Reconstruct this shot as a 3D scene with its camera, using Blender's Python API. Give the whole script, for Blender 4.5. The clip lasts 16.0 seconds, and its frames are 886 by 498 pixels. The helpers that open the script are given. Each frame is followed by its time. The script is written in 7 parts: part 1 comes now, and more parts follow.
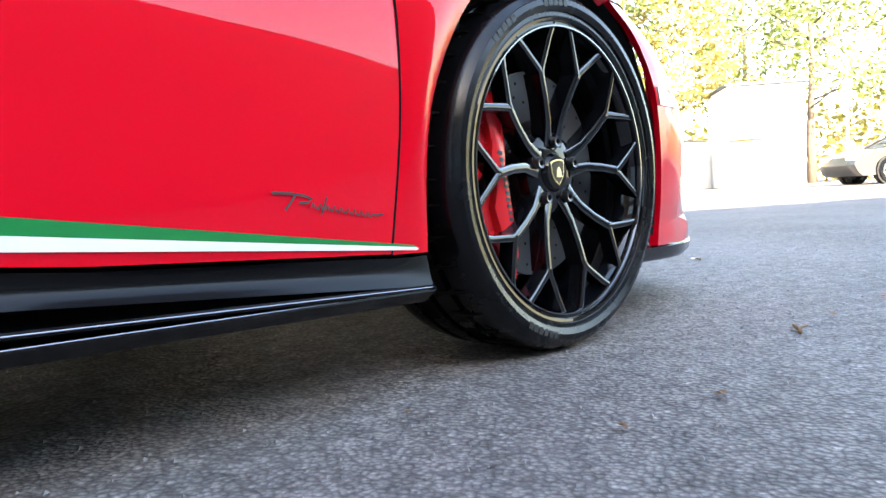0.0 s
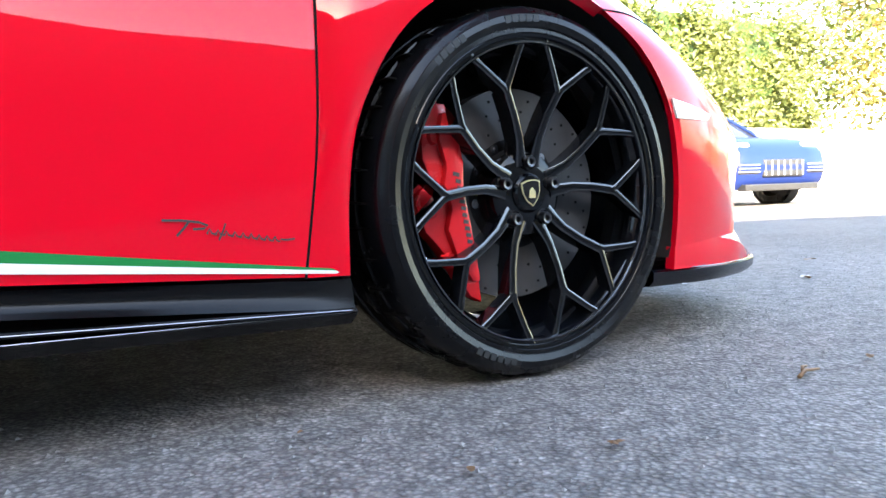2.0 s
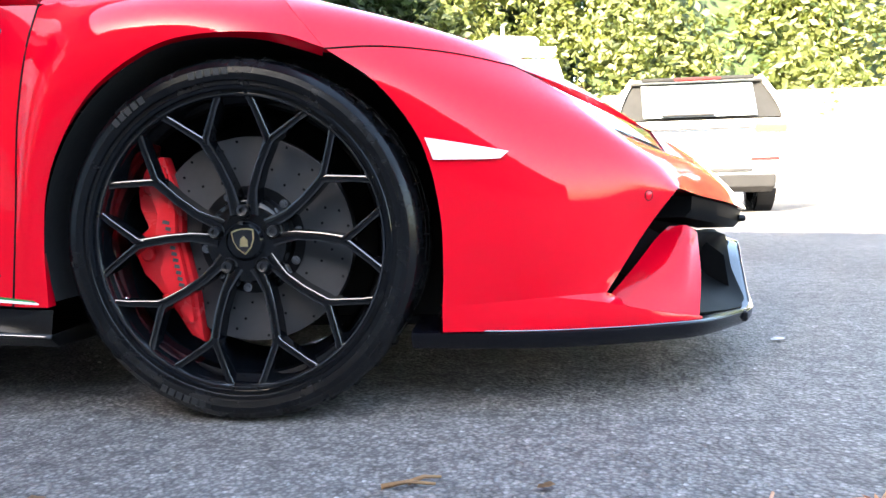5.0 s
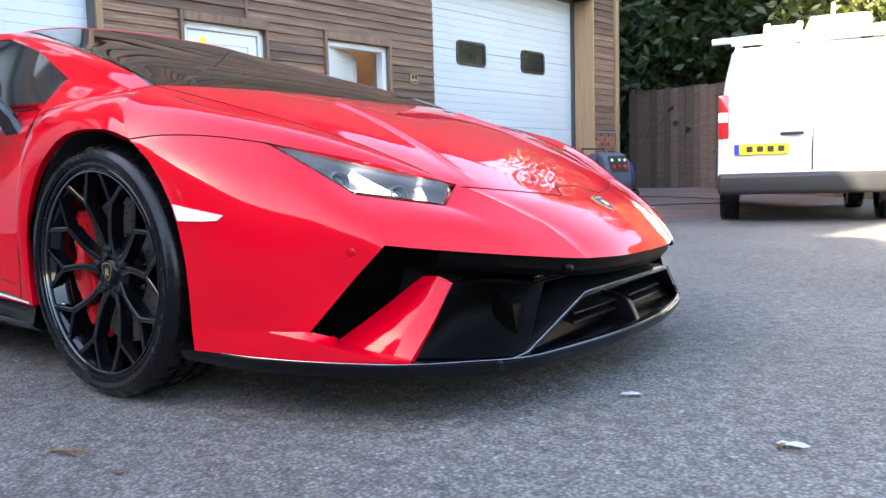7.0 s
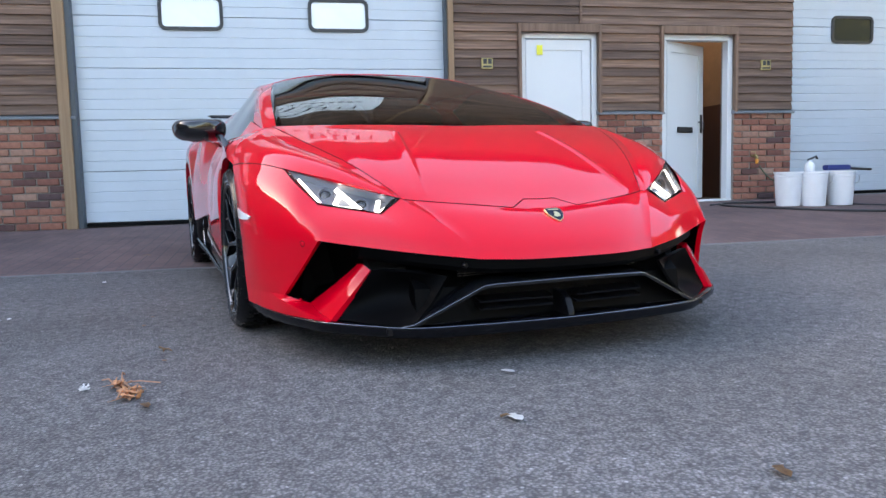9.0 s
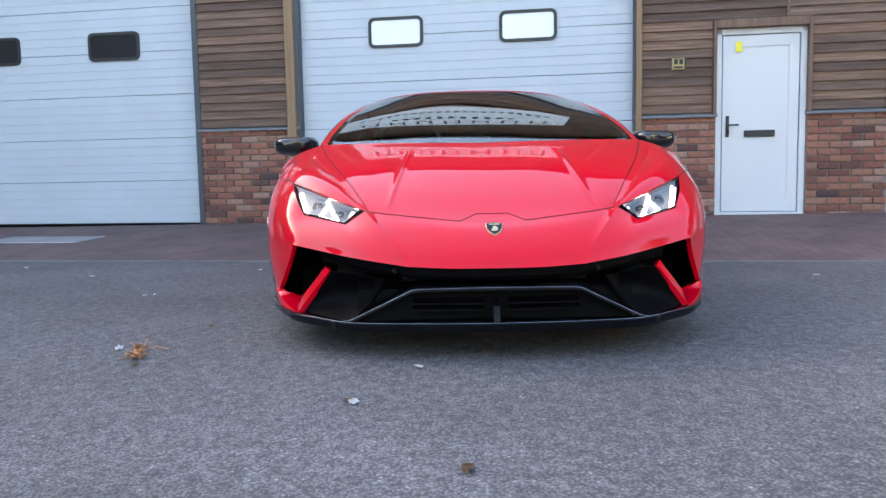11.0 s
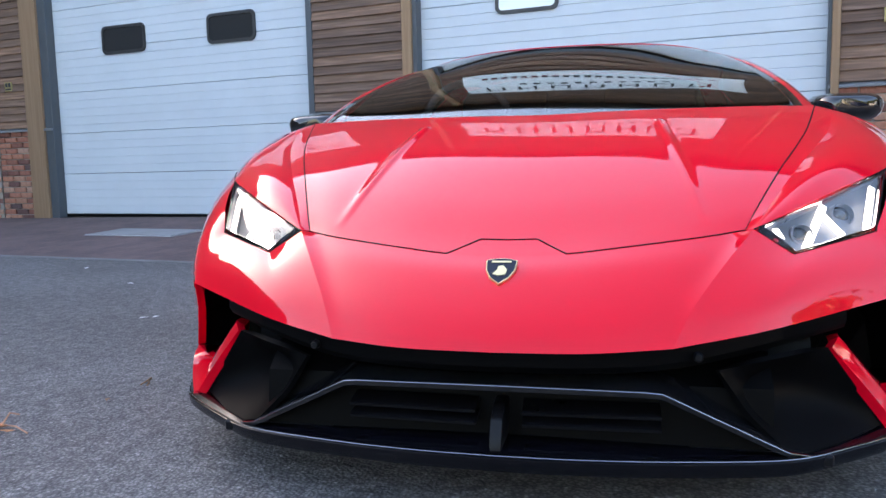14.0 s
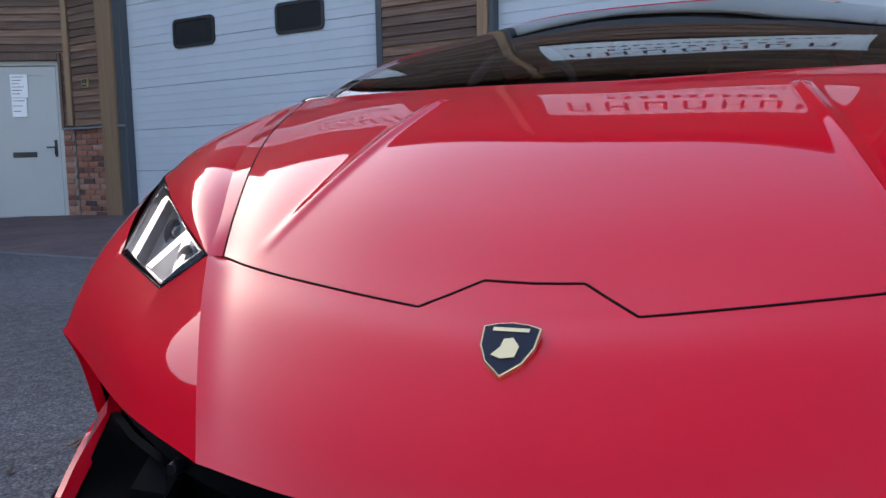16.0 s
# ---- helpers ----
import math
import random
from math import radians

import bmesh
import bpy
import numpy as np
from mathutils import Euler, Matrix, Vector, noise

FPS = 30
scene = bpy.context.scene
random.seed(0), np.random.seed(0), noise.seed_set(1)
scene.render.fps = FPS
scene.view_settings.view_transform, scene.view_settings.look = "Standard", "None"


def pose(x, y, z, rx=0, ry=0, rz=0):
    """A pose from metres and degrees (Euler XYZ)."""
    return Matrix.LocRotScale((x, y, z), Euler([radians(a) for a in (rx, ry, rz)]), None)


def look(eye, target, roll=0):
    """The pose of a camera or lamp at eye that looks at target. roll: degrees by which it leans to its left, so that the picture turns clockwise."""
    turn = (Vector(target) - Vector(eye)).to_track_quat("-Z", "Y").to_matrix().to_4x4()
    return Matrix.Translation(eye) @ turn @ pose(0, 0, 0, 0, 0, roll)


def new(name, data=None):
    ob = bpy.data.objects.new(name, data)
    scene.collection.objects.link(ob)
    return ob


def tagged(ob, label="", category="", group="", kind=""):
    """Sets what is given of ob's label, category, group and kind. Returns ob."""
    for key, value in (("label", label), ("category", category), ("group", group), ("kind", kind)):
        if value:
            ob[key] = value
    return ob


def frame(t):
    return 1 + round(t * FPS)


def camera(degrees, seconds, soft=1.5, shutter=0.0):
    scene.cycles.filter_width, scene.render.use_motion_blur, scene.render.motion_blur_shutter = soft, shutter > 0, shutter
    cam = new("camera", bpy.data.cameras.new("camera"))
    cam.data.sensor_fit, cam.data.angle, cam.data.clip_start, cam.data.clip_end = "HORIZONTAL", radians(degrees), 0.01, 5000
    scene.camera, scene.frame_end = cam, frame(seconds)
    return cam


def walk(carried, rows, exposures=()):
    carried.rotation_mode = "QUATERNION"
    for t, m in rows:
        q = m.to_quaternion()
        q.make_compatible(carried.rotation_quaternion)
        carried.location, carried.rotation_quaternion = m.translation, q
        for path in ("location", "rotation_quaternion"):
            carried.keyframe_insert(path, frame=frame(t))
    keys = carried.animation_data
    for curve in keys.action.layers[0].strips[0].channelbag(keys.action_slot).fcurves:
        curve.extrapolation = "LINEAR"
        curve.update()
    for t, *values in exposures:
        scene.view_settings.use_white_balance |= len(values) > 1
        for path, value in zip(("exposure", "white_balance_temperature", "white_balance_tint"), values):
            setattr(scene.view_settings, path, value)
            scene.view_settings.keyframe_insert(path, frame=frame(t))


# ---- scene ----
cam = camera(60.3, 16.0)
PATH = [
    (0, (-1.17, -1.739, 0.296), (0.275, -0.363, 0.154), -3.0),
    (0.5, (-1.139, -1.766, 0.253), (0.177, -0.267, 0.113), -2.7),
    (1, (-1.065, -1.831, 0.273), (0.187, -0.278, 0.131), -2.4),
    (1.5, (-0.977, -1.916, 0.309), (0.221, -0.32, 0.168), -2.5),
    (2, (-0.854, -1.993, 0.327), (0.201, -0.3, 0.188), -2.2),
    (2.5, (-0.656, -2.059, 0.356), (0.27, -0.292, 0.216), -2.1),
    (3, (-0.468, -2.102, 0.364), (0.34, -0.278, 0.224), -2.1),
    (3.5, (-0.284, -2.153, 0.371), (0.349, -0.261, 0.229), -1.9),
    (4, (-0.059, -2.171, 0.365), (0.297, -0.207, 0.235), -1.9),
    (4.5, (0.183, -2.208, 0.398), (0.26, -0.215, 0.248), -1.7),
    (5, (0.475, -2.255, 0.421), (0.301, -0.269, 0.25), -1.4),
    (5.2, (0.629, -2.231, 0.436), (0.317, -0.264, 0.257), -1.5),
    (7.3, (2.049, -1.945, 0.541), (0.765, -0.422, 0.359), -1.4),
    (7.5, (2.192, -1.886, 0.541), (0.817, -0.445, 0.356), -1.3),
    (8, (2.534, -1.74, 0.557), (0.936, -0.551, 0.37), -1.4),
    (8.5, (2.887, -1.539, 0.595), (1.142, -0.582, 0.404), -1.3),
    (9, (3.187, -1.272, 0.601), (1.332, -0.548, 0.407), -1.4),
    (9.5, (3.445, -0.982, 0.638), (1.522, -0.471, 0.439), -1.2),
    (9.7, (3.538, -0.86, 0.645), (1.596, -0.424, 0.447), -1.2),
    (11.8, (3.728, 0.104, 0.653), (1.748, -0.093, 0.457), -1.2),
    (12, (3.674, 0.156, 0.664), (1.698, -0.078, 0.463), -1.3),
    (12.5, (3.416, 0.217, 0.642), (1.452, -0.101, 0.439), -1.3),
    (13, (3.073, 0.261, 0.639), (1.118, -0.109, 0.432), -1.2),
    (13.5, (2.744, 0.268, 0.66), (0.797, -0.138, 0.447), -1.2),
    (14, (2.413, 0.228, 0.665), (0.478, -0.228, 0.449), -1.3),
    (14.5, (2.108, 0.196, 0.664), (0.184, -0.303, 0.448), -1.1),
    (15, (1.884, 0.16, 0.644), (-0.029, -0.383, 0.433), -0.9),
    (15.5, (1.754, 0.164, 0.641), (-0.141, -0.437, 0.426), -1.0),
    (16, (1.694, 0.199, 0.644), (-0.175, -0.482, 0.431), -1.1),
]
walk(cam, [(t, look(eye, target, roll)) for t, eye, target, roll in PATH], exposures=[(0, 3.74, 7200, 9), (1, 3.82, 7200, 9), (2, 3.86, 7200, 9), (5, 3.88, 7200, 9), (7.3, 3.3, 7300, 12), (8.5, 2.95, 7400, 14), (12, 2.88, 7300, 14), (13, 2.97, 7300, 14), (14, 2.9, 7100, 15), (15, 2.34, 6900, 17), (16, 1.97, 6800, 18)])

# ---- light: clear low sun from behind the added south range, forecourt in its shade ----
SUN_EL, SUN_AZ = radians(26.0), math.atan2(-0.866, -0.50)      # direction in which the sun stands
world = bpy.data.worlds.new("sky")
scene.world = world
world.use_nodes = True
wn = world.node_tree.nodes
sky = wn.new("ShaderNodeTexSky")
sky.sky_type, sky.sun_disc = "NISHITA", False
sky.sun_elevation, sky.sun_rotation = SUN_EL, math.pi / 2 - SUN_AZ
sky.air_density, sky.dust_density, sky.ozone_density = 1.0, 1.4, 1.0
wn["Background"].inputs["Strength"].default_value = 0.15
world.node_tree.links.new(sky.outputs["Color"], wn["Background"].inputs["Color"])
sun = new("sun", bpy.data.lights.new("sun", "SUN"))
sun.data.energy, sun.data.angle, sun.data.color = 5.0, radians(0.53), (1.0, 0.90, 0.76)
SUN_DIR = Vector((math.cos(SUN_EL) * math.cos(SUN_AZ), math.cos(SUN_EL) * math.sin(SUN_AZ), math.sin(SUN_EL)))
sun.rotation_mode = "QUATERNION"
sun.rotation_quaternion = SUN_DIR.to_track_quat("Z", "Y")
sun.location = SUN_DIR * 60

# ---- materials ----
def mat(name, color=(0.5, 0.5, 0.5), rough=0.5, metal=0.0, **more):
    """A principled material; more: socket names with _ for blanks."""
    m = bpy.data.materials.new(name)
    m.use_nodes = True
    b = m.node_tree.nodes["Principled BSDF"]
    b.inputs["Base Color"].default_value = (*color, 1)
    b.inputs["Roughness"].default_value, b.inputs["Metallic"].default_value = rough, metal
    for key, value in more.items():
        b.inputs[key.replace("_", " ")].default_value = value
    return m


def tex(m, kind, scale, **props):
    """A texture node on object coordinates."""
    t = m.node_tree
    co = t.nodes.get("co") or t.nodes.new("ShaderNodeTexCoord")
    co.name = "co"
    n = t.nodes.new(kind)
    n.inputs["Scale"].default_value = scale
    for key, value in props.items():
        n.inputs[key].default_value = value
    t.links.new(co.outputs["Object"], n.inputs["Vector"])
    return n


def ramp(m, socket, stops):
    t = m.node_tree
    r = t.nodes.new("ShaderNodeValToRGB")
    while len(r.color_ramp.elements) < len(stops):
        r.color_ramp.elements.new(0.5)
    for e, (p, c) in zip(r.color_ramp.elements, stops):
        e.position, e.color = p, (*c, 1) if len(c) == 3 else c
    t.links.new(socket, r.inputs["Fac"])
    return r.outputs["Color"]


def mix(m, fac, a, b, mode="MIX"):
    t = m.node_tree
    n = t.nodes.new("ShaderNodeMix")
    n.data_type, n.blend_type = "RGBA", mode
    for sock, v in ((n.inputs["Factor"], fac), (n.inputs["A"], a), (n.inputs["B"], b)):
        if isinstance(v, bpy.types.NodeSocket):
            t.links.new(v, sock)
        elif isinstance(v, tuple):
            sock.default_value = (*v, 1)
        else:
            sock.default_value = v
    return n.outputs["Result"]


def put(m, name, socket):
    m.node_tree.links.new(socket, m.node_tree.nodes["Principled BSDF"].inputs[name])
    return m


def bump(m, socket, strength=0.3, distance=0.01, chain=None):
    t = m.node_tree
    n = t.nodes.new("ShaderNodeBump")
    n.inputs["Strength"].default_value, n.inputs["Distance"].default_value = strength, distance
    t.links.new(socket, n.inputs["Height"])
    if chain:
        t.links.new(chain, n.inputs["Normal"])
    put(m, "Normal", n.outputs["Normal"])
    return n.outputs["Normal"]


def mat_asphalt():
    m = mat("asphalt", rough=0.85, Specular_IOR_Level=0.25)
    stone = tex(m, "ShaderNodeTexVoronoi", 118)
    fine = tex(m, "ShaderNodeTexVoronoi", 300)
    grime = tex(m, "ShaderNodeTexNoise", 0.7, Detail=6, Roughness=0.6)
    wear = tex(m, "ShaderNodeTexNoise", 22, Detail=4)
    chip = ramp(m, stone.outputs["Color"], [(0.0, (0.108, 0.101, 0.096)), (0.45, (0.143, 0.135, 0.130)), (0.85, (0.182, 0.172, 0.166)), (0.985, (0.30, 0.288, 0.277))])
    chip2 = ramp(m, fine.outputs["Color"], [(0.1, (0.55, 0.55, 0.55)), (0.9, (1.35, 1.35, 1.35))])
    c = mix(m, 0.45, chip, chip2, "MULTIPLY")
    c = mix(m, 1.0, c, ramp(m, stone.outputs["Distance"], [(0.15, (1.25, 1.25, 1.25)), (0.42, (1.0, 1.0, 1.0)), (0.66, (0.58, 0.58, 0.58))]), "MULTIPLY")
    c = mix(m, 1.0, c, ramp(m, grime.outputs["Fac"], [(0.3, (0.78, 0.77, 0.76)), (0.7, (1.25, 1.25, 1.27))]), "MULTIPLY")
    c = mix(m, 1.0, c, ramp(m, wear.outputs["Fac"], [(0.35, (0.75, 0.75, 0.75)), (0.65, (1.2, 1.2, 1.2))]), "MULTIPLY")
    put(m, "Base Color", c)
    first = bump(m, stone.outputs["Distance"], 0.75, 0.005)
    bump(m, wear.outputs["Fac"], 0.5, 0.01, first)
    put(m, "Roughness", ramp(m, stone.outputs["Color"], [(0, (0.6,) * 3), (1, (0.95,) * 3)]))
    return m


def mat_paving():
    m = mat("paving", rough=0.9)
    b = tex(m, "ShaderNodeTexBrick", 1.0)
    b.inputs["Color1"].default_value, b.inputs["Color2"].default_value = (0.14, 0.084, 0.078, 1), (0.108, 0.068, 0.066, 1)
    b.inputs["Mortar"].default_value, b.inputs["Mortar Size"].default_value = (0.068, 0.056, 0.053, 1), 0.004
    b.inputs["Brick Width"].default_value, b.inputs["Row Height"].default_value = 0.2, 0.1
    n = tex(m, "ShaderNodeTexNoise", 1.6, Detail=7, Roughness=0.65)
    f = tex(m, "ShaderNodeTexNoise", 120, Detail=3)
    c = mix(m, 1.0, b.outputs["Color"], ramp(m, n.outputs["Fac"], [(0.3, (0.7, 0.7, 0.7)), (0.7, (1.3, 1.28, 1.25))]), "MULTIPLY")
    c = mix(m, 0.6, c, ramp(m, f.outputs["Fac"], [(0.3, (0.6,) * 3), (0.7, (1.4,) * 3)]), "MULTIPLY")
    put(m, "Base Color", c)
    bump(m, f.outputs["Fac"], 0.4, 0.004, bump(m, b.outputs["Fac"], -0.5, 0.004))
    return m


def mat_brick():
    m = mat("brick", rough=0.9)
    info = m.node_tree.nodes.new("ShaderNodeObjectInfo")
    tone = ramp(m, info.outputs["Random"], [(0.0, (0.07, 0.043, 0.043)), (0.14, (0.16, 0.06, 0.044)), (0.4, (0.27, 0.104, 0.068)), (0.65, (0.32, 0.136, 0.088)), (0.85, (0.29, 0.144, 0.096)), (1.0, (0.36, 0.216, 0.16))])
    n = tex(m, "ShaderNodeTexNoise", 22, Detail=6, Roughness=0.7)
    c = mix(m, 1.0, tone, ramp(m, n.outputs["Fac"], [(0.3, (0.65, 0.63, 0.62)), (0.7, (1.3, 1.3, 1.3))]), "MULTIPLY")
    put(m, "Base Color", c)
    f = tex(m, "ShaderNodeTexNoise", 160, Detail=3)
    bump(m, f.outputs["Fac"], 0.4, 0.004)
    return m


def mat_timber(name, a, b, c, grain_scale=(1.2, 30, 30)):
    """Weathered boards, grain along the axis with the smallest scale."""
    m = mat(name, rough=0.8)
    t = m.node_tree
    info = t.nodes.new("ShaderNodeObjectInfo")
    co = t.nodes.new("ShaderNodeTexCoord")
    mp = t.nodes.new("ShaderNodeMapping")
    mp.inputs["Scale"].default_value = grain_scale
    off = t.nodes.new("ShaderNodeCombineXYZ")
    mul = t.nodes.new("ShaderNodeMath")
    mul.operation = "MULTIPLY"
    mul.inputs[1].default_value = 37.0
    t.links.new(info.outputs["Random"], mul.inputs[0])
    t.links.new(mul.outputs[0], off.inputs[0])
    t.links.new(off.outputs[0], mp.inputs["Location"])
    t.links.new(co.outputs["Object"], mp.inputs["Vector"])
    n = t.nodes.new("ShaderNodeTexNoise")
    n.inputs["Scale"].default_value, n.inputs["Detail"].default_value, n.inputs["Roughness"].default_value = 1.6, 7, 0.65
    t.links.new(mp.outputs["Vector"], n.inputs["Vector"])
    grain = ramp(m, n.outputs["Fac"], [(0.25, a), (0.5, b), (0.75, c)])
    tone = ramp(m, info.outputs["Random"], [(0, (0.62, 0.60, 0.60)), (0.5, (1.0, 1.0, 1.0)), (1, (1.45, 1.36, 1.25))])
    put(m, "Base Color", mix(m, 1.0, grain, tone, "MULTIPLY"))
    bump(m, n.outputs["Fac"], 0.4, 0.006)
    return m


def mat_leaf(name, a, b, c):
    m = mat(name, rough=0.45)
    t = m.node_tree
    g = t.nodes.new("ShaderNodeNewGeometry")
    put(m, "Base Color", ramp(m, g.outputs["Random Per Island"], [(0.0, a), (0.55, b), (1.0, c)]))
    m.node_tree.nodes["Principled BSDF"].inputs["Subsurface Weight"].default_value = 0.0
    tr = t.nodes.new("ShaderNodeBsdfTranslucent")
    tr.inputs["Color"].default_value = (b[0] * 2.2, b[1] * 2.2, b[2] * 0.8, 1)
    mx = t.nodes.new("ShaderNodeMixShader")
    mx.inputs[0].default_value = 0.3
    t.links.new(t.nodes["Principled BSDF"].outputs[0], mx.inputs[1])
    t.links.new(tr.outputs[0], mx.inputs[2])
    t.links.new(mx.outputs[0], t.nodes["Material Output"].inputs["Surface"])
    return m


def mat_worn(name, color, rough, metal=0.0, spread=0.12, scale=6.0, relief=0.05, **more):
    """Painted or plastic surface with faint dirt and uneven gloss."""
    m = mat(name, color, rough, metal, **more)
    n = tex(m, "ShaderNodeTexNoise", scale, Detail=6, Roughness=0.6)
    f = tex(m, "ShaderNodeTexNoise", scale * 14, Detail=2)
    put(m, "Base Color", mix(m, 1.0, color, ramp(m, n.outputs["Fac"], [(0.3, (1 - spread,) * 3), (0.7, (1 + spread * 0.6,) * 3)]), "MULTIPLY"))
    put(m, "Roughness", ramp(m, n.outputs["Fac"], [(0.3, (max(rough - 0.08, 0.02),) * 3), (0.7, (min(rough + 0.1, 1),) * 3)]))
    if relief:
        bump(m, f.outputs["Fac"], relief, 0.003)
    return m


ASPHALT, PAVING, BRICK = mat_asphalt(), mat_paving(), mat_brick()
MORTAR = mat_worn("mortar", (0.24, 0.21, 0.185), 0.95, relief=0.4)
CLAD = mat_timber("cladding", (0.060, 0.034, 0.024), (0.138, 0.082, 0.056), (0.26, 0.163, 0.115))
POST = mat_timber("oak_post", (0.25, 0.150, 0.080), (0.32, 0.20, 0.112), (0.38, 0.25, 0.15), (22, 22, 0.8))
CASE = mat_timber("casing_board", (0.085, 0.052, 0.038), (0.138, 0.086, 0.060), (0.20, 0.128, 0.092), (12, 12, 0.9))
FENCE = mat_timber("fence_wood", (0.05, 0.034, 0.028), (0.085, 0.055, 0.045), (0.12, 0.085, 0.068))
SHUTTER = mat_worn("shutter_paint", (0.48, 0.525, 0.56), 0.45, spread=0.05, scale=2.0, relief=0.02)
DARKTRIM = mat_worn("grey_trim", (0.055, 0.065, 0.075), 0.5)
LEAD = mat_worn("lead_sill", (0.15, 0.16, 0.17), 0.55)
UPVC = mat_worn("white_upvc", (0.63, 0.645, 0.645), 0.35, spread=0.015, scale=1.5, relief=0.0)
BLACKPL = mat_worn("black_plastic", (0.018, 0.018, 0.019), 0.45)
RUBBERSEAL = mat("rubber_seal", (0.004, 0.004, 0.004), 0.7, Specular_IOR_Level=0.1)
WINDOW = mat("dark_glazing", (0.02, 0.022, 0.024), 0.06, Specular_IOR_Level=0.6)
FROST = mat_worn("pale_glazing", (0.80, 0.83, 0.84), 0.15, spread=0.03, relief=0.0)
BRASS = mat_worn("brass", (0.36, 0.29, 0.13), 0.5, 0.7)
STEEL = mat_worn("steel", (0.55, 0.55, 0.56), 0.35, 1.0)
WHITEWALL = mat_worn("white_render", (0.74, 0.72, 0.68), 0.9, spread=0.10, scale=1.2, relief=0.3)
CONCRETE = mat_worn("concrete", (0.26, 0.25, 0.245), 0.9, spread=0.2, scale=3, relief=0.4)
LEAF = mat_leaf("hedge_leaf", (0.025, 0.036, 0.010), (0.10, 0.12, 0.036), (0.25, 0.255, 0.10))
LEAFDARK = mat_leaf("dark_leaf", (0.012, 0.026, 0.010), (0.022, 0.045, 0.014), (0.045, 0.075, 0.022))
LEAFDRY = mat_leaf("autumn_leaf", (0.09, 0.085, 0.02), (0.16, 0.13, 0.035), (0.26, 0.18, 0.07))
BARK = mat_worn("bark", (0.10, 0.075, 0.055), 0.95, spread=0.4, scale=8, relief=0.8)

# ---- building tools ----
def finish(bm, name, material, smooth=False):
    me = bpy.data.meshes.new(name)
    bm.to_mesh(me)
    bm.free()
    if material:
        me.materials.append(material)
    if smooth:
        for p in me.polygons:
            p.use_smooth = True
        if smooth is not True:
            me.set_sharp_from_angle(angle=radians(smooth))
    return me


def part(name, bm, material, parent=None, label="", smooth=False, at=None):
    """Links a bmesh as ONE mesh object, under parent."""
    ob = new(name, finish(bm, name, material, smooth))
    if parent:
        ob.parent = parent
    if at is not None:
        ob.matrix_basis = at
    if label:
        ob["label"] = label
    return ob


def thing(name, label, category, m=Matrix(), group="", kind=""):
    ob = new(name)
    ob.empty_display_size = 0.1
    ob.matrix_basis = m
    return tagged(ob, label, category, group, kind)


def box(x0, x1, y0, y1, z0, z1, bevel=0.0, seg=1, bm=None):
    own = bm is None
    b = bmesh.new()
    r = bmesh.ops.create_cube(b, size=1)
    for v in r["verts"]:
        v.co = Vector((x0 + (v.co.x + 0.5) * (x1 - x0), y0 + (v.co.y + 0.5) * (y1 - y0), z0 + (v.co.z + 0.5) * (z1 - z0)))
    if bevel:
        bmesh.ops.bevel(b, geom=b.edges[:], offset=bevel, segments=seg, affect="EDGES", profile=0.6)
    if own:
        return b
    join(bm, b)
    return bm


def join(bm, other, m=None):
    """Adds bmesh other (freed) to bm."""
    if m is not None:
        bmesh.ops.transform(other, matrix=m, verts=other.verts[:])
    me = bpy.data.meshes.new("tmp")
    other.to_mesh(me)
    other.free()
    bm.from_mesh(me)
    bpy.data.meshes.remove(me)
    return bm


def prism(points, a, b, axis=2, bevel=0.0, seg=1):
    """A flat outline of 2D points drawn out along an axis from a to b."""
    bm = bmesh.new()

    def place(p, h):
        c = list(p)
        c.insert(axis, h)
        return bm.verts.new(c)
    lo, hi = [place(p, a) for p in points], [place(p, b) for p in points]
    n = len(points)
    bm.faces.new(lo[::-1])
    bm.faces.new(hi)
    for i in range(n):
        bm.faces.new((lo[i], lo[(i + 1) % n], hi[(i + 1) % n], hi[i]))
    bmesh.ops.recalc_face_normals(bm, faces=bm.faces[:])
    if bevel:
        bmesh.ops.bevel(bm, geom=bm.edges[:], offset=bevel, segments=seg, affect="EDGES", profile=0.6)
    return bm


def lathe(profile, n=48, close=False, bm=None):
    """Turns (radius, height) pairs round z."""
    bm = bm or bmesh.new()
    rings = []
    for r, h in profile:
        if r < 1e-6:
            rings.append([bm.verts.new((0, 0, h))])
        else:
            rings.append([bm.verts.new((r * math.cos(2 * math.pi * i / n), r * math.sin(2 * math.pi * i / n), h)) for i in range(n)])
    pairs = list(zip(rings, rings[1:])) + ([(rings[-1], rings[0])] if close else [])
    for a, b in pairs:
        for i in range(n):
            j = (i + 1) % n
            f = [a[i % len(a)], a[j % len(a)], b[j % len(b)], b[i % len(b)]]
            f = list(dict.fromkeys(f))
            if len(f) > 2:
                bm.faces.new(f)
    return bm


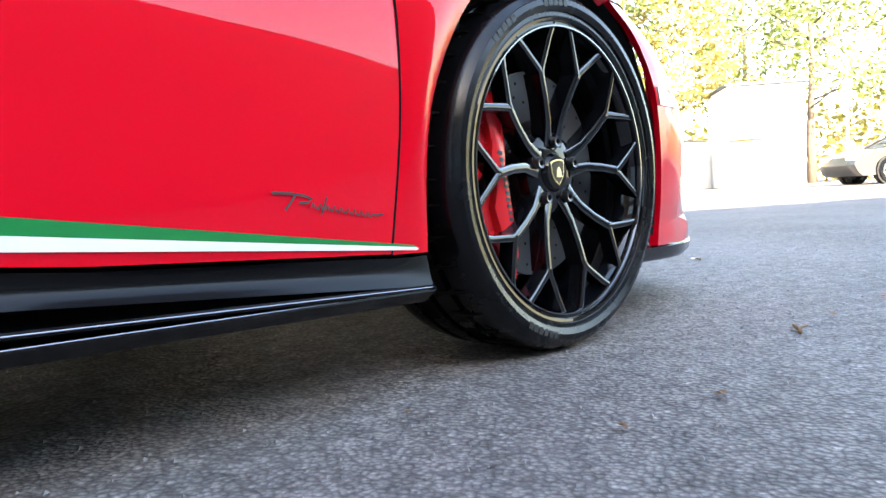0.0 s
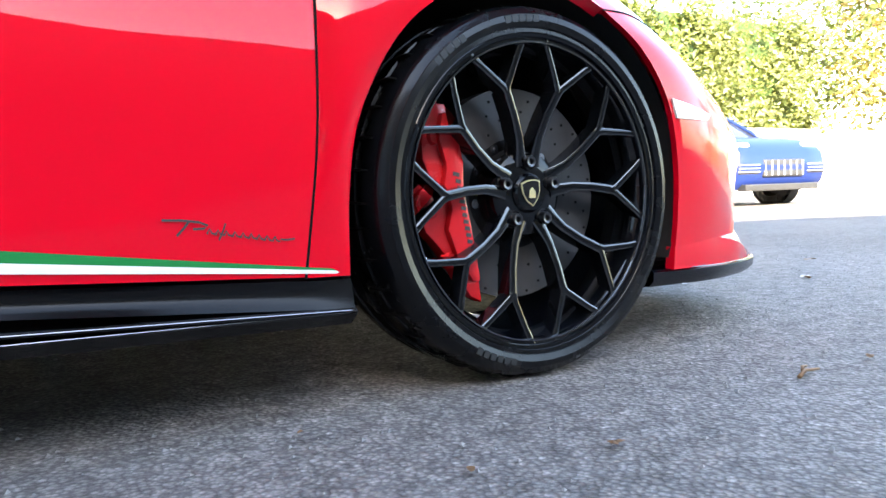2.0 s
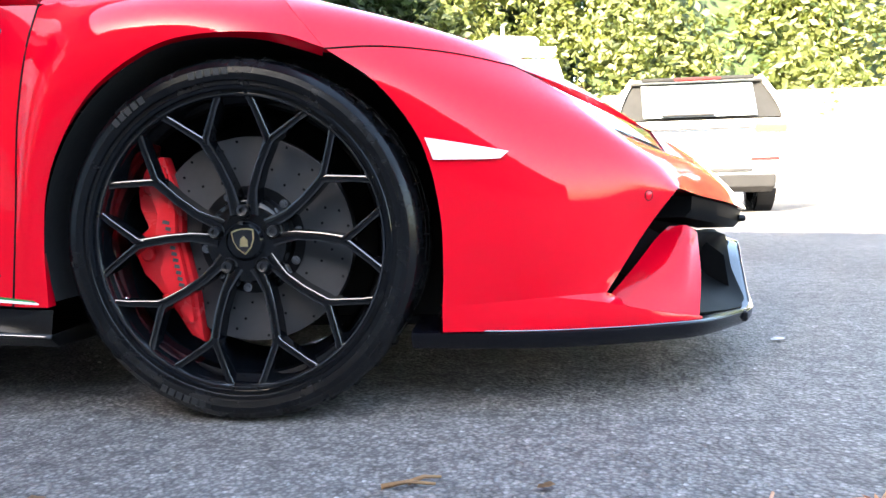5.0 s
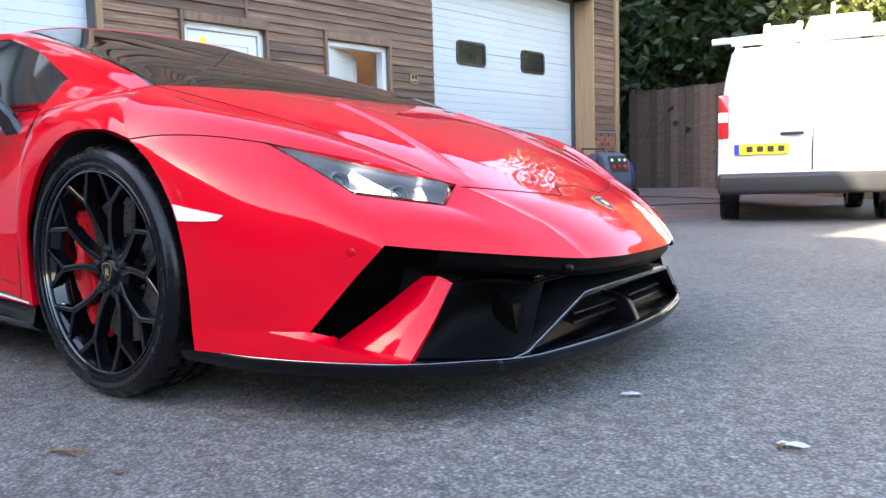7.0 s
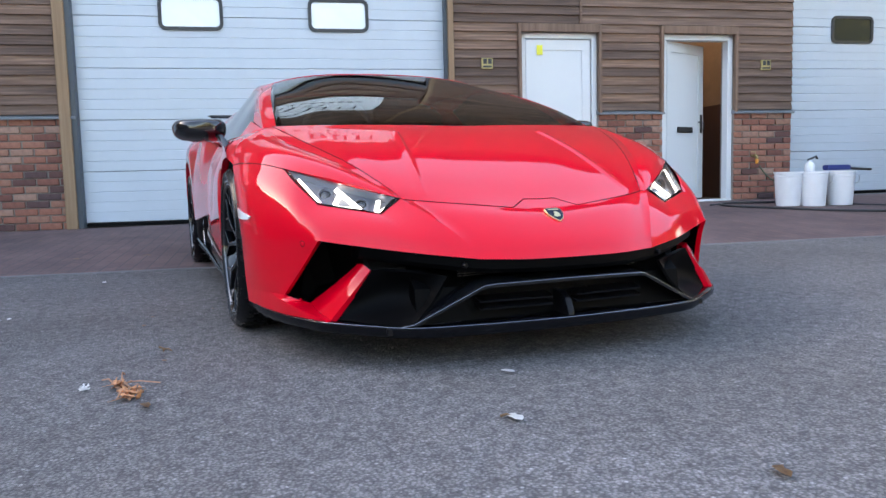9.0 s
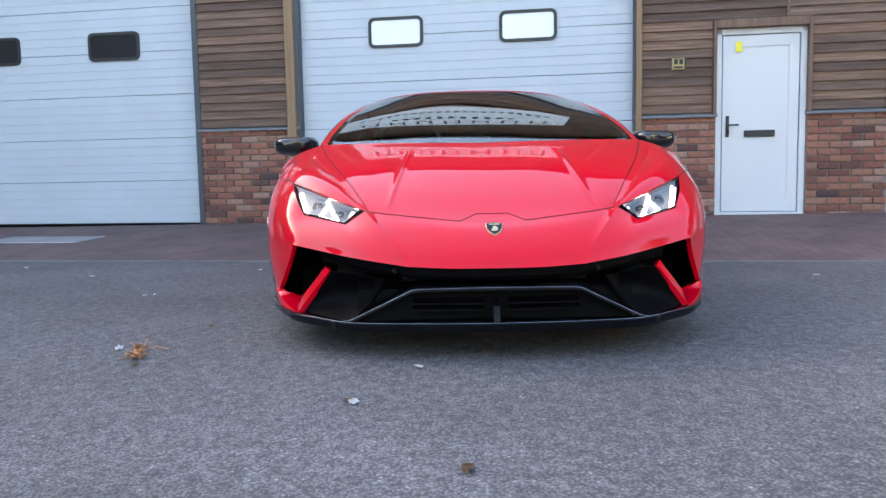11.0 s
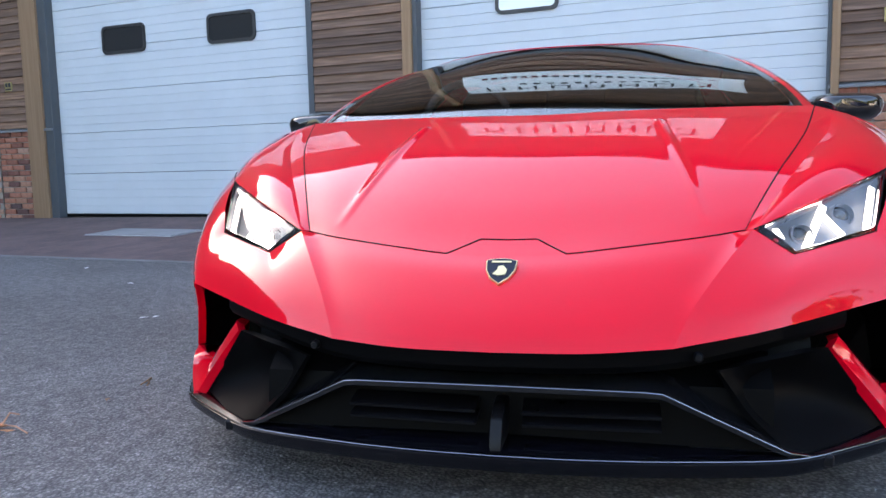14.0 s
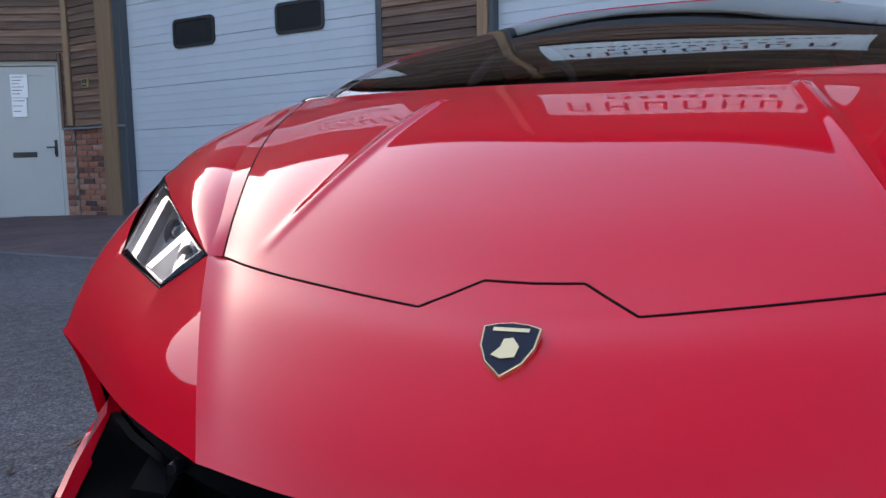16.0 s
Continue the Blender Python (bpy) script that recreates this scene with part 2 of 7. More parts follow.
def tube(points, radius, n=8, caps=True, bm=None, taper=None):
    """A round bar along points; taper: radius at its end."""
    bm = bm or bmesh.new()
    pts = [Vector(p) for p in points]
    rings, up = [], Vector((0, 0, 1))
    for i, p in enumerate(pts):
        d = (pts[min(i + 1, len(pts) - 1)] - pts[max(i - 1, 0)]).normalized()
        side = d.cross(up if abs(d.dot(up)) < 0.95 else Vector((1, 0, 0))).normalized()
        other = d.cross(side)
        r = radius if taper is None else radius + (taper - radius) * i / max(len(pts) - 1, 1)
        rings.append([bm.verts.new(p + side * r * math.cos(2 * math.pi * k / n) + other * r * math.sin(2 * math.pi * k / n)) for k in range(n)])
    for a, b in zip(rings, rings[1:]):
        for k in range(n):
            bm.faces.new((a[k], b[k], b[(k + 1) % n], a[(k + 1) % n]))
    if caps:
        bm.faces.new(rings[0])
        bm.faces.new(rings[-1][::-1])
    return bm


def spline(points, n):
    """n + 1 points at even steps on a smooth curve through the given ones."""
    p = [Vector(q) for q in points]
    if len(p) == 2:
        return [p[0].lerp(p[1], i / n) for i in range(n + 1)]
    ext = [p[0] * 2 - p[1]] + p + [p[-1] * 2 - p[-2]]
    dense = []
    for i in range(1, len(ext) - 2):
        a, b, c, d = ext[i - 1:i + 3]
        for k in range(24):
            s = k / 24
            dense.append(0.5 * ((2 * b) + (c - a) * s + (2 * a - 5 * b + 4 * c - d) * s * s + (3 * b - a - 3 * c + d) * s ** 3))
    dense.append(p[-1])
    return even(dense, n)


def even(dense, n):
    dense = [Vector(q) for q in dense]
    run = [0.0]
    for a, b in zip(dense, dense[1:]):
        run.append(run[-1] + (b - a).length)
    out, k = [], 0
    for i in range(n + 1):
        s = run[-1] * i / n
        while k < len(dense) - 2 and run[k + 1] < s:
            k += 1
        d = run[k + 1] - run[k]
        out.append(dense[k].lerp(dense[k + 1], (s - run[k]) / d if d > 1e-9 else 0))
    return out

# ---- the yard: ground, workshop range, paving ----
TURN = radians(9.6)
WX = -5.15                                         # where the workshop front crosses y = 0
WALLM = Matrix.Translation((WX, 0, 0)) @ Matrix.Rotation(-TURN, 4, "Z")   # local: x out of the wall, y along it, z up
WINGM = WALLM @ Matrix.Translation((0, -8.22, 0)) @ Matrix.Rotation(radians(32), 4, "Z")    # the wing, turned into the yard


def base_at(u):
    """How high the foot of the workshop front stands above the yard, u metres along it."""
    return 0.15 + 0.0085 * min(max(u, -10), 12)


def ground_height(x, y):
    p = WALLM.inverted() @ Vector((x, y, 0))
    h = base_at(p.y) * min(max(1 - p.x / 3.0, 0), 1)
    return h if p.y < 14 else h * max(0, 1 - (p.y - 14) / 6)


bm = bmesh.new()
xs = [-2500, -400, -80, -30, -15, -9] + [-6.6 + 0.3 * i for i in range(24)] + [1, 3, 6, 10, 16, 25, 45, 90, 400, 2500]
ys = [-2500, -400, -80, -30] + [-16 + 1.0 * i for i in range(40)] + [28, 45, 90, 400, 2500]
grid = [[bm.verts.new((x, y, ground_height(x, y))) for y in ys] for x in xs]
for i in range(len(xs) - 1):
    for j in range(len(ys) - 1):
        bm.faces.new((grid[i][j], grid[i + 1][j], grid[i + 1][j + 1], grid[i][j + 1]))
ground = tagged(part("ground", bm, ASPHALT, smooth=True), "dark grey weathered tarmac yard with pale stone chips", "ground", kind="structure")

EDGING = mat_worn("edging_stone", (0.15, 0.145, 0.145), 0.9, spread=0.25, scale=4, relief=0.4)
# brick-paved apron along the workshop front, rising to the doors
bm = bmesh.new()
for a, b in zip([-12 + i for i in range(26)], [-11 + i for i in range(26)]):
    vs = [bm.verts.new((d, y, base_at(y) * (1 - d / 3.0) + 0.006)) for d, y in ((0, a), (3.0, a), (3.0, b), (0, b))]
    bm.faces.new(vs)
bmesh.ops.remove_doubles(bm, verts=bm.verts[:], dist=1e-4)
apron = tagged(part("pavement", bm, PAVING, at=WALLM), "reddish brown block-paved apron in front of the workshops", "pavement", kind="structure")
edging = tagged(part("kerb", box(2.98, 3.03, -12, 14, -0.1, 0.009, 0.003), EDGING, at=WALLM), "flush grey concrete edging along the paving", "kerb", kind="structure")
cover = thing("drain_cover", "pale concrete inspection cover in the paving", "drain cover", WALLM @ pose(1.49, -4.27, base_at(-4.27) * (1 - 1.49 / 3) + 0.006, 0, 2.2, 0))
part("frame", box(-0.26, 0.26, -0.56, 0.56, -0.01, 0.006, 0.002), STEEL, cover)
part("slab", box(-0.24, 0.24, -0.54, 0.54, 0.0, 0.010, 0.003), CONCRETE, cover)

EAVES, END, START = 6.5, 10.66, -8.22
# openings along the front: (from, to, sill, head)
SHUT = [(-7.19, -3.20), (-1.896, 1.985), (6.31, 9.97)]
DOORS = [(2.84, 3.77), (4.585, 5.52)]
HEAD, DHEAD = 3.40, 2.185
SILL = 1.30
spans, cur = [], START
for a, b in sorted(SHUT + DOORS):
    spans.append((cur, a))
    cur = b
spans.append((cur, END))
PIER = "red brick and brown timber-clad pier of the workshop front"
walls = []
for n, (a, b) in enumerate(spans):
    w = thing(f"wall_{n + 1}", PIER, "wall", WALLM, kind="structure")
    part("core", box(-0.28, -0.03, a, b, 0.0, EAVES), MORTAR, w)
    part("mortar_bed", box(-0.032, -0.008, a, b, 0.0, SILL - 0.05), MORTAR, w)
    part("sill", prism([(-0.03, SILL - 0.05), (0.05, SILL - 0.05), (0.05, SILL - 0.03), (-0.03, SILL + 0.002)], a - 0.01, b + 0.01, axis=1), LEAD, w)
    walls.append((w, a, b))
over = thing("wall_above", "brown horizontal timber cladding over the workshop doors", "wall", WALLM, kind="structure")
for a, b in SHUT:
    part("core", box(-0.28, -0.03, a, b, HEAD, EAVES), MORTAR, over)
for a, b in DOORS:
    part("core", box(-0.28, -0.03, a, b, DHEAD, EAVES), MORTAR, over)

boards = {}


def board(w, a, b, z):
    """One feather-edged board from a to b with its foot at height z."""
    key = round(b - a, 3)
    if key not in boards:
        half = (b - a) / 2
        boards[key] = finish(prism([(0.0, 0), (-0.034, 0), (-0.031, 0.010), (-0.012, 0.106), (0.0, 0.106)], -half, half, axis=0), "board", CLAD)
    ob = new("board", boards[key])
    ob.parent = w
    ob.matrix_basis = Matrix.Translation((-0.02 + random.uniform(-0.002, 0.003), (a + b) / 2, z)) @ Matrix.Rotation(radians(90) , 4, "Z") @ Matrix.Rotation(random.uniform(-0.0012, 0.0012), 4, "Y")


def pieces(w, a, b, low, high):
    z = low
    while z < high - 0.03:
        board(w, a, b, z)
        z += 0.0985


for w, a, b in walls:
    if a < 0 or b > 9.9:
        pieces(w, a, b - (0.06 if b > 10 else 0.42 if b < -7 else 0.14), SILL, EAVES)
    else:
        pieces(w, a + (0.075 if a < 2 else 0.04), b - (0.0 if b > 6 else 0.04), SILL, DHEAD + 0.09)
for a, b in ((2.06, 3.545), (3.575, 6.31)):
    pieces(over, a, b, DHEAD + 0.10, EAVES)
for a, b in SHUT:
    pieces(over, a, b, HEAD + 0.09, EAVES)
part("joint_strip", box(-0.03, 0.022, 3.545, 3.575, DHEAD + 0.1, EAVES, 0.002), CLAD, over)

# bricks of the piers
brick_meshes = [finish(box(0, 0.024, -0.1055 + e, 0.1055 - e, -0.0315, 0.0315, 0.004), "brick", BRICK) for e in (0.0, 0.002, 0.004)]
half_brick = finish(box(0, 0.024, -0.050, 0.050, -0.0315, 0.0315, 0.004), "brick", BRICK)
WEAVES = 7.1
wing = thing("wall_wing", "red brick and brown timber-clad wing wall turned into the yard", "wall", WINGM, kind="structure")
WDOOR = (-1.29, -0.17)
for a, b in ((-6.0, WDOOR[0]), (WDOOR[1], -0.02)):
    part("core", box(-0.28, -0.03, a, b, 0.0, WEAVES), MORTAR, wing)
    part("mortar_bed", box(-0.032, -0.008, a, b, 0.0, SILL - 0.05), MORTAR, wing)
    part("sill", prism([(-0.03, SILL - 0.05), (0.05, SILL - 0.05), (0.05, SILL - 0.03), (-0.03, SILL + 0.002)], a, b, axis=1), LEAD, wing)
    pieces(wing, a, b - 0.07, SILL, DHEAD + 0.09)
part("core", box(-0.28, -0.03, *WDOOR, DHEAD + 0.03, WEAVES), MORTAR, wing)
pieces(wing, -6.0, -0.09, DHEAD + 0.12, WEAVES)
part("corner_board", box(-0.03, 0.04, -0.09, -0.02, SILL, WEAVES, 0.004), POST, wing)
for w, a, b in walls + [(wing, -2.0, WDOOR[0]), (wing, WDOOR[1], -0.02)]:
    row, z = 0, 0.06
    while z < SILL - 0.09:
        y = a + (0.0 if row % 2 else -0.1125)
        while y < b - 0.05:
            lo, hi = max(y, a), min(y + 0.225, b)
            if hi - lo > 0.06:
                full = hi - lo > 0.2
                ob = new("brick", random.choice(brick_meshes) if full else half_brick)
                ob.parent = w
                ob.matrix_basis = Matrix.Translation((-0.012 + random.uniform(-0.003, 0.003), (lo + hi) / 2, z + 0.0375)) @ Matrix.Rotation(random.uniform(-0.006, 0.006), 4, "X") @ Matrix.Diagonal((1, 1 if full else (hi - lo - 0.012) / 0.1, 1, 1))
            y += 0.225
        row, z = row + 1, z + 0.075

# oak posts and steel frames beside the shutters
OAK = ("upright planed oak trim post beside a shutter", "post")
for p, q in ((-7.61, -7.31), (-2.035, -1.926), (1.99, 2.055)):
    tagged(part("trim_post", box(-0.05, 0.055, p, q, base_at(p), EAVES, 0.006), POST, at=WALLM), *OAK, kind="structure")
tagged(part("trim_post", box(-0.34, 0.03, 9.955, 9.985, base_at(9.9), HEAD, 0.004), POST, at=WALLM), "oak lining of a deep shutter opening", "post", kind="structure")
for p, q, back in ((-7.31, -7.17, -0.2), (-3.22, -3.15, -0.2), (-1.926, -1.876, -0.2), (1.965, 1.99, -0.2), (6.31, 6.33, -0.5), (9.93, 9.97, -0.5)):
    tagged(part("trim_frame", box(back, 0.02 if back > -0.3 else -0.35, p, q, base_at(p), HEAD, 0.004), DARKTRIM, at=WALLM), "blue-grey steel shutter jamb", "jamb", kind="structure")
for a, b in SHUT:
    tagged(part("trim_head", box(-0.5 if a > 6 else -0.2, 0.03, a, b, HEAD, HEAD + 0.09, 0.004), DARKTRIM, at=WALLM), "blue-grey steel shutter head", "lintel", kind="structure")
tagged(part("trim_post", box(-0.29, 0.05, END - 0.06, END + 0.05, base_at(END), EAVES, 0.006), POST, at=WALLM), "upright planed oak corner post", "post", kind="structure")


def rounded(w, h, r, n=5):
    pts = []
    for cx, cz, s in ((w / 2 - r, h / 2 - r, 0), (-w / 2 + r, h / 2 - r, 90), (-w / 2 + r, -h / 2 + r, 180), (w / 2 - r, -h / 2 + r, 270)):
        for k in range(n + 1):
            a = radians(s + 90 * k / n)
            pts.append((cx + r * math.cos(a), cz + r * math.sin(a)))
    return pts


def ring(outer, inner, x0, x1):
    """A flat frame between two outlines in the y-z plane, drawn out along x."""
    bm = bmesh.new()
    n = len(outer)
    rows = [[bm.verts.new((x, *p)) for p in o] for x, o in ((x0, outer), (x1, outer), (x1, inner), (x0, inner))]
    for a, b in zip(rows, rows[1:] + rows[:1]):
        for i in range(n):
            bm.faces.new((a[i], a[(i + 1) % n], b[(i + 1) % n], b[i]))
    bmesh.ops.recalc_face_normals(bm, faces=bm.faces[:])
    return bm


def shutter(a, b, panes, pane_mat, label, deep=0.12):
    foot = base_at((a + b) / 2)
    s = thing("roller_shutter", label, "shutter", WALLM @ Matrix.Translation((-deep, (a + b) / 2, foot)), group="workshop shutters")
    w, sect = (b - a) / 2 - 0.02, 0.53
    part("bottom_seal", box(-0.02, 0.025, -w, w, 0.0, 0.035, 0.004), RUBBERSEAL, s)
    for k in range(7):
        prof, z0 = [(-0.03, 0.038 + k * sect)], 0.038 + k * sect
        z1 = z0 + sect - 0.004
        prof.append((0.010, z0))
        ribs = 5
        for r in range(ribs):
            za, zb = z0 + (z1 - z0) * r / ribs, z0 + (z1 - z0) * (r + 1) / ribs
            prof += [(0.016, za + 0.006), (0.016, zb - 0.006), (0.011, zb)]
        prof += [(-0.03, z1)]
        part("section", prism(prof, -w, w, axis=1), SHUTTER, s)
    for lo, hi in panes:
        c, pw = (lo + hi) / 2 - (a + b) / 2, hi - lo
        z = 2.345 - foot
        win = part("window_frame", ring(rounded(pw, 0.35, 0.07), rounded(pw - 0.07, 0.28, 0.045), -0.01, 0.034), BLACKPL, s, "black rounded rubber window frame", at=Matrix.Translation((0, c, z)))
        part("pane", prism(rounded(pw - 0.06, 0.29, 0.05), 0.014, 0.022, axis=0), pane_mat, win)
    return s


shutter(*SHUT[0], [(-6.33, -5.62), (-4.665, -3.97)], WINDOW, "closed pale blue-grey sectional shutter with two dark windows")
# the bright sky in these panes is put into their white colour
shutter(*SHUT[1], [(-1.05, -0.40), (0.485, 1.135)], FROST, "closed pale blue-grey sectional shutter with two white windows")
shutter(*SHUT[2], [(7.165, 7.785), (8.61, 9.20)], WINDOW, "closed pale grey sectional shutter with two dark windows", 0.42)


def pull(parent, y, z, side=1):
    h = part("handle", tube([(0.02, 0, -0.09), (0.055, 0, -0.09), (0.055, 0, 0.0), (0.055, 0.11 * side, 0.0)], 0.010, 8), BLACKPL, parent, "black lever handle", smooth=True, at=Matrix.Translation((0, y, z)))
    part("backplate", box(0.0, 0.025, -0.018, 0.018, -0.13, 0.10, 0.006, 2), BLACKPL, parent, at=Matrix.Translation((0.0, y, z)))


def panel_door(n, a, b, ajar, label, m=WALLM, foot=None):
    foot = base_at((a + b) / 2) if foot is None else foot
    d = thing(f"door_{n}", label, "door", m @ Matrix.Translation((-0.09, (a + b) / 2, foot)), kind="structure")
    w, h = (b - a) / 2, DHEAD - foot
    fr = bmesh.new()
    box(-0.06, 0.06, -w, -w + 0.065, 0, h, 0.006, bm=fr)
    box(-0.06, 0.06, w - 0.065, w, 0, h, 0.006, bm=fr)
    box(-0.06, 0.06, -w, w, h - 0.065, h, 0.006, bm=fr)
    box(-0.06, 0.07, -w, w, 0, 0.03, 0.006, bm=fr)
    part("door_frame", fr, UPVC, d)
    leaf = part("leaf", box(-0.05, 0.0, 0, 2 * w - 0.15, 0.035, h - 0.07, 0.005), UPVC, d, at=Matrix.Translation((0.03, -w + 0.075, 0)) @ Matrix.Rotation(radians(ajar), 4, "Z"))
    lw = 2 * w - 0.15
    part("stile", ring([(0.0, 0.04), (lw, 0.04), (lw, h - 0.075), (0.0, h - 0.075)], [(0.10, 0.16), (lw - 0.10, 0.16), (lw - 0.10, h - 0.19), (0.10, h - 0.19)], 0.0, 0.012), UPVC, leaf)
    slot = part("letterbox", box(0.0, 0.02, lw / 2 - 0.16, lw / 2 + 0.16, 0.85, 0.92, 0.006), BLACKPL, leaf)
    return d, leaf, lw


d1, leaf1, lw1 = panel_door(1, *DOORS[0], 0, "closed white panelled door with a black letterbox")
pull(leaf1, 0.055, 0.98)
part("sticker", box(0.012, 0.014, 0.13, 0.20, 1.76, 1.87), mat_worn("yellow_sticker", (0.80, 0.75, 0.05), 0.5), leaf1, "small yellow sticker")
d2, leaf2, lw2 = panel_door(2, *DOORS[1], 28, "half-open white panelled door with a black letterbox")
pull(leaf2, lw2 - 0.05, 0.98, -1)
GREYDOOR = mat_worn("off_white_door", (0.40, 0.415, 0.40), 0.4, spread=0.04, scale=1.5, relief=0.0)
d3, leaf3, lw3 = panel_door(3, *WDOOR, 0, "closed off-white panelled door with notices and a black letterbox", WINGM, 0.04)
pull(leaf3, lw3 - 0.055, 0.98, -1)
for ob in (leaf3, *d3.children, *leaf3.children):
    if ob.data.materials[0] == UPVC:
        ob.data.materials[0] = GREYDOOR
PAPER = mat_worn("paper", (0.82, 0.82, 0.80), 0.8, spread=0.03, relief=0)
INK = mat("ink", (0.03, 0.03, 0.03), 0.7)
for z0, z1, rows in ((1.66, 1.97, 6), (1.40, 1.65, 3)):
    sheet = part("notice", box(0.013, 0.015, 0.36, 0.59 - 0.03 * (rows == 3), z0, z1), PAPER, leaf3, "white paper notice")
    for r in range(rows):
        zz = z1 - 0.03 - r * (z1 - z0 - 0.04) / rows
        part("print_bar", box(0.015, 0.016, 0.38, 0.54 - 0.03 * (r % 3), zz - 0.008, zz), INK, sheet)
# casings round the doors
for a, b, m in [(*d, WALLM) for d in DOORS] + [(*WDOOR, WINGM)]:
    bm = box(-0.02, 0.045, a - 0.035, a, SILL - 0.05, DHEAD + 0.09, 0.004)
    box(-0.02, 0.045, b, b + 0.035, SILL - 0.05, DHEAD + 0.09, 0.004, bm=bm)
    box(-0.02, 0.048, a, b, DHEAD, DHEAD + 0.09, 0.004, bm=bm)
    tagged(part("trim_casing", bm, CASE, at=m), "brown timber casing round a door", "door casing", kind="structure")
# number plaques, shown as plain bars
for y, z in ((2.44, 1.83), (5.94, 1.83), (-7.95, 1.86)):
    pl = thing("number_plaque", "small square brass plaque fixed to the cladding", "plaque", WALLM @ Matrix.Translation((0.017, y, z)), group="number plaques")
    part("plate", box(-0.02, 0.004, -0.065, 0.065, -0.06, 0.06, 0.003), BRASS, pl)
    part("bar", box(0.004, 0.007, -0.045, -0.005, -0.005, 0.05), INK, pl)
    part("bar", box(0.004, 0.007, 0.01, 0.05, -0.005, 0.05), INK, pl)
    part("bar", box(0.004, 0.007, -0.05, 0.05, -0.045, -0.025), INK, pl)

# sign board over the middle shutter (its lettering as bars)
SIGNW = mat_worn("sign_white", (0.80, 0.82, 0.82), 0.4, spread=0.03, relief=0)
for u in (-0.05, -5.0):
    board_sign = thing("sign_board", "long white sign board with dark lettering bars", "sign", WALLM @ Matrix.Translation((0.05, u, 4.42)), group="sign boards")
    part("panel", box(-0.03, 0.0, -1.55, 1.55, -0.52, 0.56, 0.004), SIGNW, board_sign)
    for k in range(7):
        y = -1.17 + k * 0.39
        lt = bmesh.new()
        box(0.0, 0.006, y - 0.115, y - 0.075, 0.06, 0.37, bm=lt)
        box(0.0, 0.006, y + 0.075, y + 0.115, 0.06, 0.37, bm=lt)
        box(0.0, 0.006, y - 0.075, y + 0.075, (0.33, 0.19, 0.06)[k % 3], (0.37, 0.23, 0.10)[k % 3], bm=lt)
        part("letter_bar", lt, INK, board_sign)
    for k in range(11):
        part("letter_bar", box(0.0, 0.006, -0.85 + 0.16 * k, -0.77 + 0.16 * k, -0.14, -0.06), INK, board_sign)
    for k in range(22):
        part("letter_bar", box(0.0, 0.006, -1.30 + 0.12 * k, -1.23 + 0.12 * k, -0.36, -0.31), INK, board_sign)

# roof, end and back of the range, and the floor and partitions inside
ROOFM = mat_worn("roof_sheet", (0.10, 0.105, 0.11), 0.5)
tagged(part("roof", prism([(0.35, EAVES - 0.05), (0.35, EAVES + 0.06), (-6.0, EAVES + 2.0), (-12.3, EAVES + 0.06), (-12.3, EAVES - 0.05), (-6.0, EAVES + 1.88)], START - 0.2, END + 0.2, axis=1), ROOFM, at=WALLM), "dark grey sheet roof of the workshop range", "roof", kind="structure")
tagged(part("wall_end", prism([(-0.28, 0), (-12, 0), (-12, EAVES), (-6, EAVES + 1.85), (-0.28, EAVES)], END - 0.25, END, axis=1), CLAD, at=WALLM), "brown clad end wall of the workshop range", "wall", kind="structure")
tagged(part("wall_start", prism([(-0.28, 0), (-12, 0), (-12, EAVES), (-6, EAVES + 1.85), (-0.28, EAVES)], START, START + 0.25, axis=1), MORTAR, at=WALLM), "end wall of the workshop range", "wall", kind="structure")
tagged(part("wall_wing_end", box(-7.0, -0.28, -6.0, -5.75, 0, WEAVES), MORTAR, at=WINGM), "end wall of the wing", "wall", kind="structure")
tagged(part("wall_wing_back", box(-7.0, -6.75, -5.75, 3.0, 0, WEAVES), MORTAR, at=WINGM), "back wall of the wing", "wall", kind="structure")
tagged(part("roof_wing", prism([(0.35, WEAVES - 0.05), (0.35, WEAVES + 0.05), (-3.4, WEAVES + 1.2), (-7.2, WEAVES + 0.05), (-7.2, WEAVES - 0.05), (-3.4, WEAVES + 1.1)], -6.2, -0.02, axis=1), ROOFM, at=WINGM), "dark grey sheet roof of the wing", "roof", kind="structure")
tagged(part("wall_back", box(-12, -11.8, START, END, 0, EAVES), MORTAR, at=WALLM), "back wall of the workshop range", "wall", kind="structure")
INTERIOR = mat_worn("ochre_wall", (0.40, 0.25, 0.155), 0.8)
INLOW = mat_worn("brown_dado", (0.10, 0.045, 0.03), 0.7)
tagged(part("floor", box(-11.8, -0.28, START + 0.25, END - 0.25, 0.05, 0.175), CONCRETE, at=WALLM), "bare concrete workshop floor", "floor", kind="structure")
# unseen glowing panel, added to brighten the lobby behind the open door
lobby = thing("ceiling_light", "square glowing ceiling panel added to light the lobby", "ceiling light", WALLM @ Matrix.Translation((-0.95, 5.2, 3.19)))
GLOW = mat("fill_panel_glow", (0.9, 0.88, 0.8), 0.5)
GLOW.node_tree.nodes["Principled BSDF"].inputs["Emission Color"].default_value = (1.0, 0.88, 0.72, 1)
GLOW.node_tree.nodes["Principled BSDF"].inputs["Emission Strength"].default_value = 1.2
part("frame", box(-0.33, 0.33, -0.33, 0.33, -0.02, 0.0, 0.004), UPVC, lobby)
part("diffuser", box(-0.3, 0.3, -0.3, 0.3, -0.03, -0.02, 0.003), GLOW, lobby)
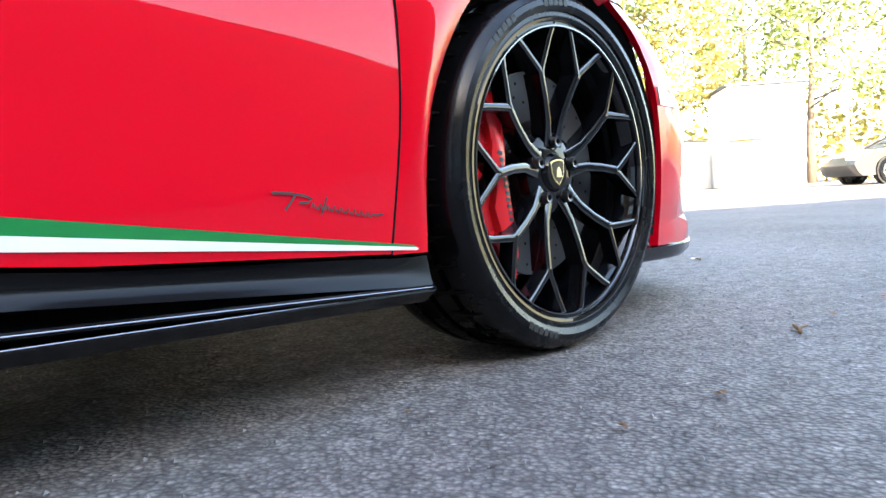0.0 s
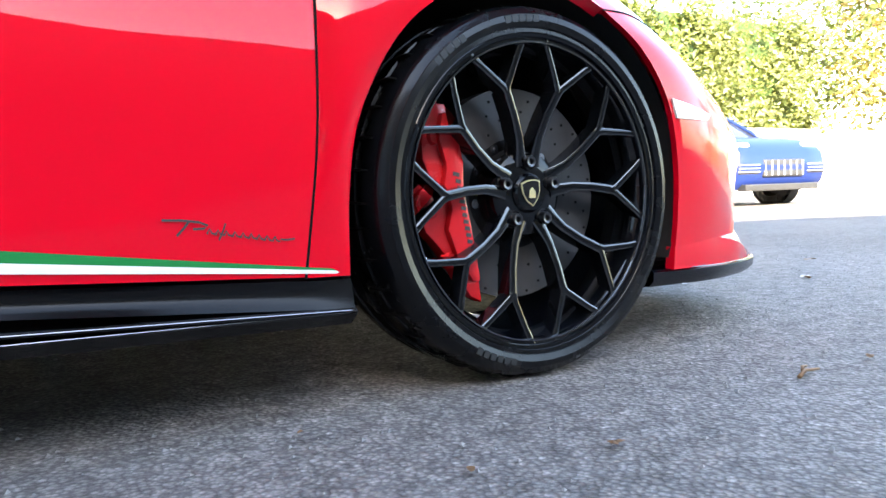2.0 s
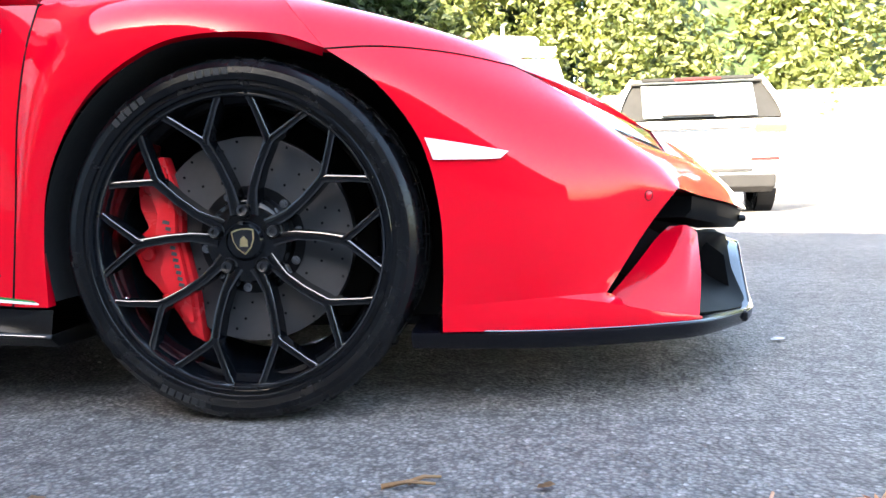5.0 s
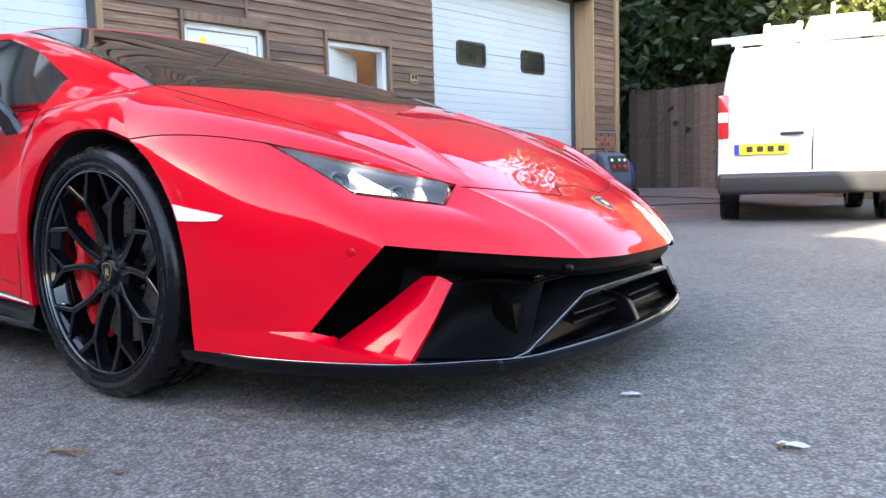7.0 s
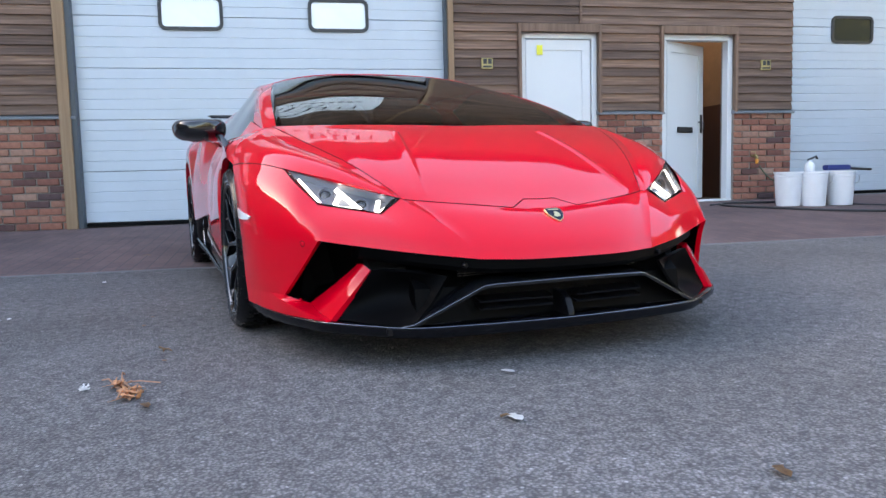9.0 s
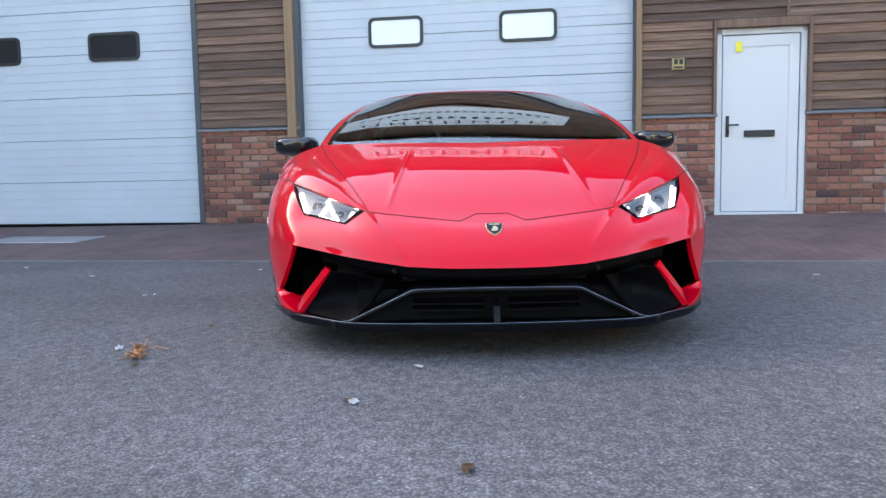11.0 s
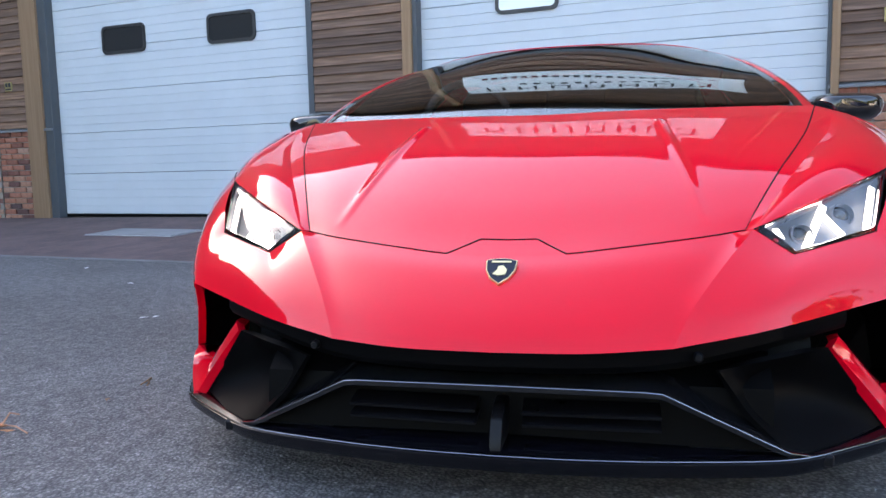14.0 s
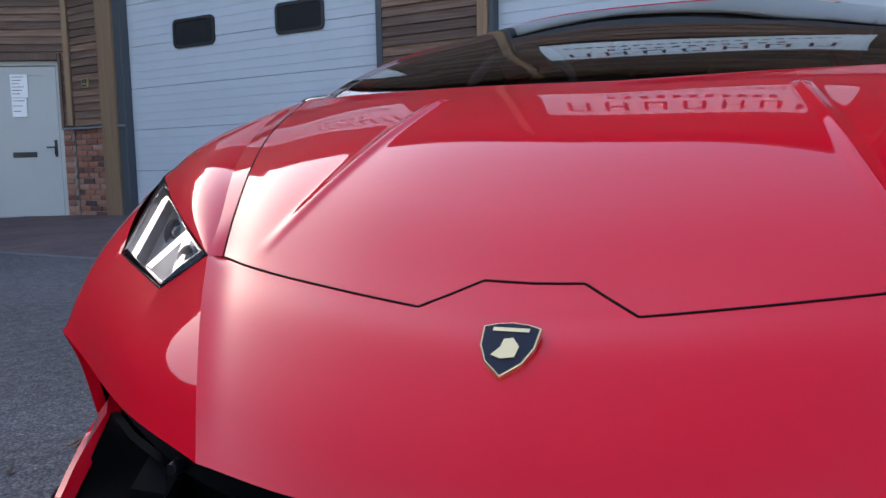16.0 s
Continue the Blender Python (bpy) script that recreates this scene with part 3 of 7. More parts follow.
tagged(part("wall_inner", box(-1.75, -1.6, 4.0, 6.25, 0.17, 3.2), INTERIOR, at=WALLM), "ochre-painted lobby wall inside the open door", "wall", kind="structure")
tagged(part("baseboard", box(-1.6, -1.57, 4.0, 6.25, 0.17, 1.45), INLOW, at=WALLM), "brown lower wall panelling in the lobby", "wall panelling", kind="structure")
tagged(part("wall_side", box(-1.75, -0.29, 5.95, 6.05, 0.17, 3.2), INTERIOR, at=WALLM), "ochre-painted lobby side wall", "wall", kind="structure")
tagged(part("baseboard", box(-1.57, -0.29, 5.92, 5.95, 0.17, 1.45), INLOW, at=WALLM), "brown lower wall panelling in the lobby", "wall panelling", kind="structure")
tagged(part("ceiling", box(-1.75, -0.29, 4.0, 6.1, 3.2, 3.25), UPVC, at=WALLM), "white lobby ceiling", "ceiling", kind="structure")

# unseen south range, added to shade the forecourt and darken the car's reflections
SD = Vector((0.90, -0.436, 0))
SOUTHM = Matrix.Translation((-3.2, -11.8, 0)) @ Matrix.Rotation(math.atan2(SD.y, SD.x), 4, "Z")
tagged(part("wall_south", prism([(0, 0), (-10, 0), (-10, 6.0), (-5, 8.2), (0, 8.0)], -4.1, 75, axis=0), mat_worn("dark_cladding", (0.085, 0.068, 0.056), 0.8, spread=0.2, scale=0.8, relief=0.1), at=SOUTHM), "plain dark timber-clad range added out of view to shade the yard", "wall", kind="structure")

# ---- the red sports car: x ahead from the front axle, y across, z up ----
def mat_paint(name, color):
    m = mat(name, color, 0.4, 0.0, Coat_Weight=1.0, Coat_Roughness=0.008, Coat_IOR=1.40, Specular_IOR_Level=0.02)
    f = tex(m, "ShaderNodeTexNoise", 2.2, Detail=2)
    bump(m, f.outputs["Fac"], 0.015, 0.002)
    return m


RED = mat_paint("red_paint", (0.66, 0.0007, 0.014))
GLOSSBLACK = mat_worn("gloss_black", (0.006, 0.006, 0.007), 0.10, spread=0.1, relief=0, Coat_Weight=0.5)
SATINBLACK = mat_worn("satin_black", (0.0045, 0.0045, 0.0055), 0.34, relief=0.05, Specular_IOR_Level=0.18)
SPLITBLACK = mat_worn("splitter_black", (0.003, 0.003, 0.0045), 0.16, spread=0.1, relief=0, Specular_IOR_Level=0.28)
LINER = mat_worn("wheel_liner", (0.010, 0.010, 0.010), 0.9, relief=0.3)
WHEELBLACK = mat("wheel_black", (0.0025, 0.003, 0.004), 0.12, Coat_Weight=0.8, Coat_Roughness=0.012, Coat_IOR=1.38, Specular_IOR_Level=0.03)
# shinier, paler blacks that draw highlights onto spoke bevels and rim steps
WHEELGLINT = mat("wheel_edge_glint", (0.006, 0.007, 0.009), 0.12, Coat_Weight=1.0, Coat_Roughness=0.02, Coat_IOR=1.55)
RIMGLINT = mat("rim_edge_glint", (0.006, 0.007, 0.009), 0.12, Coat_Weight=1.0, Coat_Roughness=0.02, Coat_IOR=1.75)
TYRE = mat_worn("tyre_rubber", (0.0028, 0.0031, 0.0040), 0.24, spread=0.25, scale=14, relief=0.06, Specular_IOR_Level=0.3)
TYREMARK = mat("tyre_marking", (0.0065, 0.007, 0.008), 0.55)
CALIPER = mat_worn("caliper_red", (0.62, 0.012, 0.018), 0.25, relief=0, spread=0.08)
DISC = mat_worn("brake_disc", (0.055, 0.055, 0.058), 0.45, 0.3, spread=0.2, scale=20)
DARKSTEEL = mat("dark_steel", (0.25, 0.25, 0.26), 0.25, 1.0)
CHROME = mat("bright_metal", (0.75, 0.76, 0.78), 0.18, 1.0)
GOLD = mat("gold_enamel", (0.78, 0.64, 0.34), 0.35, 1.0)
ENAMEL = mat("dark_enamel", (0.004, 0.007, 0.018), 0.35, Specular_IOR_Level=0.25)
GREEN = mat_paint("green_stripe", (0.01, 0.20, 0.05))
WHITE = mat_paint("white_stripe", (0.80, 0.80, 0.80))
REFLECTOR = mat("side_reflector", (0.82, 0.80, 0.78), 0.15, Coat_Weight=1.0)
GLASS = mat("tinted_glass", (0.55, 0.60, 0.60), 0.0, Transmission_Weight=1.0, IOR=1.52)
LENS = mat("clear_lens", (1, 1, 1), 0.0, Transmission_Weight=1.0, IOR=1.3)
LED = mat("led_bar", (1, 1, 1), 0.3)
LED.node_tree.nodes["Principled BSDF"].inputs["Emission Color"].default_value = (1.0, 0.97, 0.90, 1)
LED.node_tree.nodes["Principled BSDF"].inputs["Emission Strength"].default_value = 0.7
LAMPGREY = mat_worn("lamp_housing", (0.14, 0.15, 0.175), 0.35, 0.3, relief=0)
TRIM = mat_worn("cabin_trim", (0.025, 0.025, 0.027), 0.6)
DASH = mat_worn("dash_suede", (0.06, 0.065, 0.07), 0.9)

car = thing("sports_car", "low glossy red sports car with black wheels and striped sills", "car")


def coons(bottom, top, left, right, nu, nv, bulge=0.0, out=None, relax=0):
    """A grid of places filled in between four border curves (lists of places)."""
    b, t = even(bottom, nu), even(top, nu)
    l, r = even(left, nv), even(right, nv)
    p = []
    for i in range(nu + 1):
        u = i / nu
        row = []
        for j in range(nv + 1):
            v = j / nv
            q = b[i] * (1 - v) + t[i] * v + l[j] * (1 - u) + r[j] * u - (b[0] * (1 - u) * (1 - v) + b[-1] * u * (1 - v) + t[0] * (1 - u) * v + t[-1] * u * v)
            if bulge and not relax:
                q = q + Vector(out) * (bulge * 16 * u * (1 - u) * v * (1 - v))
            row.append(q)
        p.append(row)
    for _ in range(relax):
        q = [[c.copy() for c in row] for row in p]
        for i in range(1, nu):
            for j in range(1, nv):
                q[i][j] = p[i][j] * 0.5 + (p[i - 1][j] + p[i + 1][j] + p[i][j - 1] + p[i][j + 1]) * 0.125
        p = q
    if relax and bulge:
        for i in range(nu + 1):
            for j in range(nv + 1):
                u, v = i / nu, j / nv
                p[i][j] = p[i][j] + Vector(out) * (bulge * 16 * u * (1 - u) * v * (1 - v))
    return p


def mirrored(line):
    """A line from the middle outwards, drawn right across the car."""
    line = [Vector(q) for q in line]
    return [Vector((q.x, -q.y, q.z)) for q in reversed(line)] + line[1:]


def across(front, back, middle, side, nu, nv, power=1.5, relax=0):
    """A full-width panel between two lines across the car, its sides and the line down its middle."""
    side = [Vector(q) for q in side]
    p = coons(mirrored(front), mirrored(back), [Vector((q.x, -q.y, q.z)) for q in side], side, nu, nv, relax=relax)
    mid, c = even(middle, nv), nu // 2
    delta = [mid[j] - p[c][j] for j in range(nv + 1)]
    for i in range(nu + 1):
        w = (1 - (2 * i / nu - 1) ** 2) ** power
        for j in range(nv + 1):
            p[i][j] = p[i][j] + delta[j] * w
    return p


def skin(grid, out, gap=0.0015, flange=0.012, side=1, warp=None):
    """A panel over a grid of places, with its edges turned inwards. side -1: mirrored across the car."""
    nu, nv = len(grid) - 1, len(grid[0]) - 1
    g = [[Vector(q) for q in row] for row in grid]
    if warp:
        g = [[warp(q) for q in row] for row in g]
    if gap:
        for i in range(nu + 1):
            for a, b in ((0, 1), (nv, nv - 1)):
                d = g[i][b] - g[i][a]
                g[i][a] = g[i][a] + d.normalized() * min(gap, d.length * 0.5)
        for j in range(nv + 1):
            for a, b in ((0, 1), (nu, nu - 1)):
                d = g[b][j] - g[a][j]
                g[a][j] = g[a][j] + d.normalized() * min(gap, d.length * 0.5)
    bm = bmesh.new()
    vs = [[bm.verts.new((q.x, q.y * side, q.z)) for q in row] for row in g]
    for i in range(nu):
        for j in range(nv):
            try:
                bm.faces.new((vs[i][j], vs[i + 1][j], vs[i + 1][j + 1], vs[i][j + 1]))
            except ValueError:
                pass
    hint = Vector((out[0], out[1] * side, out[2]))
    bm.normal_update()
    total = sum((f.normal * f.calc_area() for f in bm.faces), Vector())
    if total.dot(hint) < 0:
        bmesh.ops.reverse_faces(bm, faces=bm.faces[:])
        bm.normal_update()
    if flange:
        border = [e for e in bm.edges if e.is_boundary]
        normals = {v: v.normal.copy() for e in border for v in e.verts}
        ext = bmesh.ops.extrude_edge_only(bm, edges=border)
        moved = [x for x in ext["geom"] if isinstance(x, bmesh.types.BMVert)]
        near = {}
        for v, nrm in normals.items():
            near[(round(v.co.x, 5), round(v.co.y, 5), round(v.co.z, 5))] = nrm
        for v in moved:
            v.co -= near.get((round(v.co.x, 5), round(v.co.y, 5), round(v.co.z, 5)), hint) * flange
    bmesh.ops.remove_doubles(bm, verts=bm.verts[:], dist=2e-5)
    return bm


def both(name, material, label, make, parent=None, smooth=32):
    """The same part on either side of the car."""
    return [part(name, make(s), material, parent or car, label, smooth=smooth) for s in (1, -1)]


# guide lines of the body (left half; the right half mirrors them)
GAP = Vector((0.165, 0.946, 0.657))
LA, LB, LC, LD = Vector((0.485, 0.812, 0.636)), Vector((0.796, 0.485, 0.526)), Vector((0.813, 0.557, 0.478)), Vector((0.690, 0.737, 0.512))
HC = Vector((0.777, 0.471, 0.523))
COWL = Vector((0.009, 0.765, 0.814))
LIP = [(1.10, 0, 0.333), (1.09, 0.17, 0.334), (1.055, 0.325, 0.340), (0.98, 0.48, 0.359), (0.865, 0.655, 0.384), (0.797, 0.764, 0.402)]
CORNER = Vector(LIP[-1])
# near-black, hardly reflecting: the dark of mouth and intakes is in its colour
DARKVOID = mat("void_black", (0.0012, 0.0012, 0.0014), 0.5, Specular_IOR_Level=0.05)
hood_side = spline([HC, (0.70, 0.507, 0.568), (0.55, 0.575, 0.640), (0.40, 0.640, 0.696), (0.25, 0.695, 0.744), COWL], 40)
cowl = spline([(0.15, 0, 0.806), (0.13, 0.30, 0.812), (0.07, 0.58, 0.815), COWL], 24)
arch_front = spline([GAP, (0.255, 0.952, 0.593), (0.326, 0.953, 0.496), (0.356, 0.948, 0.380), (0.360, 0.943, 0.270), (0.356, 0.938, 0.205)], 20)
arch_rear = spline([GAP, (0.08, 0.955, 0.684), (-0.06, 0.956, 0.687), (-0.16, 0.956, 0.659), (-0.265, 0.955, 0.583), (-0.339, 0.951, 0.459), (-0.362, 0.946, 0.340), (-0.365, 0.942, 0.211)], 40)
shoulder = spline([GAP, (0.10, 0.915, 0.735), (0.06, 0.850, 0.780), COWL], 16)
FOOT = Vector((-0.392, 0.868, 0.772))
door_gap = spline([FOOT, (-0.393, 0.915, 0.68), (-0.402, 0.940, 0.55), (-0.412, 0.946, 0.40), (-0.436, 0.939, 0.213)], 30)


def ridge(q):
    """The two raised folds that run down the bonnet."""
    a, b = Vector((0.27, 0.321)), Vector((0.79, 0.396))
    p = Vector((q.x, q.y))
    d = b - a
    t = (p - a).dot(d) / d.length_squared
    off = (p - a - d * t).dot(Vector((-d.y, d.x)).normalized())
    if -0.35 < t < 1:
        h = 0.009 * (1 - max(t, 0)) ** 0.6 * (1 if t > 0 else max(0, 1 + t / 0.05))
        q = q + Vector((0, 0, h * (math.exp(-(off / 0.0085) ** 2) if off < 0 else math.exp(-(off / 0.014) ** 2))))
    return q


hood_lead = spline([(0.908, 0, 0.4815), (0.905, 0.06, 0.483), (0.896, 0.122, 0.487), (0.868, 0.25, 0.500), (0.825, 0.38, 0.513), HC], 90)
hood_mid = spline([(0.908, 0, 0.4815), (0.842, 0, 0.5135), (0.70, 0, 0.590), (0.50, 0, 0.687), (0.30, 0, 0.7615), (0.15, 0, 0.806)], 60)
hood_places = across(hood_lead, cowl, hood_mid, hood_side, 340, 110, 1.0)


def along(row, k):
    k = min(max(k, 0), 1) * (len(row) - 1)
    i = min(int(k), len(row) - 2)
    return row[i].lerp(row[i + 1], k - i)


def notch(y):
    """How far up the bonnet's length its front edge is cut back round the badge."""
    return 0.083 * min(1, max(0, (0.124 - y) / 0.068))


def ridge_both(q):
    m = ridge(Vector((q.x, abs(q.y), q.z)))
    return Vector((m.x, q.y, m.z))


def hood_skin():
    g = [[along(row, notch(abs(row[0].y)) + (1 - notch(abs(row[0].y))) * j / 90) for j in range(91)] for row in hood_places]
    return skin(g, (0.3, 0, 1), 0.0, 0, 1, ridge_both)


def tongue():
    rows = [r for r in hood_places if abs(r[0].y) < 0.126]
    g = [[along(row, (notch(abs(row[0].y)) - 0.0045) * j / 8) if notch(abs(row[0].y)) > 0.0046 else row[0] for j in range(9)] for row in rows]
    return skin(g, (0.3, 0, 1), 0.0, 0, 1)


bm = hood_skin()
border = [e for e in bm.edges if e.is_boundary]
ext = bmesh.ops.extrude_edge_only(bm, edges=border)
for v in [x for x in ext["geom"] if isinstance(x, bmesh.types.BMVert)]:
    v.co.z -= 0.02
    v.co.x -= 0.004
    v.co.y *= 0.994
bm.normal_update()
hood = part("bonnet", bm, RED, car, "red bonnet with two raised folds", smooth=40)

# nose between bonnet, headlamps and the mouth's upper lip, creased below each headlamp
nose_top = [q + Vector((0.003 if q.y > 0.125 else 0.0, 0, -0.0015 if q.y > 0.125 else 0.0)) for q in even(hood_lead, 24)] + [LB]
nose_mid = spline([nose_top[0], (0.970, 0, 0.453), (1.045, 0, 0.400), (1.085, 0, 0.360), LIP[0]], 24)
FOLDFOOT = Vector((1.057, 0.315, 0.3395))
lip_mid = spline([LIP[0], LIP[1], FOLDFOOT], 40)
lip_outer = spline([FOLDFOOT, LIP[3], LIP[4], LIP[5]], 40)
nose_fold = spline([LB, (0.900, 0.420, 0.471), (0.998, 0.355, 0.403), FOLDFOOT], 26)
nose_side = spline([LD, (0.752, 0.764, 0.458), CORNER], 16)
nose_places = across(nose_top, lip_mid, nose_mid, nose_fold, 104, 26, 1.0)
for _ in range(14):
    old = [[c.copy() for c in row] for row in nose_places]
    for i in range(1, 104):
        for j in range(1, 26):
            nose_places[i][j] = old[i][j] * 0.5 + (old[i - 1][j] + old[i + 1][j]) * 0.25
cheek = coons([LB, LC, LD], lip_outer, nose_fold, nose_side, 40, 26, 0.006, (0.6, 0.4, 0.4))
# dark shut lines round the bonnet
seam = [along(r, max(notch(abs(r[0].y)) - 0.002, 0)) + Vector((0.0015, 0, -0.0008)) for r in hood_places]
part("shut_line", tube(seam, 0.0018, 6), RUBBERSEAL, car, "thin dark bonnet shut line")
for s in (1, -1):
    part("shut_line", tube([(q.x, (q.y + 0.001) * s, q.z - 0.0006) for q in hood_side], 0.0018, 6), RUBBERSEAL, car)
    part("shut_line", tube([(q.x, (q.y + 0.0005) * s, q.z - 0.0006) for q in spline([GAP, (0.26, 0.918, 0.662), (0.38, 0.865, 0.654), LA], 14)], 0.0018, 6), RUBBERSEAL, car)
    part("shut_line", tube([(q.x, (q.y - 0.001) * s, q.z) for q in door_gap], 0.0026, 6), RUBBERSEAL, car)
    part("lamp_seal", tube([(q.x, q.y * s, q.z) for q in (LA, LA.lerp(LB, 0.5), LB, LC, LC.lerp(LD, 0.5), LD, LA)], 0.0017, 6), RUBBERSEAL, car)

# front wings
wing_low = [GAP] + spline([GAP, (0.26, 0.918, 0.662), (0.38, 0.865, 0.654), LA], 14)[1:] + spline([LA, (0.65, 0.655, 0.588), LB], 14)[1:]
wing_fold = spline([LB, (0.70, 0.531, 0.569), (0.55, 0.610, 0.639), (0.40, 0.682, 0.690), (0.25, 0.745, 0.733), (0.10, 0.785, 0.781), COWL], 48)
both("wing_strip", RED, "", lambda s: skin(coons(wing_fold, hood_side, [LB, HC], [COWL, COWL], 48, 5), (0, 0.2, 1), 0.0, 0.0, s))
both("front_wing", RED, "", lambda s: skin(coons(wing_low, list(reversed(wing_fold)), shoulder, [LB, LB], 48, 20, 0.012, (0, 0.4, 1), 100), (0, 0.5, 1), 0.0, 0.012, s))
both("wing_rear", RED, "", lambda s: skin(coons(arch_rear, spline([COWL, (-0.13, 0.815, 0.800), (-0.27, 0.848, 0.785), FOOT], 16) + door_gap[1:], shoulder, [arch_rear[-1], door_gap[-1]], 56, 20, 0.010, (0, 1, 0.5), 60), (0, 1, 0.4), 0.0012, 0.022, s))

# bumper sides, with the intake's edge in front
INTAKE = Vector((0.651, 0.852, 0.216))
crease = spline([arch_front[-1], (0.50, 0.905, 0.212), INTAKE], 14)
fold = spline([arch_front[5], (0.345, 0.951, 0.548), (0.474, 0.924, 0.502), (0.627, 0.862, 0.454), (0.73, 0.808, 0.424), CORNER], 44)
flow = spline([GAP, (0.26, 0.918, 0.662), (0.38, 0.865, 0.654), LA], 20) + spline([LA, (0.592, 0.784, 0.578), LD], 16)[1:]
upper = coons(flow, fold, arch_front[:6], nose_side, 44, 26, 0.006, (0.3, 0.6, 0.7))
lower = coons(fold, crease, arch_front[5:], spline([CORNER, (0.735, 0.795, 0.33), INTAKE], 12), 44, 22, 0.006, (0.3, 1, 0))
bumper = [a + b[1:] for a, b in zip(upper, lower)]
for step in range(30):
    old = [[q.copy() for q in row] for row in bumper]
    for i in range(1, 44):
        for j in range(1, 48):
            side_pull = (old[i - 1][j] + old[i + 1][j]) * 0.25 + (old[i][j - 1] + old[i][j + 1]) * 0.25
            w = 0.6 if step < 12 or i < 34 else 0.25
            bumper[i][j] = old[i][j] * (1 - w) + side_pull * w

# one skin for the nose and both bumper sides
bm = bmesh.new()
for s in (1, -1):
    join(bm, skin(bumper, (0.4, 1, 0), 0.0, 0.0, s))
    join(bm, skin(cheek, (0.7, 0.4, 0.5), 0.0, 0.0, s))
bmesh.ops.remove_doubles(bm, verts=bm.verts[:], dist=4e-4)
bmesh.ops.recalc_face_normals(bm, faces=bm.faces[:])
soft = []
for v in bm.verts:
    q = Vector((v.co.x, abs(v.co.y), v.co.z))
    if not v.is_boundary and q.y > 0.68 and min((q - p).length for p in nose_side) < 0.055:
        soft.append(v)
for _ in range(14):
    bmesh.ops.smooth_vert(bm, verts=soft, factor=0.5, use_axis_x=True, use_axis_y=True, use_axis_z=True)
middle = skin(nose_places, (1, 0, 0.5), 0.0, 0.0, 1)
join(middle, tongue())
bmesh.ops.remove_doubles(middle, verts=middle.verts[:], dist=4e-4)
bmesh.ops.recalc_face_normals(middle, faces=middle.faces[:])
join(bm, middle)
front_edge, intake_edge = [], []
for e in bm.edges:
    if e.is_boundary:
        p = (e.verts[0].co + e.verts[1].co) / 2
        if p.x > 0.64 and abs(p.y) > 0.762 and 0.2 < p.z < 0.403:
            intake_edge.append(e)
        elif p.x > 0.69 and abs(p.y) < 0.765 and min((Vector((p.x, abs(p.y), p.z)) - q).length for q in nose_fold[1:-1]) > 0.006:
            front_edge.append(e)
ext = bmesh.ops.extrude_edge_only(bm, edges=front_edge)
for v in [x for x in ext["geom"] if isinstance(x, bmesh.types.BMVert)]:
    v.co.x -= 0.022
    v.co.z += -0.018 if v.co.z > 0.45 else 0.004
ext = bmesh.ops.extrude_edge_only(bm, edges=intake_edge)
for v in [x for x in ext["geom"] if isinstance(x, bmesh.types.BMVert)]:
    v.co.x -= 0.012
    v.co.y *= 0.982
arch_edge = [e for e in bm.edges if e.is_boundary and all(v.co.x < 0.37 and abs(v.co.y) > 0.93 and v.co.z > 0.2 for v in e.verts) and min(((e.verts[0].co.x - q.x) ** 2 + (e.verts[0].co.z - q.z) ** 2) for q in arch_front) < 2e-4]
ext = bmesh.ops.extrude_edge_only(bm, edges=arch_edge)
for v in [x for x in ext["geom"] if isinstance(x, bmesh.types.BMVert)]:
    v.co.y *= 0.986
bmesh.ops.recalc_face_normals(bm, faces=bm.faces[:])
nose = part("front_bumper", bm, RED, car, "red nose and bumper in one piece", smooth=38)
SPEAR = along(crease, 0.66)
foot_top = [q for q in crease if q.x < SPEAR.x - 0.01] + spline([SPEAR, (0.655, 0.859, 0.197), (0.755, 0.808, 0.171), (0.845, 0.752, 0.1525)], 20)
skirt_line = spline([(0.356, 0.934, 0.160), (0.50, 0.903, 0.156), (0.65, 0.858, 0.152), (0.705, 0.833, 0.151), (0.765, 0.804, 0.150), (0.847, 0.752, 0.148)], 28)
both("bumper_foot", RED, "", lambda s: skin(coons(foot_top, skirt_line, [foot_top[0], skirt_line[0]], [foot_top[-1], skirt_line[-1]], 50, 6, 0.001, (0.4, 1, 0.2)), (0.4, 1, 0), 0.0, 0.02, s))
BLADE0, BLADE1, PIT = Vector((0.684, 0.803, 0.197)), Vector((0.843, 0.742, 0.1525)), Vector((0.655, 0.768, 0.183))
blade_low = [PIT, (0.752, 0.763, 0.166), BLADE1]
ledge_in = [SPEAR, INTAKE, BLADE0] + spline(blade_low, 14)
ledge_out = spline([SPEAR, (0.655, 0.859, 0.197), (0.755, 0.808, 0.171), (0.845, 0.752, 0.1525)], 20)
both("bumper_ledge", RED, "", lambda s: skin(coons(ledge_in, ledge_out, [ledge_in[0], ledge_out[0]], [ledge_in[-1], ledge_out[-1]], 34, 5, 0.0), (0.3, 0.5, 1), 0.0, 0.012, s))


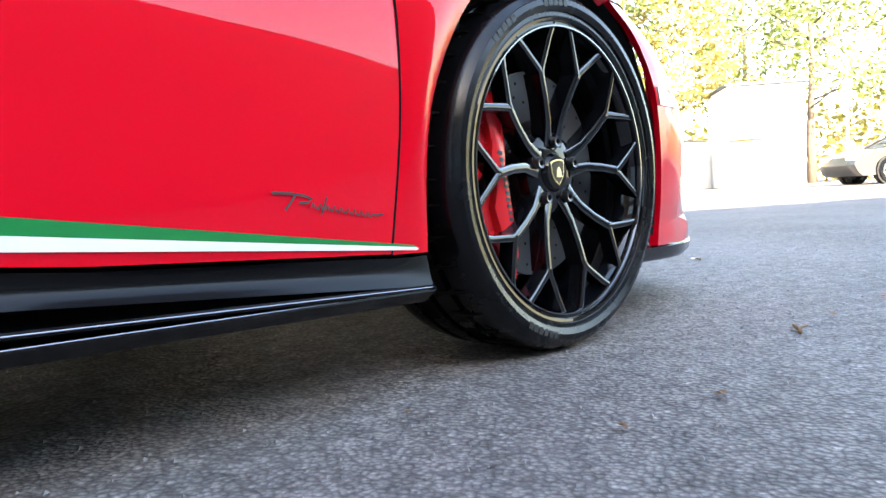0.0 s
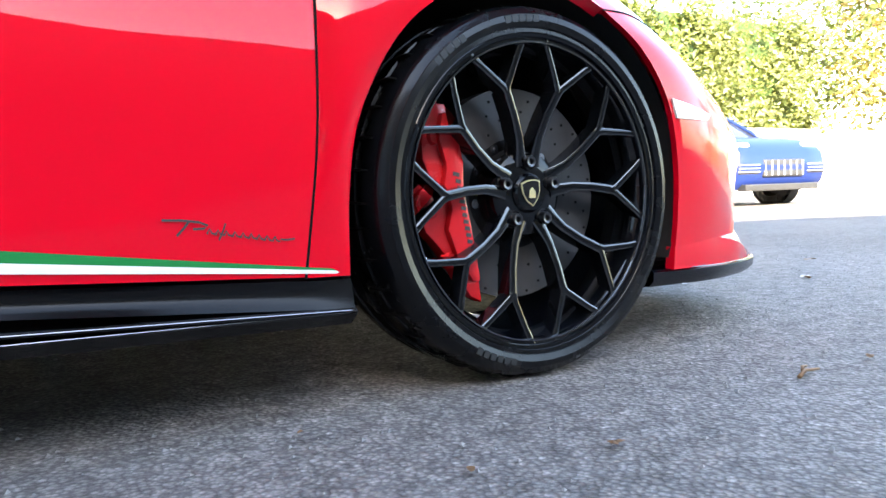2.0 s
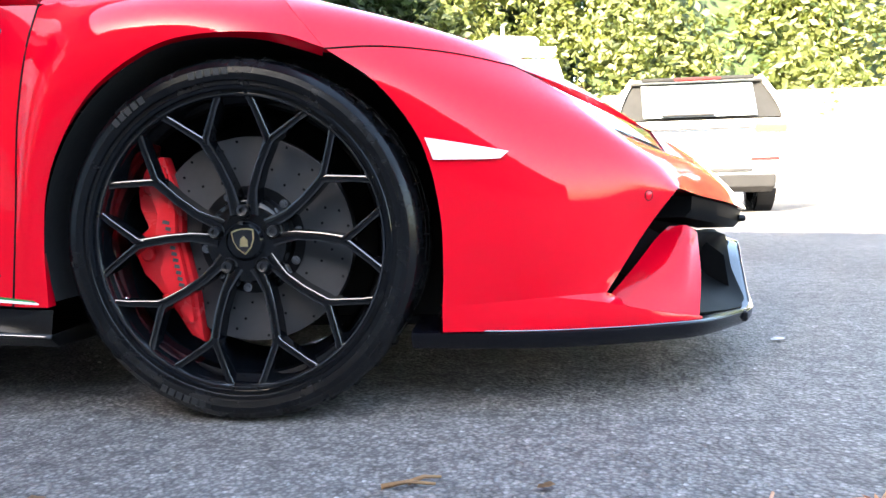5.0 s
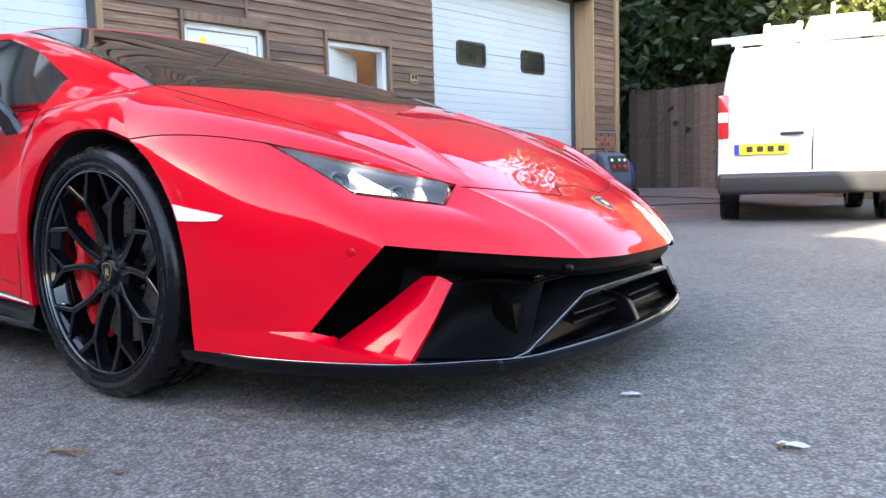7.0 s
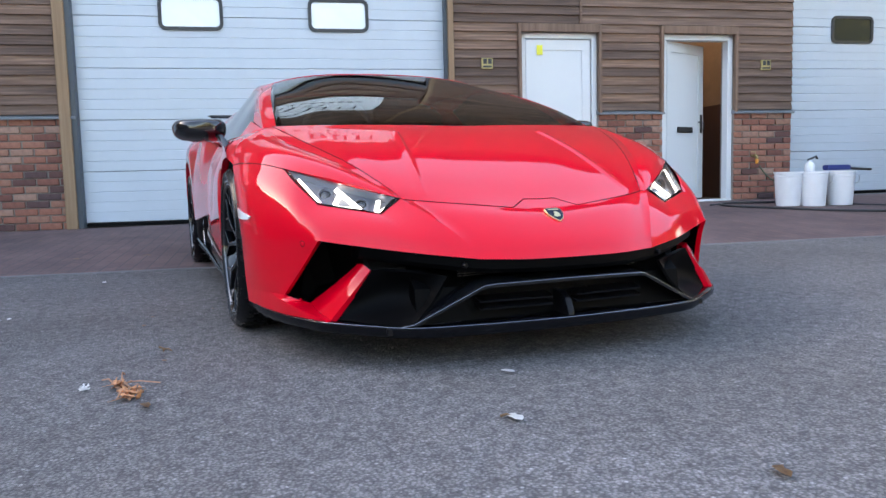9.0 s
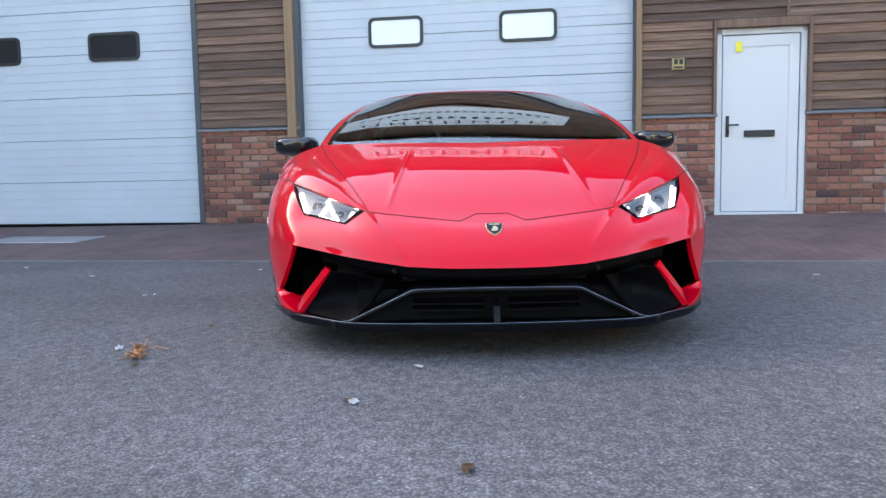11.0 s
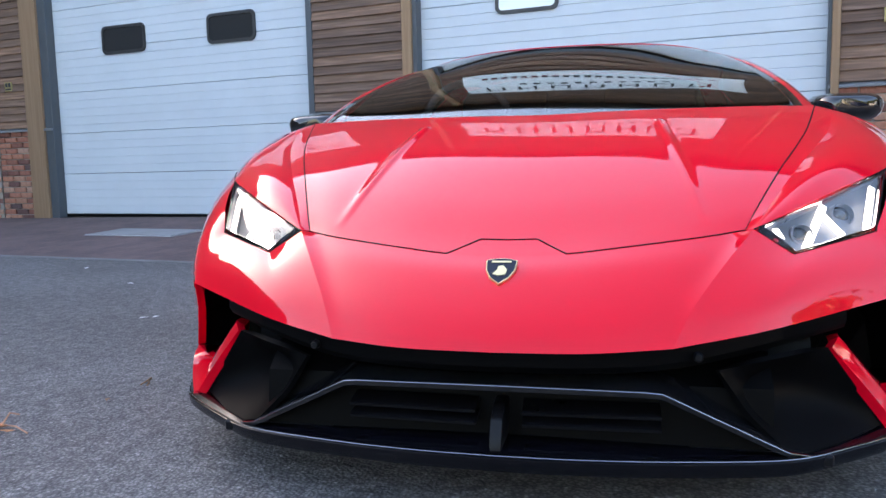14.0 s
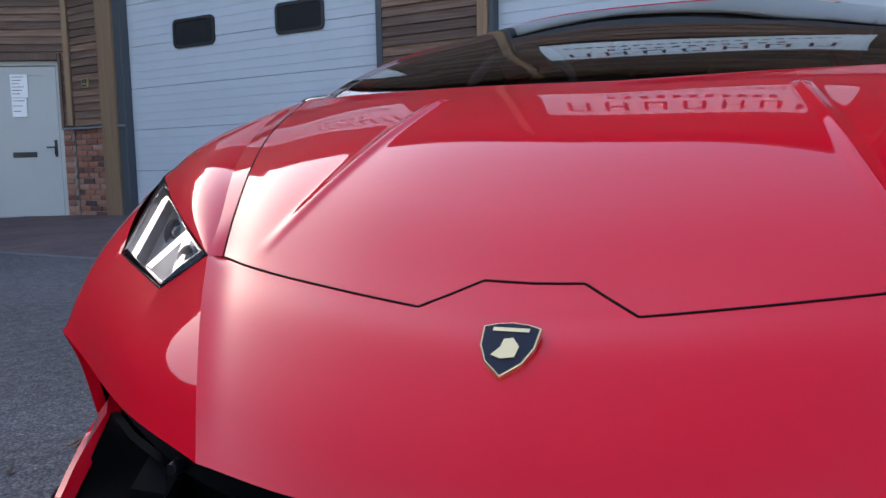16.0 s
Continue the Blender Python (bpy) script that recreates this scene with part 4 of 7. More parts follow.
def blade(side):
    """The slanting red strut of the corner intake: a hollow flank behind a flat, upward front edge."""
    back = spline([PIT, (0.721, 0.708, 0.243), (0.777, 0.655, 0.299), (0.806, 0.640, 0.322)], 16)
    front = spline([BLADE1, (0.860, 0.682, 0.228), (0.868, 0.616, 0.306)], 16)
    g = coons(blade_low, [back[-1], (0.842, 0.633, 0.322), front[-1]], back, front, 12, 16)
    for row, u in zip(g, (k / 12 for k in range(13))):
        for q, v in zip(row, (k / 16 for k in range(17))):
            rise = u / 0.75 if u < 0.75 else (1 - u) / 0.25
            q += Vector((0, 0.7, 0.7)) * 0.010 * max(0, rise) ** 1.5 * min(1, 4 * v) * min(1, 6 * (1 - v) + 0.3)
    return skin(g, (0.2, 1, 0.3), 0.0, 0.02, side)


both("intake_blade", RED, "slanting red blade across the corner intake", blade)

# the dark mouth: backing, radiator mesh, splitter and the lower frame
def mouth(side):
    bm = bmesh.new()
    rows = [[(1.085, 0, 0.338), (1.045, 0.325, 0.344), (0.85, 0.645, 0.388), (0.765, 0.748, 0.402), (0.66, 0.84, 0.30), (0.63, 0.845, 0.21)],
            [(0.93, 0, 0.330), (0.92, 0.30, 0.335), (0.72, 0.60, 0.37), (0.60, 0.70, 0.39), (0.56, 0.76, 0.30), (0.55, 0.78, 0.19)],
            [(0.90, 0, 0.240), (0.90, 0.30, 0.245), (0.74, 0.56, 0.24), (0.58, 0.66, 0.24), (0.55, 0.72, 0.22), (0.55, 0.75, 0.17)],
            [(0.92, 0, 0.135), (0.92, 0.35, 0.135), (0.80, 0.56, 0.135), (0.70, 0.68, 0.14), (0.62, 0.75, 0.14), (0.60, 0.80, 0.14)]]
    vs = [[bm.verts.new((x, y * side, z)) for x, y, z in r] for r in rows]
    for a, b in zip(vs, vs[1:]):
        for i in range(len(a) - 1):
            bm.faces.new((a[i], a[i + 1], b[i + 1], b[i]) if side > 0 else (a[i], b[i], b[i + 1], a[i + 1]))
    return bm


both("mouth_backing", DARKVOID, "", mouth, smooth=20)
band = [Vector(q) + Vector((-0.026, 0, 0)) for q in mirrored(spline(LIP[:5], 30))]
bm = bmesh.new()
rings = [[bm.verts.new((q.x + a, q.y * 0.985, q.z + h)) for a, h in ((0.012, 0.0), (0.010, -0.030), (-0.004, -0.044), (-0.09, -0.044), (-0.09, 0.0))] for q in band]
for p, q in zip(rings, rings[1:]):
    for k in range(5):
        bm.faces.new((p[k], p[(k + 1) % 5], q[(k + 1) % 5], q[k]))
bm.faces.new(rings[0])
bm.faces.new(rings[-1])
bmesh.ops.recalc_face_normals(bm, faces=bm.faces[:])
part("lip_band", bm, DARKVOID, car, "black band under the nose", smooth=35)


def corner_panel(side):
    """Near-black panel between the strut and the lower frame."""
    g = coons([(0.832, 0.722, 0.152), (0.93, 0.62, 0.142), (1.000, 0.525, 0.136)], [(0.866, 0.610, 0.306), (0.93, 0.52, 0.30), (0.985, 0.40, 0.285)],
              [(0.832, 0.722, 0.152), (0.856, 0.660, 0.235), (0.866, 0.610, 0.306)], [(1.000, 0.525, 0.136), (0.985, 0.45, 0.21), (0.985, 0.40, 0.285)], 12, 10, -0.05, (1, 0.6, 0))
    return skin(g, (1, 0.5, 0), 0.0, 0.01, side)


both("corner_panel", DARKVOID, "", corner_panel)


def frame_bar(pts, w, d, bm=None):
    """A flat-topped bar along points: w high, d deep."""
    bm = bm or bmesh.new()
    pts = [Vector(p) for p in pts]
    rings = []
    for i, p in enumerate(pts):
        t = (pts[min(i + 1, len(pts) - 1)] - pts[max(i - 1, 0)]).normalized()
        up = Vector((0.25, 0, 1)).normalized()
        f = t.cross(up).normalized()
        if f.x < 0:
            f = -f
        rings.append([bm.verts.new(p + up * (w * a) + f * (d * b)) for a, b in ((0.5, -1), (0.5, -0.12), (0.32, 0), (-0.32, 0), (-0.5, -0.12), (-0.5, -1))])
    for a, b in zip(rings, rings[1:]):
        for k in range(6):
            bm.faces.new((a[k], a[(k + 1) % 6], b[(k + 1) % 6], b[k]))
    bm.faces.new(rings[0])
    bm.faces.new(rings[-1])
    bmesh.ops.recalc_face_normals(bm, faces=bm.faces[:])
    return bm


frame_pts = [(0.985, -0.56, 0.128), (1.004, -0.52, 0.138), (1.030, -0.37, 0.212), (1.043, -0.30, 0.247), (1.050, -0.27, 0.251)]
frame_pts = frame_pts + [(1.058, 0, 0.254)] + [(x, -y, z) for x, y, z in reversed(frame_pts)]
part("mouth_frame", frame_bar(frame_pts, 0.013, 0.09), GLOSSBLACK, car, "glossy black lower mouth frame", smooth=30)
# light caught by the frame's edge, drawn in as a thin steel tube
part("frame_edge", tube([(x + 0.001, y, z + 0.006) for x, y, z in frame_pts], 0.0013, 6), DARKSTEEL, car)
bar_z = (0.196, 0.172)
for k, z in enumerate(bar_z):
    for s in (1, -1):
        part("vent_bar", frame_bar([(1.02, 0.045 * s, z), (1.015, 0.30 * s, z + 0.002)], 0.008, 0.05), SATINBLACK, car)
part("fin", prism([(0.93, 0.135), (1.066, 0.136), (1.058, 0.158), (1.040, 0.192), (1.00, 0.212), (0.93, 0.215)], -0.012, 0.012, axis=1, bevel=0.006, seg=2), SATINBLACK, car, smooth=30)
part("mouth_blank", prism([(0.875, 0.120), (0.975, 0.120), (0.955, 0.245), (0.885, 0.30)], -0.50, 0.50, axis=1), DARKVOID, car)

# radiator mesh behind the lip
bm = bmesh.new()
for k in range(9):
    box(0.918, 0.926, -0.34, 0.34, 0.262 + 0.0082 * k, 0.2655 + 0.0082 * k, bm=bm)
for k in range(31):
    y = -0.33 + 0.022 * k
    box(0.914, 0.920, y - 0.002, y + 0.002, 0.26, 0.335, bm=bm)
part("radiator_mesh", bm, SATINBLACK, car)
for y in (0.36, -0.36):
    part("parking_sensor", lathe([(0, 0.006), (0.006, 0.006), (0.008, 0.003), (0.009, -0.01)], 16), SATINBLACK, car, smooth=40, at=pose(1.036, y, 0.3205, 0, 90, 0))
spot = bumper[40][29]
spot_n = (bumper[41][29] - bumper[39][29]).cross(bumper[40][30] - bumper[40][28]).normalized()
spot_n = spot_n if spot_n.y > 0 else -spot_n
for s in (1, -1):
    at = Matrix.Translation((spot.x, spot.y * s, spot.z)) @ Vector((spot_n.x, spot_n.y * s, spot_n.z)).to_track_quat("Z", "Y").to_matrix().to_4x4()
    part("sensor_gap", lathe([(0.0085, 0.0006), (0.0102, 0.0006), (0.0102, -0.004)], 20), RUBBERSEAL, car, at=at)
    part("parking_sensor", lathe([(0, 0.0012), (0.0078, 0.0012), (0.0086, 0.0006), (0.0088, -0.004)], 20), RED, car, smooth=40, at=at)

# splitter: a thin blade round the front, with upturned ends
split_edge = spline([(0.30, 0.930, 0.158), (0.50, 0.908, 0.152), (0.66, 0.856, 0.147), (0.78, 0.800, 0.144), (0.855, 0.752, 0.142), (0.94, 0.640, 0.136), (1.010, 0.520, 0.130), (1.06, 0.32, 0.132), (1.085, 0.15, 0.134), (1.09, 0, 0.134)], 60)
line = split_edge + [Vector((q.x, -q.y, q.z)) for q in reversed(split_edge[:-1])]
bm = bmesh.new()
rings = []
for q in line:
    c = Vector((0.3, 0, q.z))
    d = (Vector((q.x, q.y, 0)) - Vector((0.3, 0, 0)))
    n = d.normalized() if d.length > 1e-3 else Vector((0, 1, 0))
    rings.append([bm.verts.new(p) for p in (q - n * 0.16 + Vector((0, 0, 0.004)), q + Vector((0, 0, 0.004)) - n * 0.004, q + n * 0.002, q + Vector((0, 0, -0.018)), q - n * 0.012 + Vector((0, 0, -0.030)), q - n * 0.16 + Vector((0, 0, -0.034)))])
for a, b in zip(rings, rings[1:]):
    for k in range(6):
        bm.faces.new((a[k], a[(k + 1) % 6], b[(k + 1) % 6], b[k]))
bmesh.ops.recalc_face_normals(bm, faces=bm.faces[:])
part("splitter", bm, SPLITBLACK, car, "glossy black front splitter", smooth=40)
# thin steel tube added as the highlight on the splitter's upper edge
part("splitter_edge", tube([q + Vector((0.0, 0, 0.0045)) for q in line if q.x > 0.40], 0.0011, 6), DARKSTEEL, car)
part("floor_tray", box(-3.25, 0.98, -0.60, 0.60, 0.112, 0.135, 0.004), SATINBLACK, car)

# headlamps: housing, lamps, light bars, clear cover
def lamp_cover(side, sink):
    g = coons([LA, LB], [LD, LC], [LA, LD], [LB, LC], 14, 10, 0.010 if sink == 0 else 0.0, (0.5, 0.6, 0.6))
    n = Vector((0.55, 0.45, 0.70)).normalized()
    g = [[q - n * sink for q in row] for row in g]
    return skin(g, (0.5, 0.5, 0.7), 0.002 if sink == 0 else 0.0, 0, side)


for s in (1, -1):
    lamp = part("headlamp", lamp_cover(s, 0.045), LAMPGREY, car, "lit headlamp with bright light bars under a clear cover", smooth=40)
    cover_ob = part("lens_cover", lamp_cover(s, 0.0), LENS, lamp, smooth=True)
    cover_ob.visible_shadow = False
    thick = cover_ob.modifiers.new("thick", "SOLIDIFY")
    thick.thickness, thick.offset = 0.003, -1.0
    wallb = bmesh.new()
    loop = [LA, LA.lerp(LB, 0.5), LB, LC, LC.lerp(LD, 0.5), LD]
    nrm = Vector((0.55, 0.45, 0.70)).normalized()
    up = [wallb.verts.new((q.x, q.y * s, q.z)) for q in [p - nrm * 0.003 for p in loop]]
    dn = [wallb.verts.new((q.x, q.y * s, q.z)) for q in [p - nrm * 0.046 for p in loop]]
    for i in range(len(loop)):
        wallb.faces.new((up[i], up[(i + 1) % 6], dn[(i + 1) % 6], dn[i]))
    part("lamp_rim", wallb, LAMPGREY, lamp)

    def inside(u, v, sink=0.036):
        q = (LA.lerp(LB, u)).lerp(LD.lerp(LC, u), v) - nrm * sink
        return Vector((q.x, q.y * s, q.z))

    def strip(a, b, w, sink=0.036, name="light_bar", m=LED):
        pts = [inside(*a, sink), inside(*b, sink)]
        t = (pts[1] - pts[0]).normalized()
        n2 = Vector((nrm.x, nrm.y * s, nrm.z))
        sd = t.cross(n2).normalized() * (w / 2)
        bm = bmesh.new()
        vs = [bm.verts.new(p + o) for p in pts for o in (-sd - n2 * 0.003, sd - n2 * 0.003, sd + n2 * 0.003, -sd + n2 * 0.003)]
        for f in ((0, 1, 2, 3), (7, 6, 5, 4), (0, 4, 5, 1), (1, 5, 6, 2), (2, 6, 7, 3), (3, 7, 4, 0)):
            bm.faces.new([vs[i] for i in f])
        bmesh.ops.recalc_face_normals(bm, faces=bm.faces[:])
        part(name, bm, m, lamp)
    strip((0.07, 0.20), (0.075, 0.93), 0.013, 0.016)
    strip((0.43, 0.06), (0.75, 0.93), 0.015)
    strip((0.45, 0.22), (0.20, 0.92), 0.015)
    strip((0.80, 0.08), (0.84, 0.92), 0.014)
    strip((0.08, 0.95), (0.90, 0.95), 0.006, 0.022)
    for u, v, r in ((0.27, 0.36, 0.026), (0.64, 0.42, 0.024)):
        q = inside(u, v, 0.045)
        mm = Matrix.Translation(q) @ Vector((0.92, 0.25 * s, 0.3)).to_track_quat("Z", "Y").to_matrix().to_4x4()
        part("lamp_ring", lathe([(r, -0.02), (r, 0.012), (r * 0.88, 0.014), (r * 0.86, 0.0), (r * 0.84, -0.02)], 24), LAMPGREY, lamp, smooth=40, at=mm)
        part("projector", lathe([(0, 0.012), (r * 0.4, 0.009), (r * 0.7, 0.002), (r * 0.84, -0.008)], 24), WINDOW, lamp, smooth=True, at=mm)

# side markers on the bumper
def on_bumper(x, z, off):
    """The place on the bumper side's skin at a length and height."""
    near = sorted((((q.x - x) ** 2 + (q.z - z) ** 2, q.y) for row in bumper for q in row))[:4]
    w = [1 / (d + 1e-7) for d, _ in near]
    return Vector((x, sum(a * y for a, (_, y) in zip(w, near)) / sum(w) + off, z))


def marker(side):
    top = [(0.334, 0.500), (0.38, 0.492), (0.43, 0.483), (0.476, 0.474)]
    low = [(0.348, 0.462), (0.38, 0.4615), (0.43, 0.461), (0.462, 0.462)]
    g = []
    for (x0, z0), (x1, z1) in zip([(q.x, q.z) for q in even([Vector((x, 0, z)) for x, z in top], 10)], [(q.x, q.z) for q in even([Vector((x, 0, z)) for x, z in low], 10)]):
        g.append([on_bumper(x0 + (x1 - x0) * k / 4, z0 + (z1 - z0) * k / 4, 0.0045) for k in range(5)])
    return skin(g, (0.2, 1, 0), 0, 0.008, side)


both("side_marker", REFLECTOR, "pale clear side marker lamp", marker)

# badge: a shield with a gold rim and a plain gold mark
def shield(w, h, a, b, bev=0.0):
    pts = [(-w, h * 0.82), (-w * 0.55, h * 0.95), (0, h), (w * 0.55, h * 0.95), (w, h * 0.82), (w * 0.93, h * 0.1), (w * 0.62, -h * 0.5), (0, -h), (-w * 0.62, -h * 0.5), (-w * 0.93, h * 0.1)]
    return prism(pts, a, b, axis=2, bevel=bev)


def badge(parent, m, w, h):
    b = part("badge", shield(w, h, -0.004, 0.003, 0.0008), GOLD, parent, "black shield badge with a gold rim", at=m)
    part("field", shield(w * 0.93, h * 0.94, 0.0, 0.0036), ENAMEL, b)
    part("mark", prism([(-w * 0.45, -h * 0.30), (-w * 0.1, -h * 0.42), (w * 0.35, -h * 0.34), (w * 0.42, h * 0.05), (w * 0.15, h * 0.36), (-w * 0.15, h * 0.30), (-w * 0.2, 0)], 0.003, 0.0052, axis=2), GOLD, b)
    part("mark_bar", box(-w * 0.62, w * 0.62, h * 0.60, h * 0.74, 0.003, 0.0046), GOLD, b)


bn = Vector((0.56, 0, 0.83)).normalized()
by = Vector((-bn.z, 0, bn.x))
badge(car, Matrix.Translation((0.966, 0, 0.4595)) @ Matrix(((0, by.x, bn.x), (1, by.y, bn.y), (0, by.z, bn.z))).to_4x4(), 0.031, 0.037)


# doors and flanks
def flank_y(x, z):
    y = 0.946 - 0.95 * max(0, z - 0.47) ** 2 - 0.9 * max(0, 0.30 - z) ** 2
    return y + 0.012 * math.exp(-((x + 2.5) / 0.55) ** 2) - 0.020 * math.exp(-((x + 1.35) / 0.4) ** 2) * math.exp(-((z - 0.50) / 0.16) ** 2)


def sill_z(x):
    pts = [(-0.43, 0.213), (-0.61, 0.224), (-0.865, 0.240), (-1.0, 0.254), (-1.12, 0.310), (-1.36, 0.405), (-1.60, 0.385), (-2.10, 0.335)]
    if x > pts[0][0]:
        return 0.211
    for (x0, z0), (x1, z1) in zip(pts, pts[1:]):
        if x >= x1:
            return z0 + (z1 - z0) * (x0 - x) / (x0 - x1)
    return pts[-1][1]


def belt(x):
    return 0.772 + 0.045 * min(1, (-0.392 - x) / 1.1)


def door_grid():
    g = []
    for i in range(41):
        u = i / 40
        row = []
        for j in range(25):
            v = j / 24
            lead = even(list(reversed(door_gap)), 24)[j]
            x = lead.x * (1 - u) + (-1.52 + 0.10 * (1 - v)) * u
            z = sill_z(x) * (1 - v) + belt(x) * v
            y = flank_y(x, z)
            k = max(0, 1 - u / 0.25)
            row.append(Vector((x, y * (1 - k) + (lead.y) * k, z)))
        g.append(row)
    return g


door_places = door_grid()
doors = both("door", RED, "red side door", lambda s: skin(door_places, (0, 1, 0), 0.002, 0.012, s))
quarter_low = [(-1.42, flank_y(-1.42, 0.40), 0.40), (-1.60, flank_y(-1.6, 0.385), 0.385), (-2.17, 0.957, 0.335), (-2.215, 0.960, 0.42), (-2.26, 0.962, 0.54), (-2.36, 0.964, 0.66), (-2.50, 0.965, 0.725), (-2.62, 0.965, 0.738), (-2.76, 0.965, 0.722), (-2.90, 0.963, 0.65), (-3.0, 0.958, 0.50), (-3.03, 0.95, 0.36), (-3.36, 0.86, 0.36)]
quarter_top = spline([(-1.52, flank_y(-1.52, 0.817), 0.817), (-2.0, 0.885, 0.875), (-2.6, 0.905, 0.895), (-3.1, 0.865, 0.885), (-3.40, 0.80, 0.85)], 40)
both("rear_quarter", RED, "", lambda s: skin(coons(quarter_low, quarter_top, [p for p in door_places[-1]], spline([quarter_low[-1], (-3.44, 0.85, 0.6), quarter_top[-1]], 12), 60, 20, 0.0, None), (0, 1, 0.2), 0.002, 0.03, s))
tail = spline([(-3.36, 0.86, 0.36), (-3.44, 0.85, 0.6), quarter_top[-1]], 12)
bm = bmesh.new()
rows = [[bm.verts.new((q.x - 0.03 * (1 - (k / 5 - 1) ** 2 * 1.0), q.y * (k / 5 - 1), q.z)) for q in tail] for k in range(11)]
for a, b in zip(rows, rows[1:]):
    for i in range(len(a) - 1):
        bm.faces.new((a[i], a[i + 1], b[i + 1], b[i]))
part("tail_panel", bm, SATINBLACK, car, smooth=True)

# roof, pillars, glass, engine deck
screen_mid = spline([(0.135, 0, 0.700), (0.0, 0, 0.785), (-0.10, 0, 0.840), (-0.25, 0, 0.911), (-0.45, 0, 0.986), (-0.65, 0, 1.0555), (-0.845, 0, 1.1215), (-0.99, 0, 1.1690)], 28)
screen_side = spline([(-0.012, 0.745, 0.808), (-0.12, 0.734, 0.8585), (-0.28, 0.715, 0.9150), (-0.56, 0.675, 1.001), (-0.84, 0.622, 1.076), (-0.97, 0.600, 1.104)], 28)
screen_grid = []
for k in range(61):
    u = k / 30 - 1
    f = 0.35 * u * u + 0.65 * u ** 4
    screen_grid.append([Vector((m.x + (e.x - m.x) * f, e.y * u, m.z + (e.z - m.z) * f)) for m, e in zip(even(screen_mid, 40), even(screen_side, 40))])
base = [row[0] for row in screen_grid[30:]]
rail = spline([(-0.05, 0.790, 0.803), (-0.32, 0.765, 0.905), (-0.62, 0.722, 1.000), (-0.93, 0.662, 1.082), (-0.985, 0.656, 1.094)], 26)
bm = skin(screen_grid, (0.3, 0, 1), 0, 0, 1)
screen = part("windscreen", bm, GLASS, car, "dark raked windscreen", smooth=True)
screen.visible_shadow = False
thick = screen.modifiers.new("thick", "SOLIDIFY")
thick.thickness, thick.offset = 0.005, -1.0
bm = bmesh.new()
for s in (1, -1):
    lo = even(base, 30)
    for f0, f1 in ((0.0, 0.035),):
        vs = [[bm.verts.new((q.x - 0.30 * f - 0.004, q.y * s, q.z + 0.11 * f - 0.006)) for q in lo] for f in (f0, 0.12)]
        for i in range(30):
            bm.faces.new((vs[0][i], vs[0][i + 1], vs[1][i + 1], vs[1][i]))
part("scuttle", bm, SATINBLACK, car)
both("a_pillar", RED, "", lambda s: skin(coons(screen_side, rail, [screen_side[0], rail[0]], [screen_side[-1], rail[-1]], 30, 8, 0.006, (0, 0.5, 1)), (0, 0.6, 1), 0.001, 0.015, s))
both("pillar_foot", RED, "", lambda s: skin(coons([COWL + Vector((-0.003, -0.003, 0.001)), Vector((-0.2, 0.832, 0.792)), FOOT + Vector((0, -0.003, 0))], [screen_side[0], rail[0], Vector((-0.36, 0.80, 0.86))], [COWL, screen_side[0]], [FOOT, Vector((-0.36, 0.80, 0.86))], 16, 6, 0.002, (0, 0.5, 1)), (0, 0.6, 1), 0.0, 0.01, s))
roof_mid = spline([(-0.992, 0, 1.1700), (-1.07, 0, 1.1730), (-1.20, 0, 1.176), (-1.50, 0, 1.170), (-1.80, 0, 1.145)], 24)
roof_side = spline([(-0.985, 0.656, 1.094), (-1.07, 0.657, 1.100), (-1.20, 0.655, 1.102), (-1.50, 0.640, 1.098), (-1.80, 0.610, 1.085)], 16)
front_head = [row[-1] + Vector((-0.002, 0, 0.001)) for row in screen_grid[30:]] + [Vector((-0.985, 0.656, 1.094))]
back_head = spline([(-1.80, 0, 1.150), (-1.80, 0.35, 1.128), (-1.80, 0.610, 1.085)], 20)
bm = skin(across(front_head, back_head, roof_mid, roof_side, 48, 24, 1.0), (0, 0, 1), 0, 0.01, 1)
part("roof", bm, RED, car, smooth=True)
deck_mid = spline([(-1.80, 0, 1.150), (-2.3, 0, 1.05), (-2.9, 0, 0.93), (-3.44, 0, 0.86)], 16)
deck_side = spline([(-1.80, 0.610, 1.085), (-2.25, 0.70, 1.0), (-2.8, 0.80, 0.92), (-3.40, 0.80, 0.85)], 16)
bm = bmesh.new()
for s in (1, -1):
    join(bm, skin(coons(back_head, [(-3.44, 0, 0.86), (-3.43, 0.4, 0.86), (-3.40, 0.80, 0.85)], deck_mid, deck_side, 16, 20, 0, None), (0, 0, 1), 0, 0, s))
bmesh.ops.remove_doubles(bm, verts=bm.verts[:], dist=1e-4)
part("engine_cover", bm, SATINBLACK, car, smooth=True)
win_low = spline([(-0.36, 0.80, 0.845), (-0.42, 0.850, 0.785), (-0.9, 0.860, 0.80), (-1.40, 0.868, 0.822), (-1.62, 0.80, 0.92)], 30)
win_top = spline([(-0.36, 0.782, 0.862), (-0.62, 0.728, 0.985), (-0.93, 0.668, 1.070), (-1.20, 0.662, 1.092), (-1.60, 0.690, 1.03)], 30)
both("side_window", WINDOW, "dark tinted side window", lambda s: skin(coons(win_low, win_top, [win_low[0], win_top[0]], [win_low[-1], win_top[-1]], 30, 10, 0.004, (0, 1, 0.3)), (0, 1, 0.4), 0.003, 0.01, s))
belt_line = spline([FOOT, (-0.9, flank_y(-0.9, 0.792), 0.793), (-1.52, flank_y(-1.52, 0.817), 0.817)], 30)
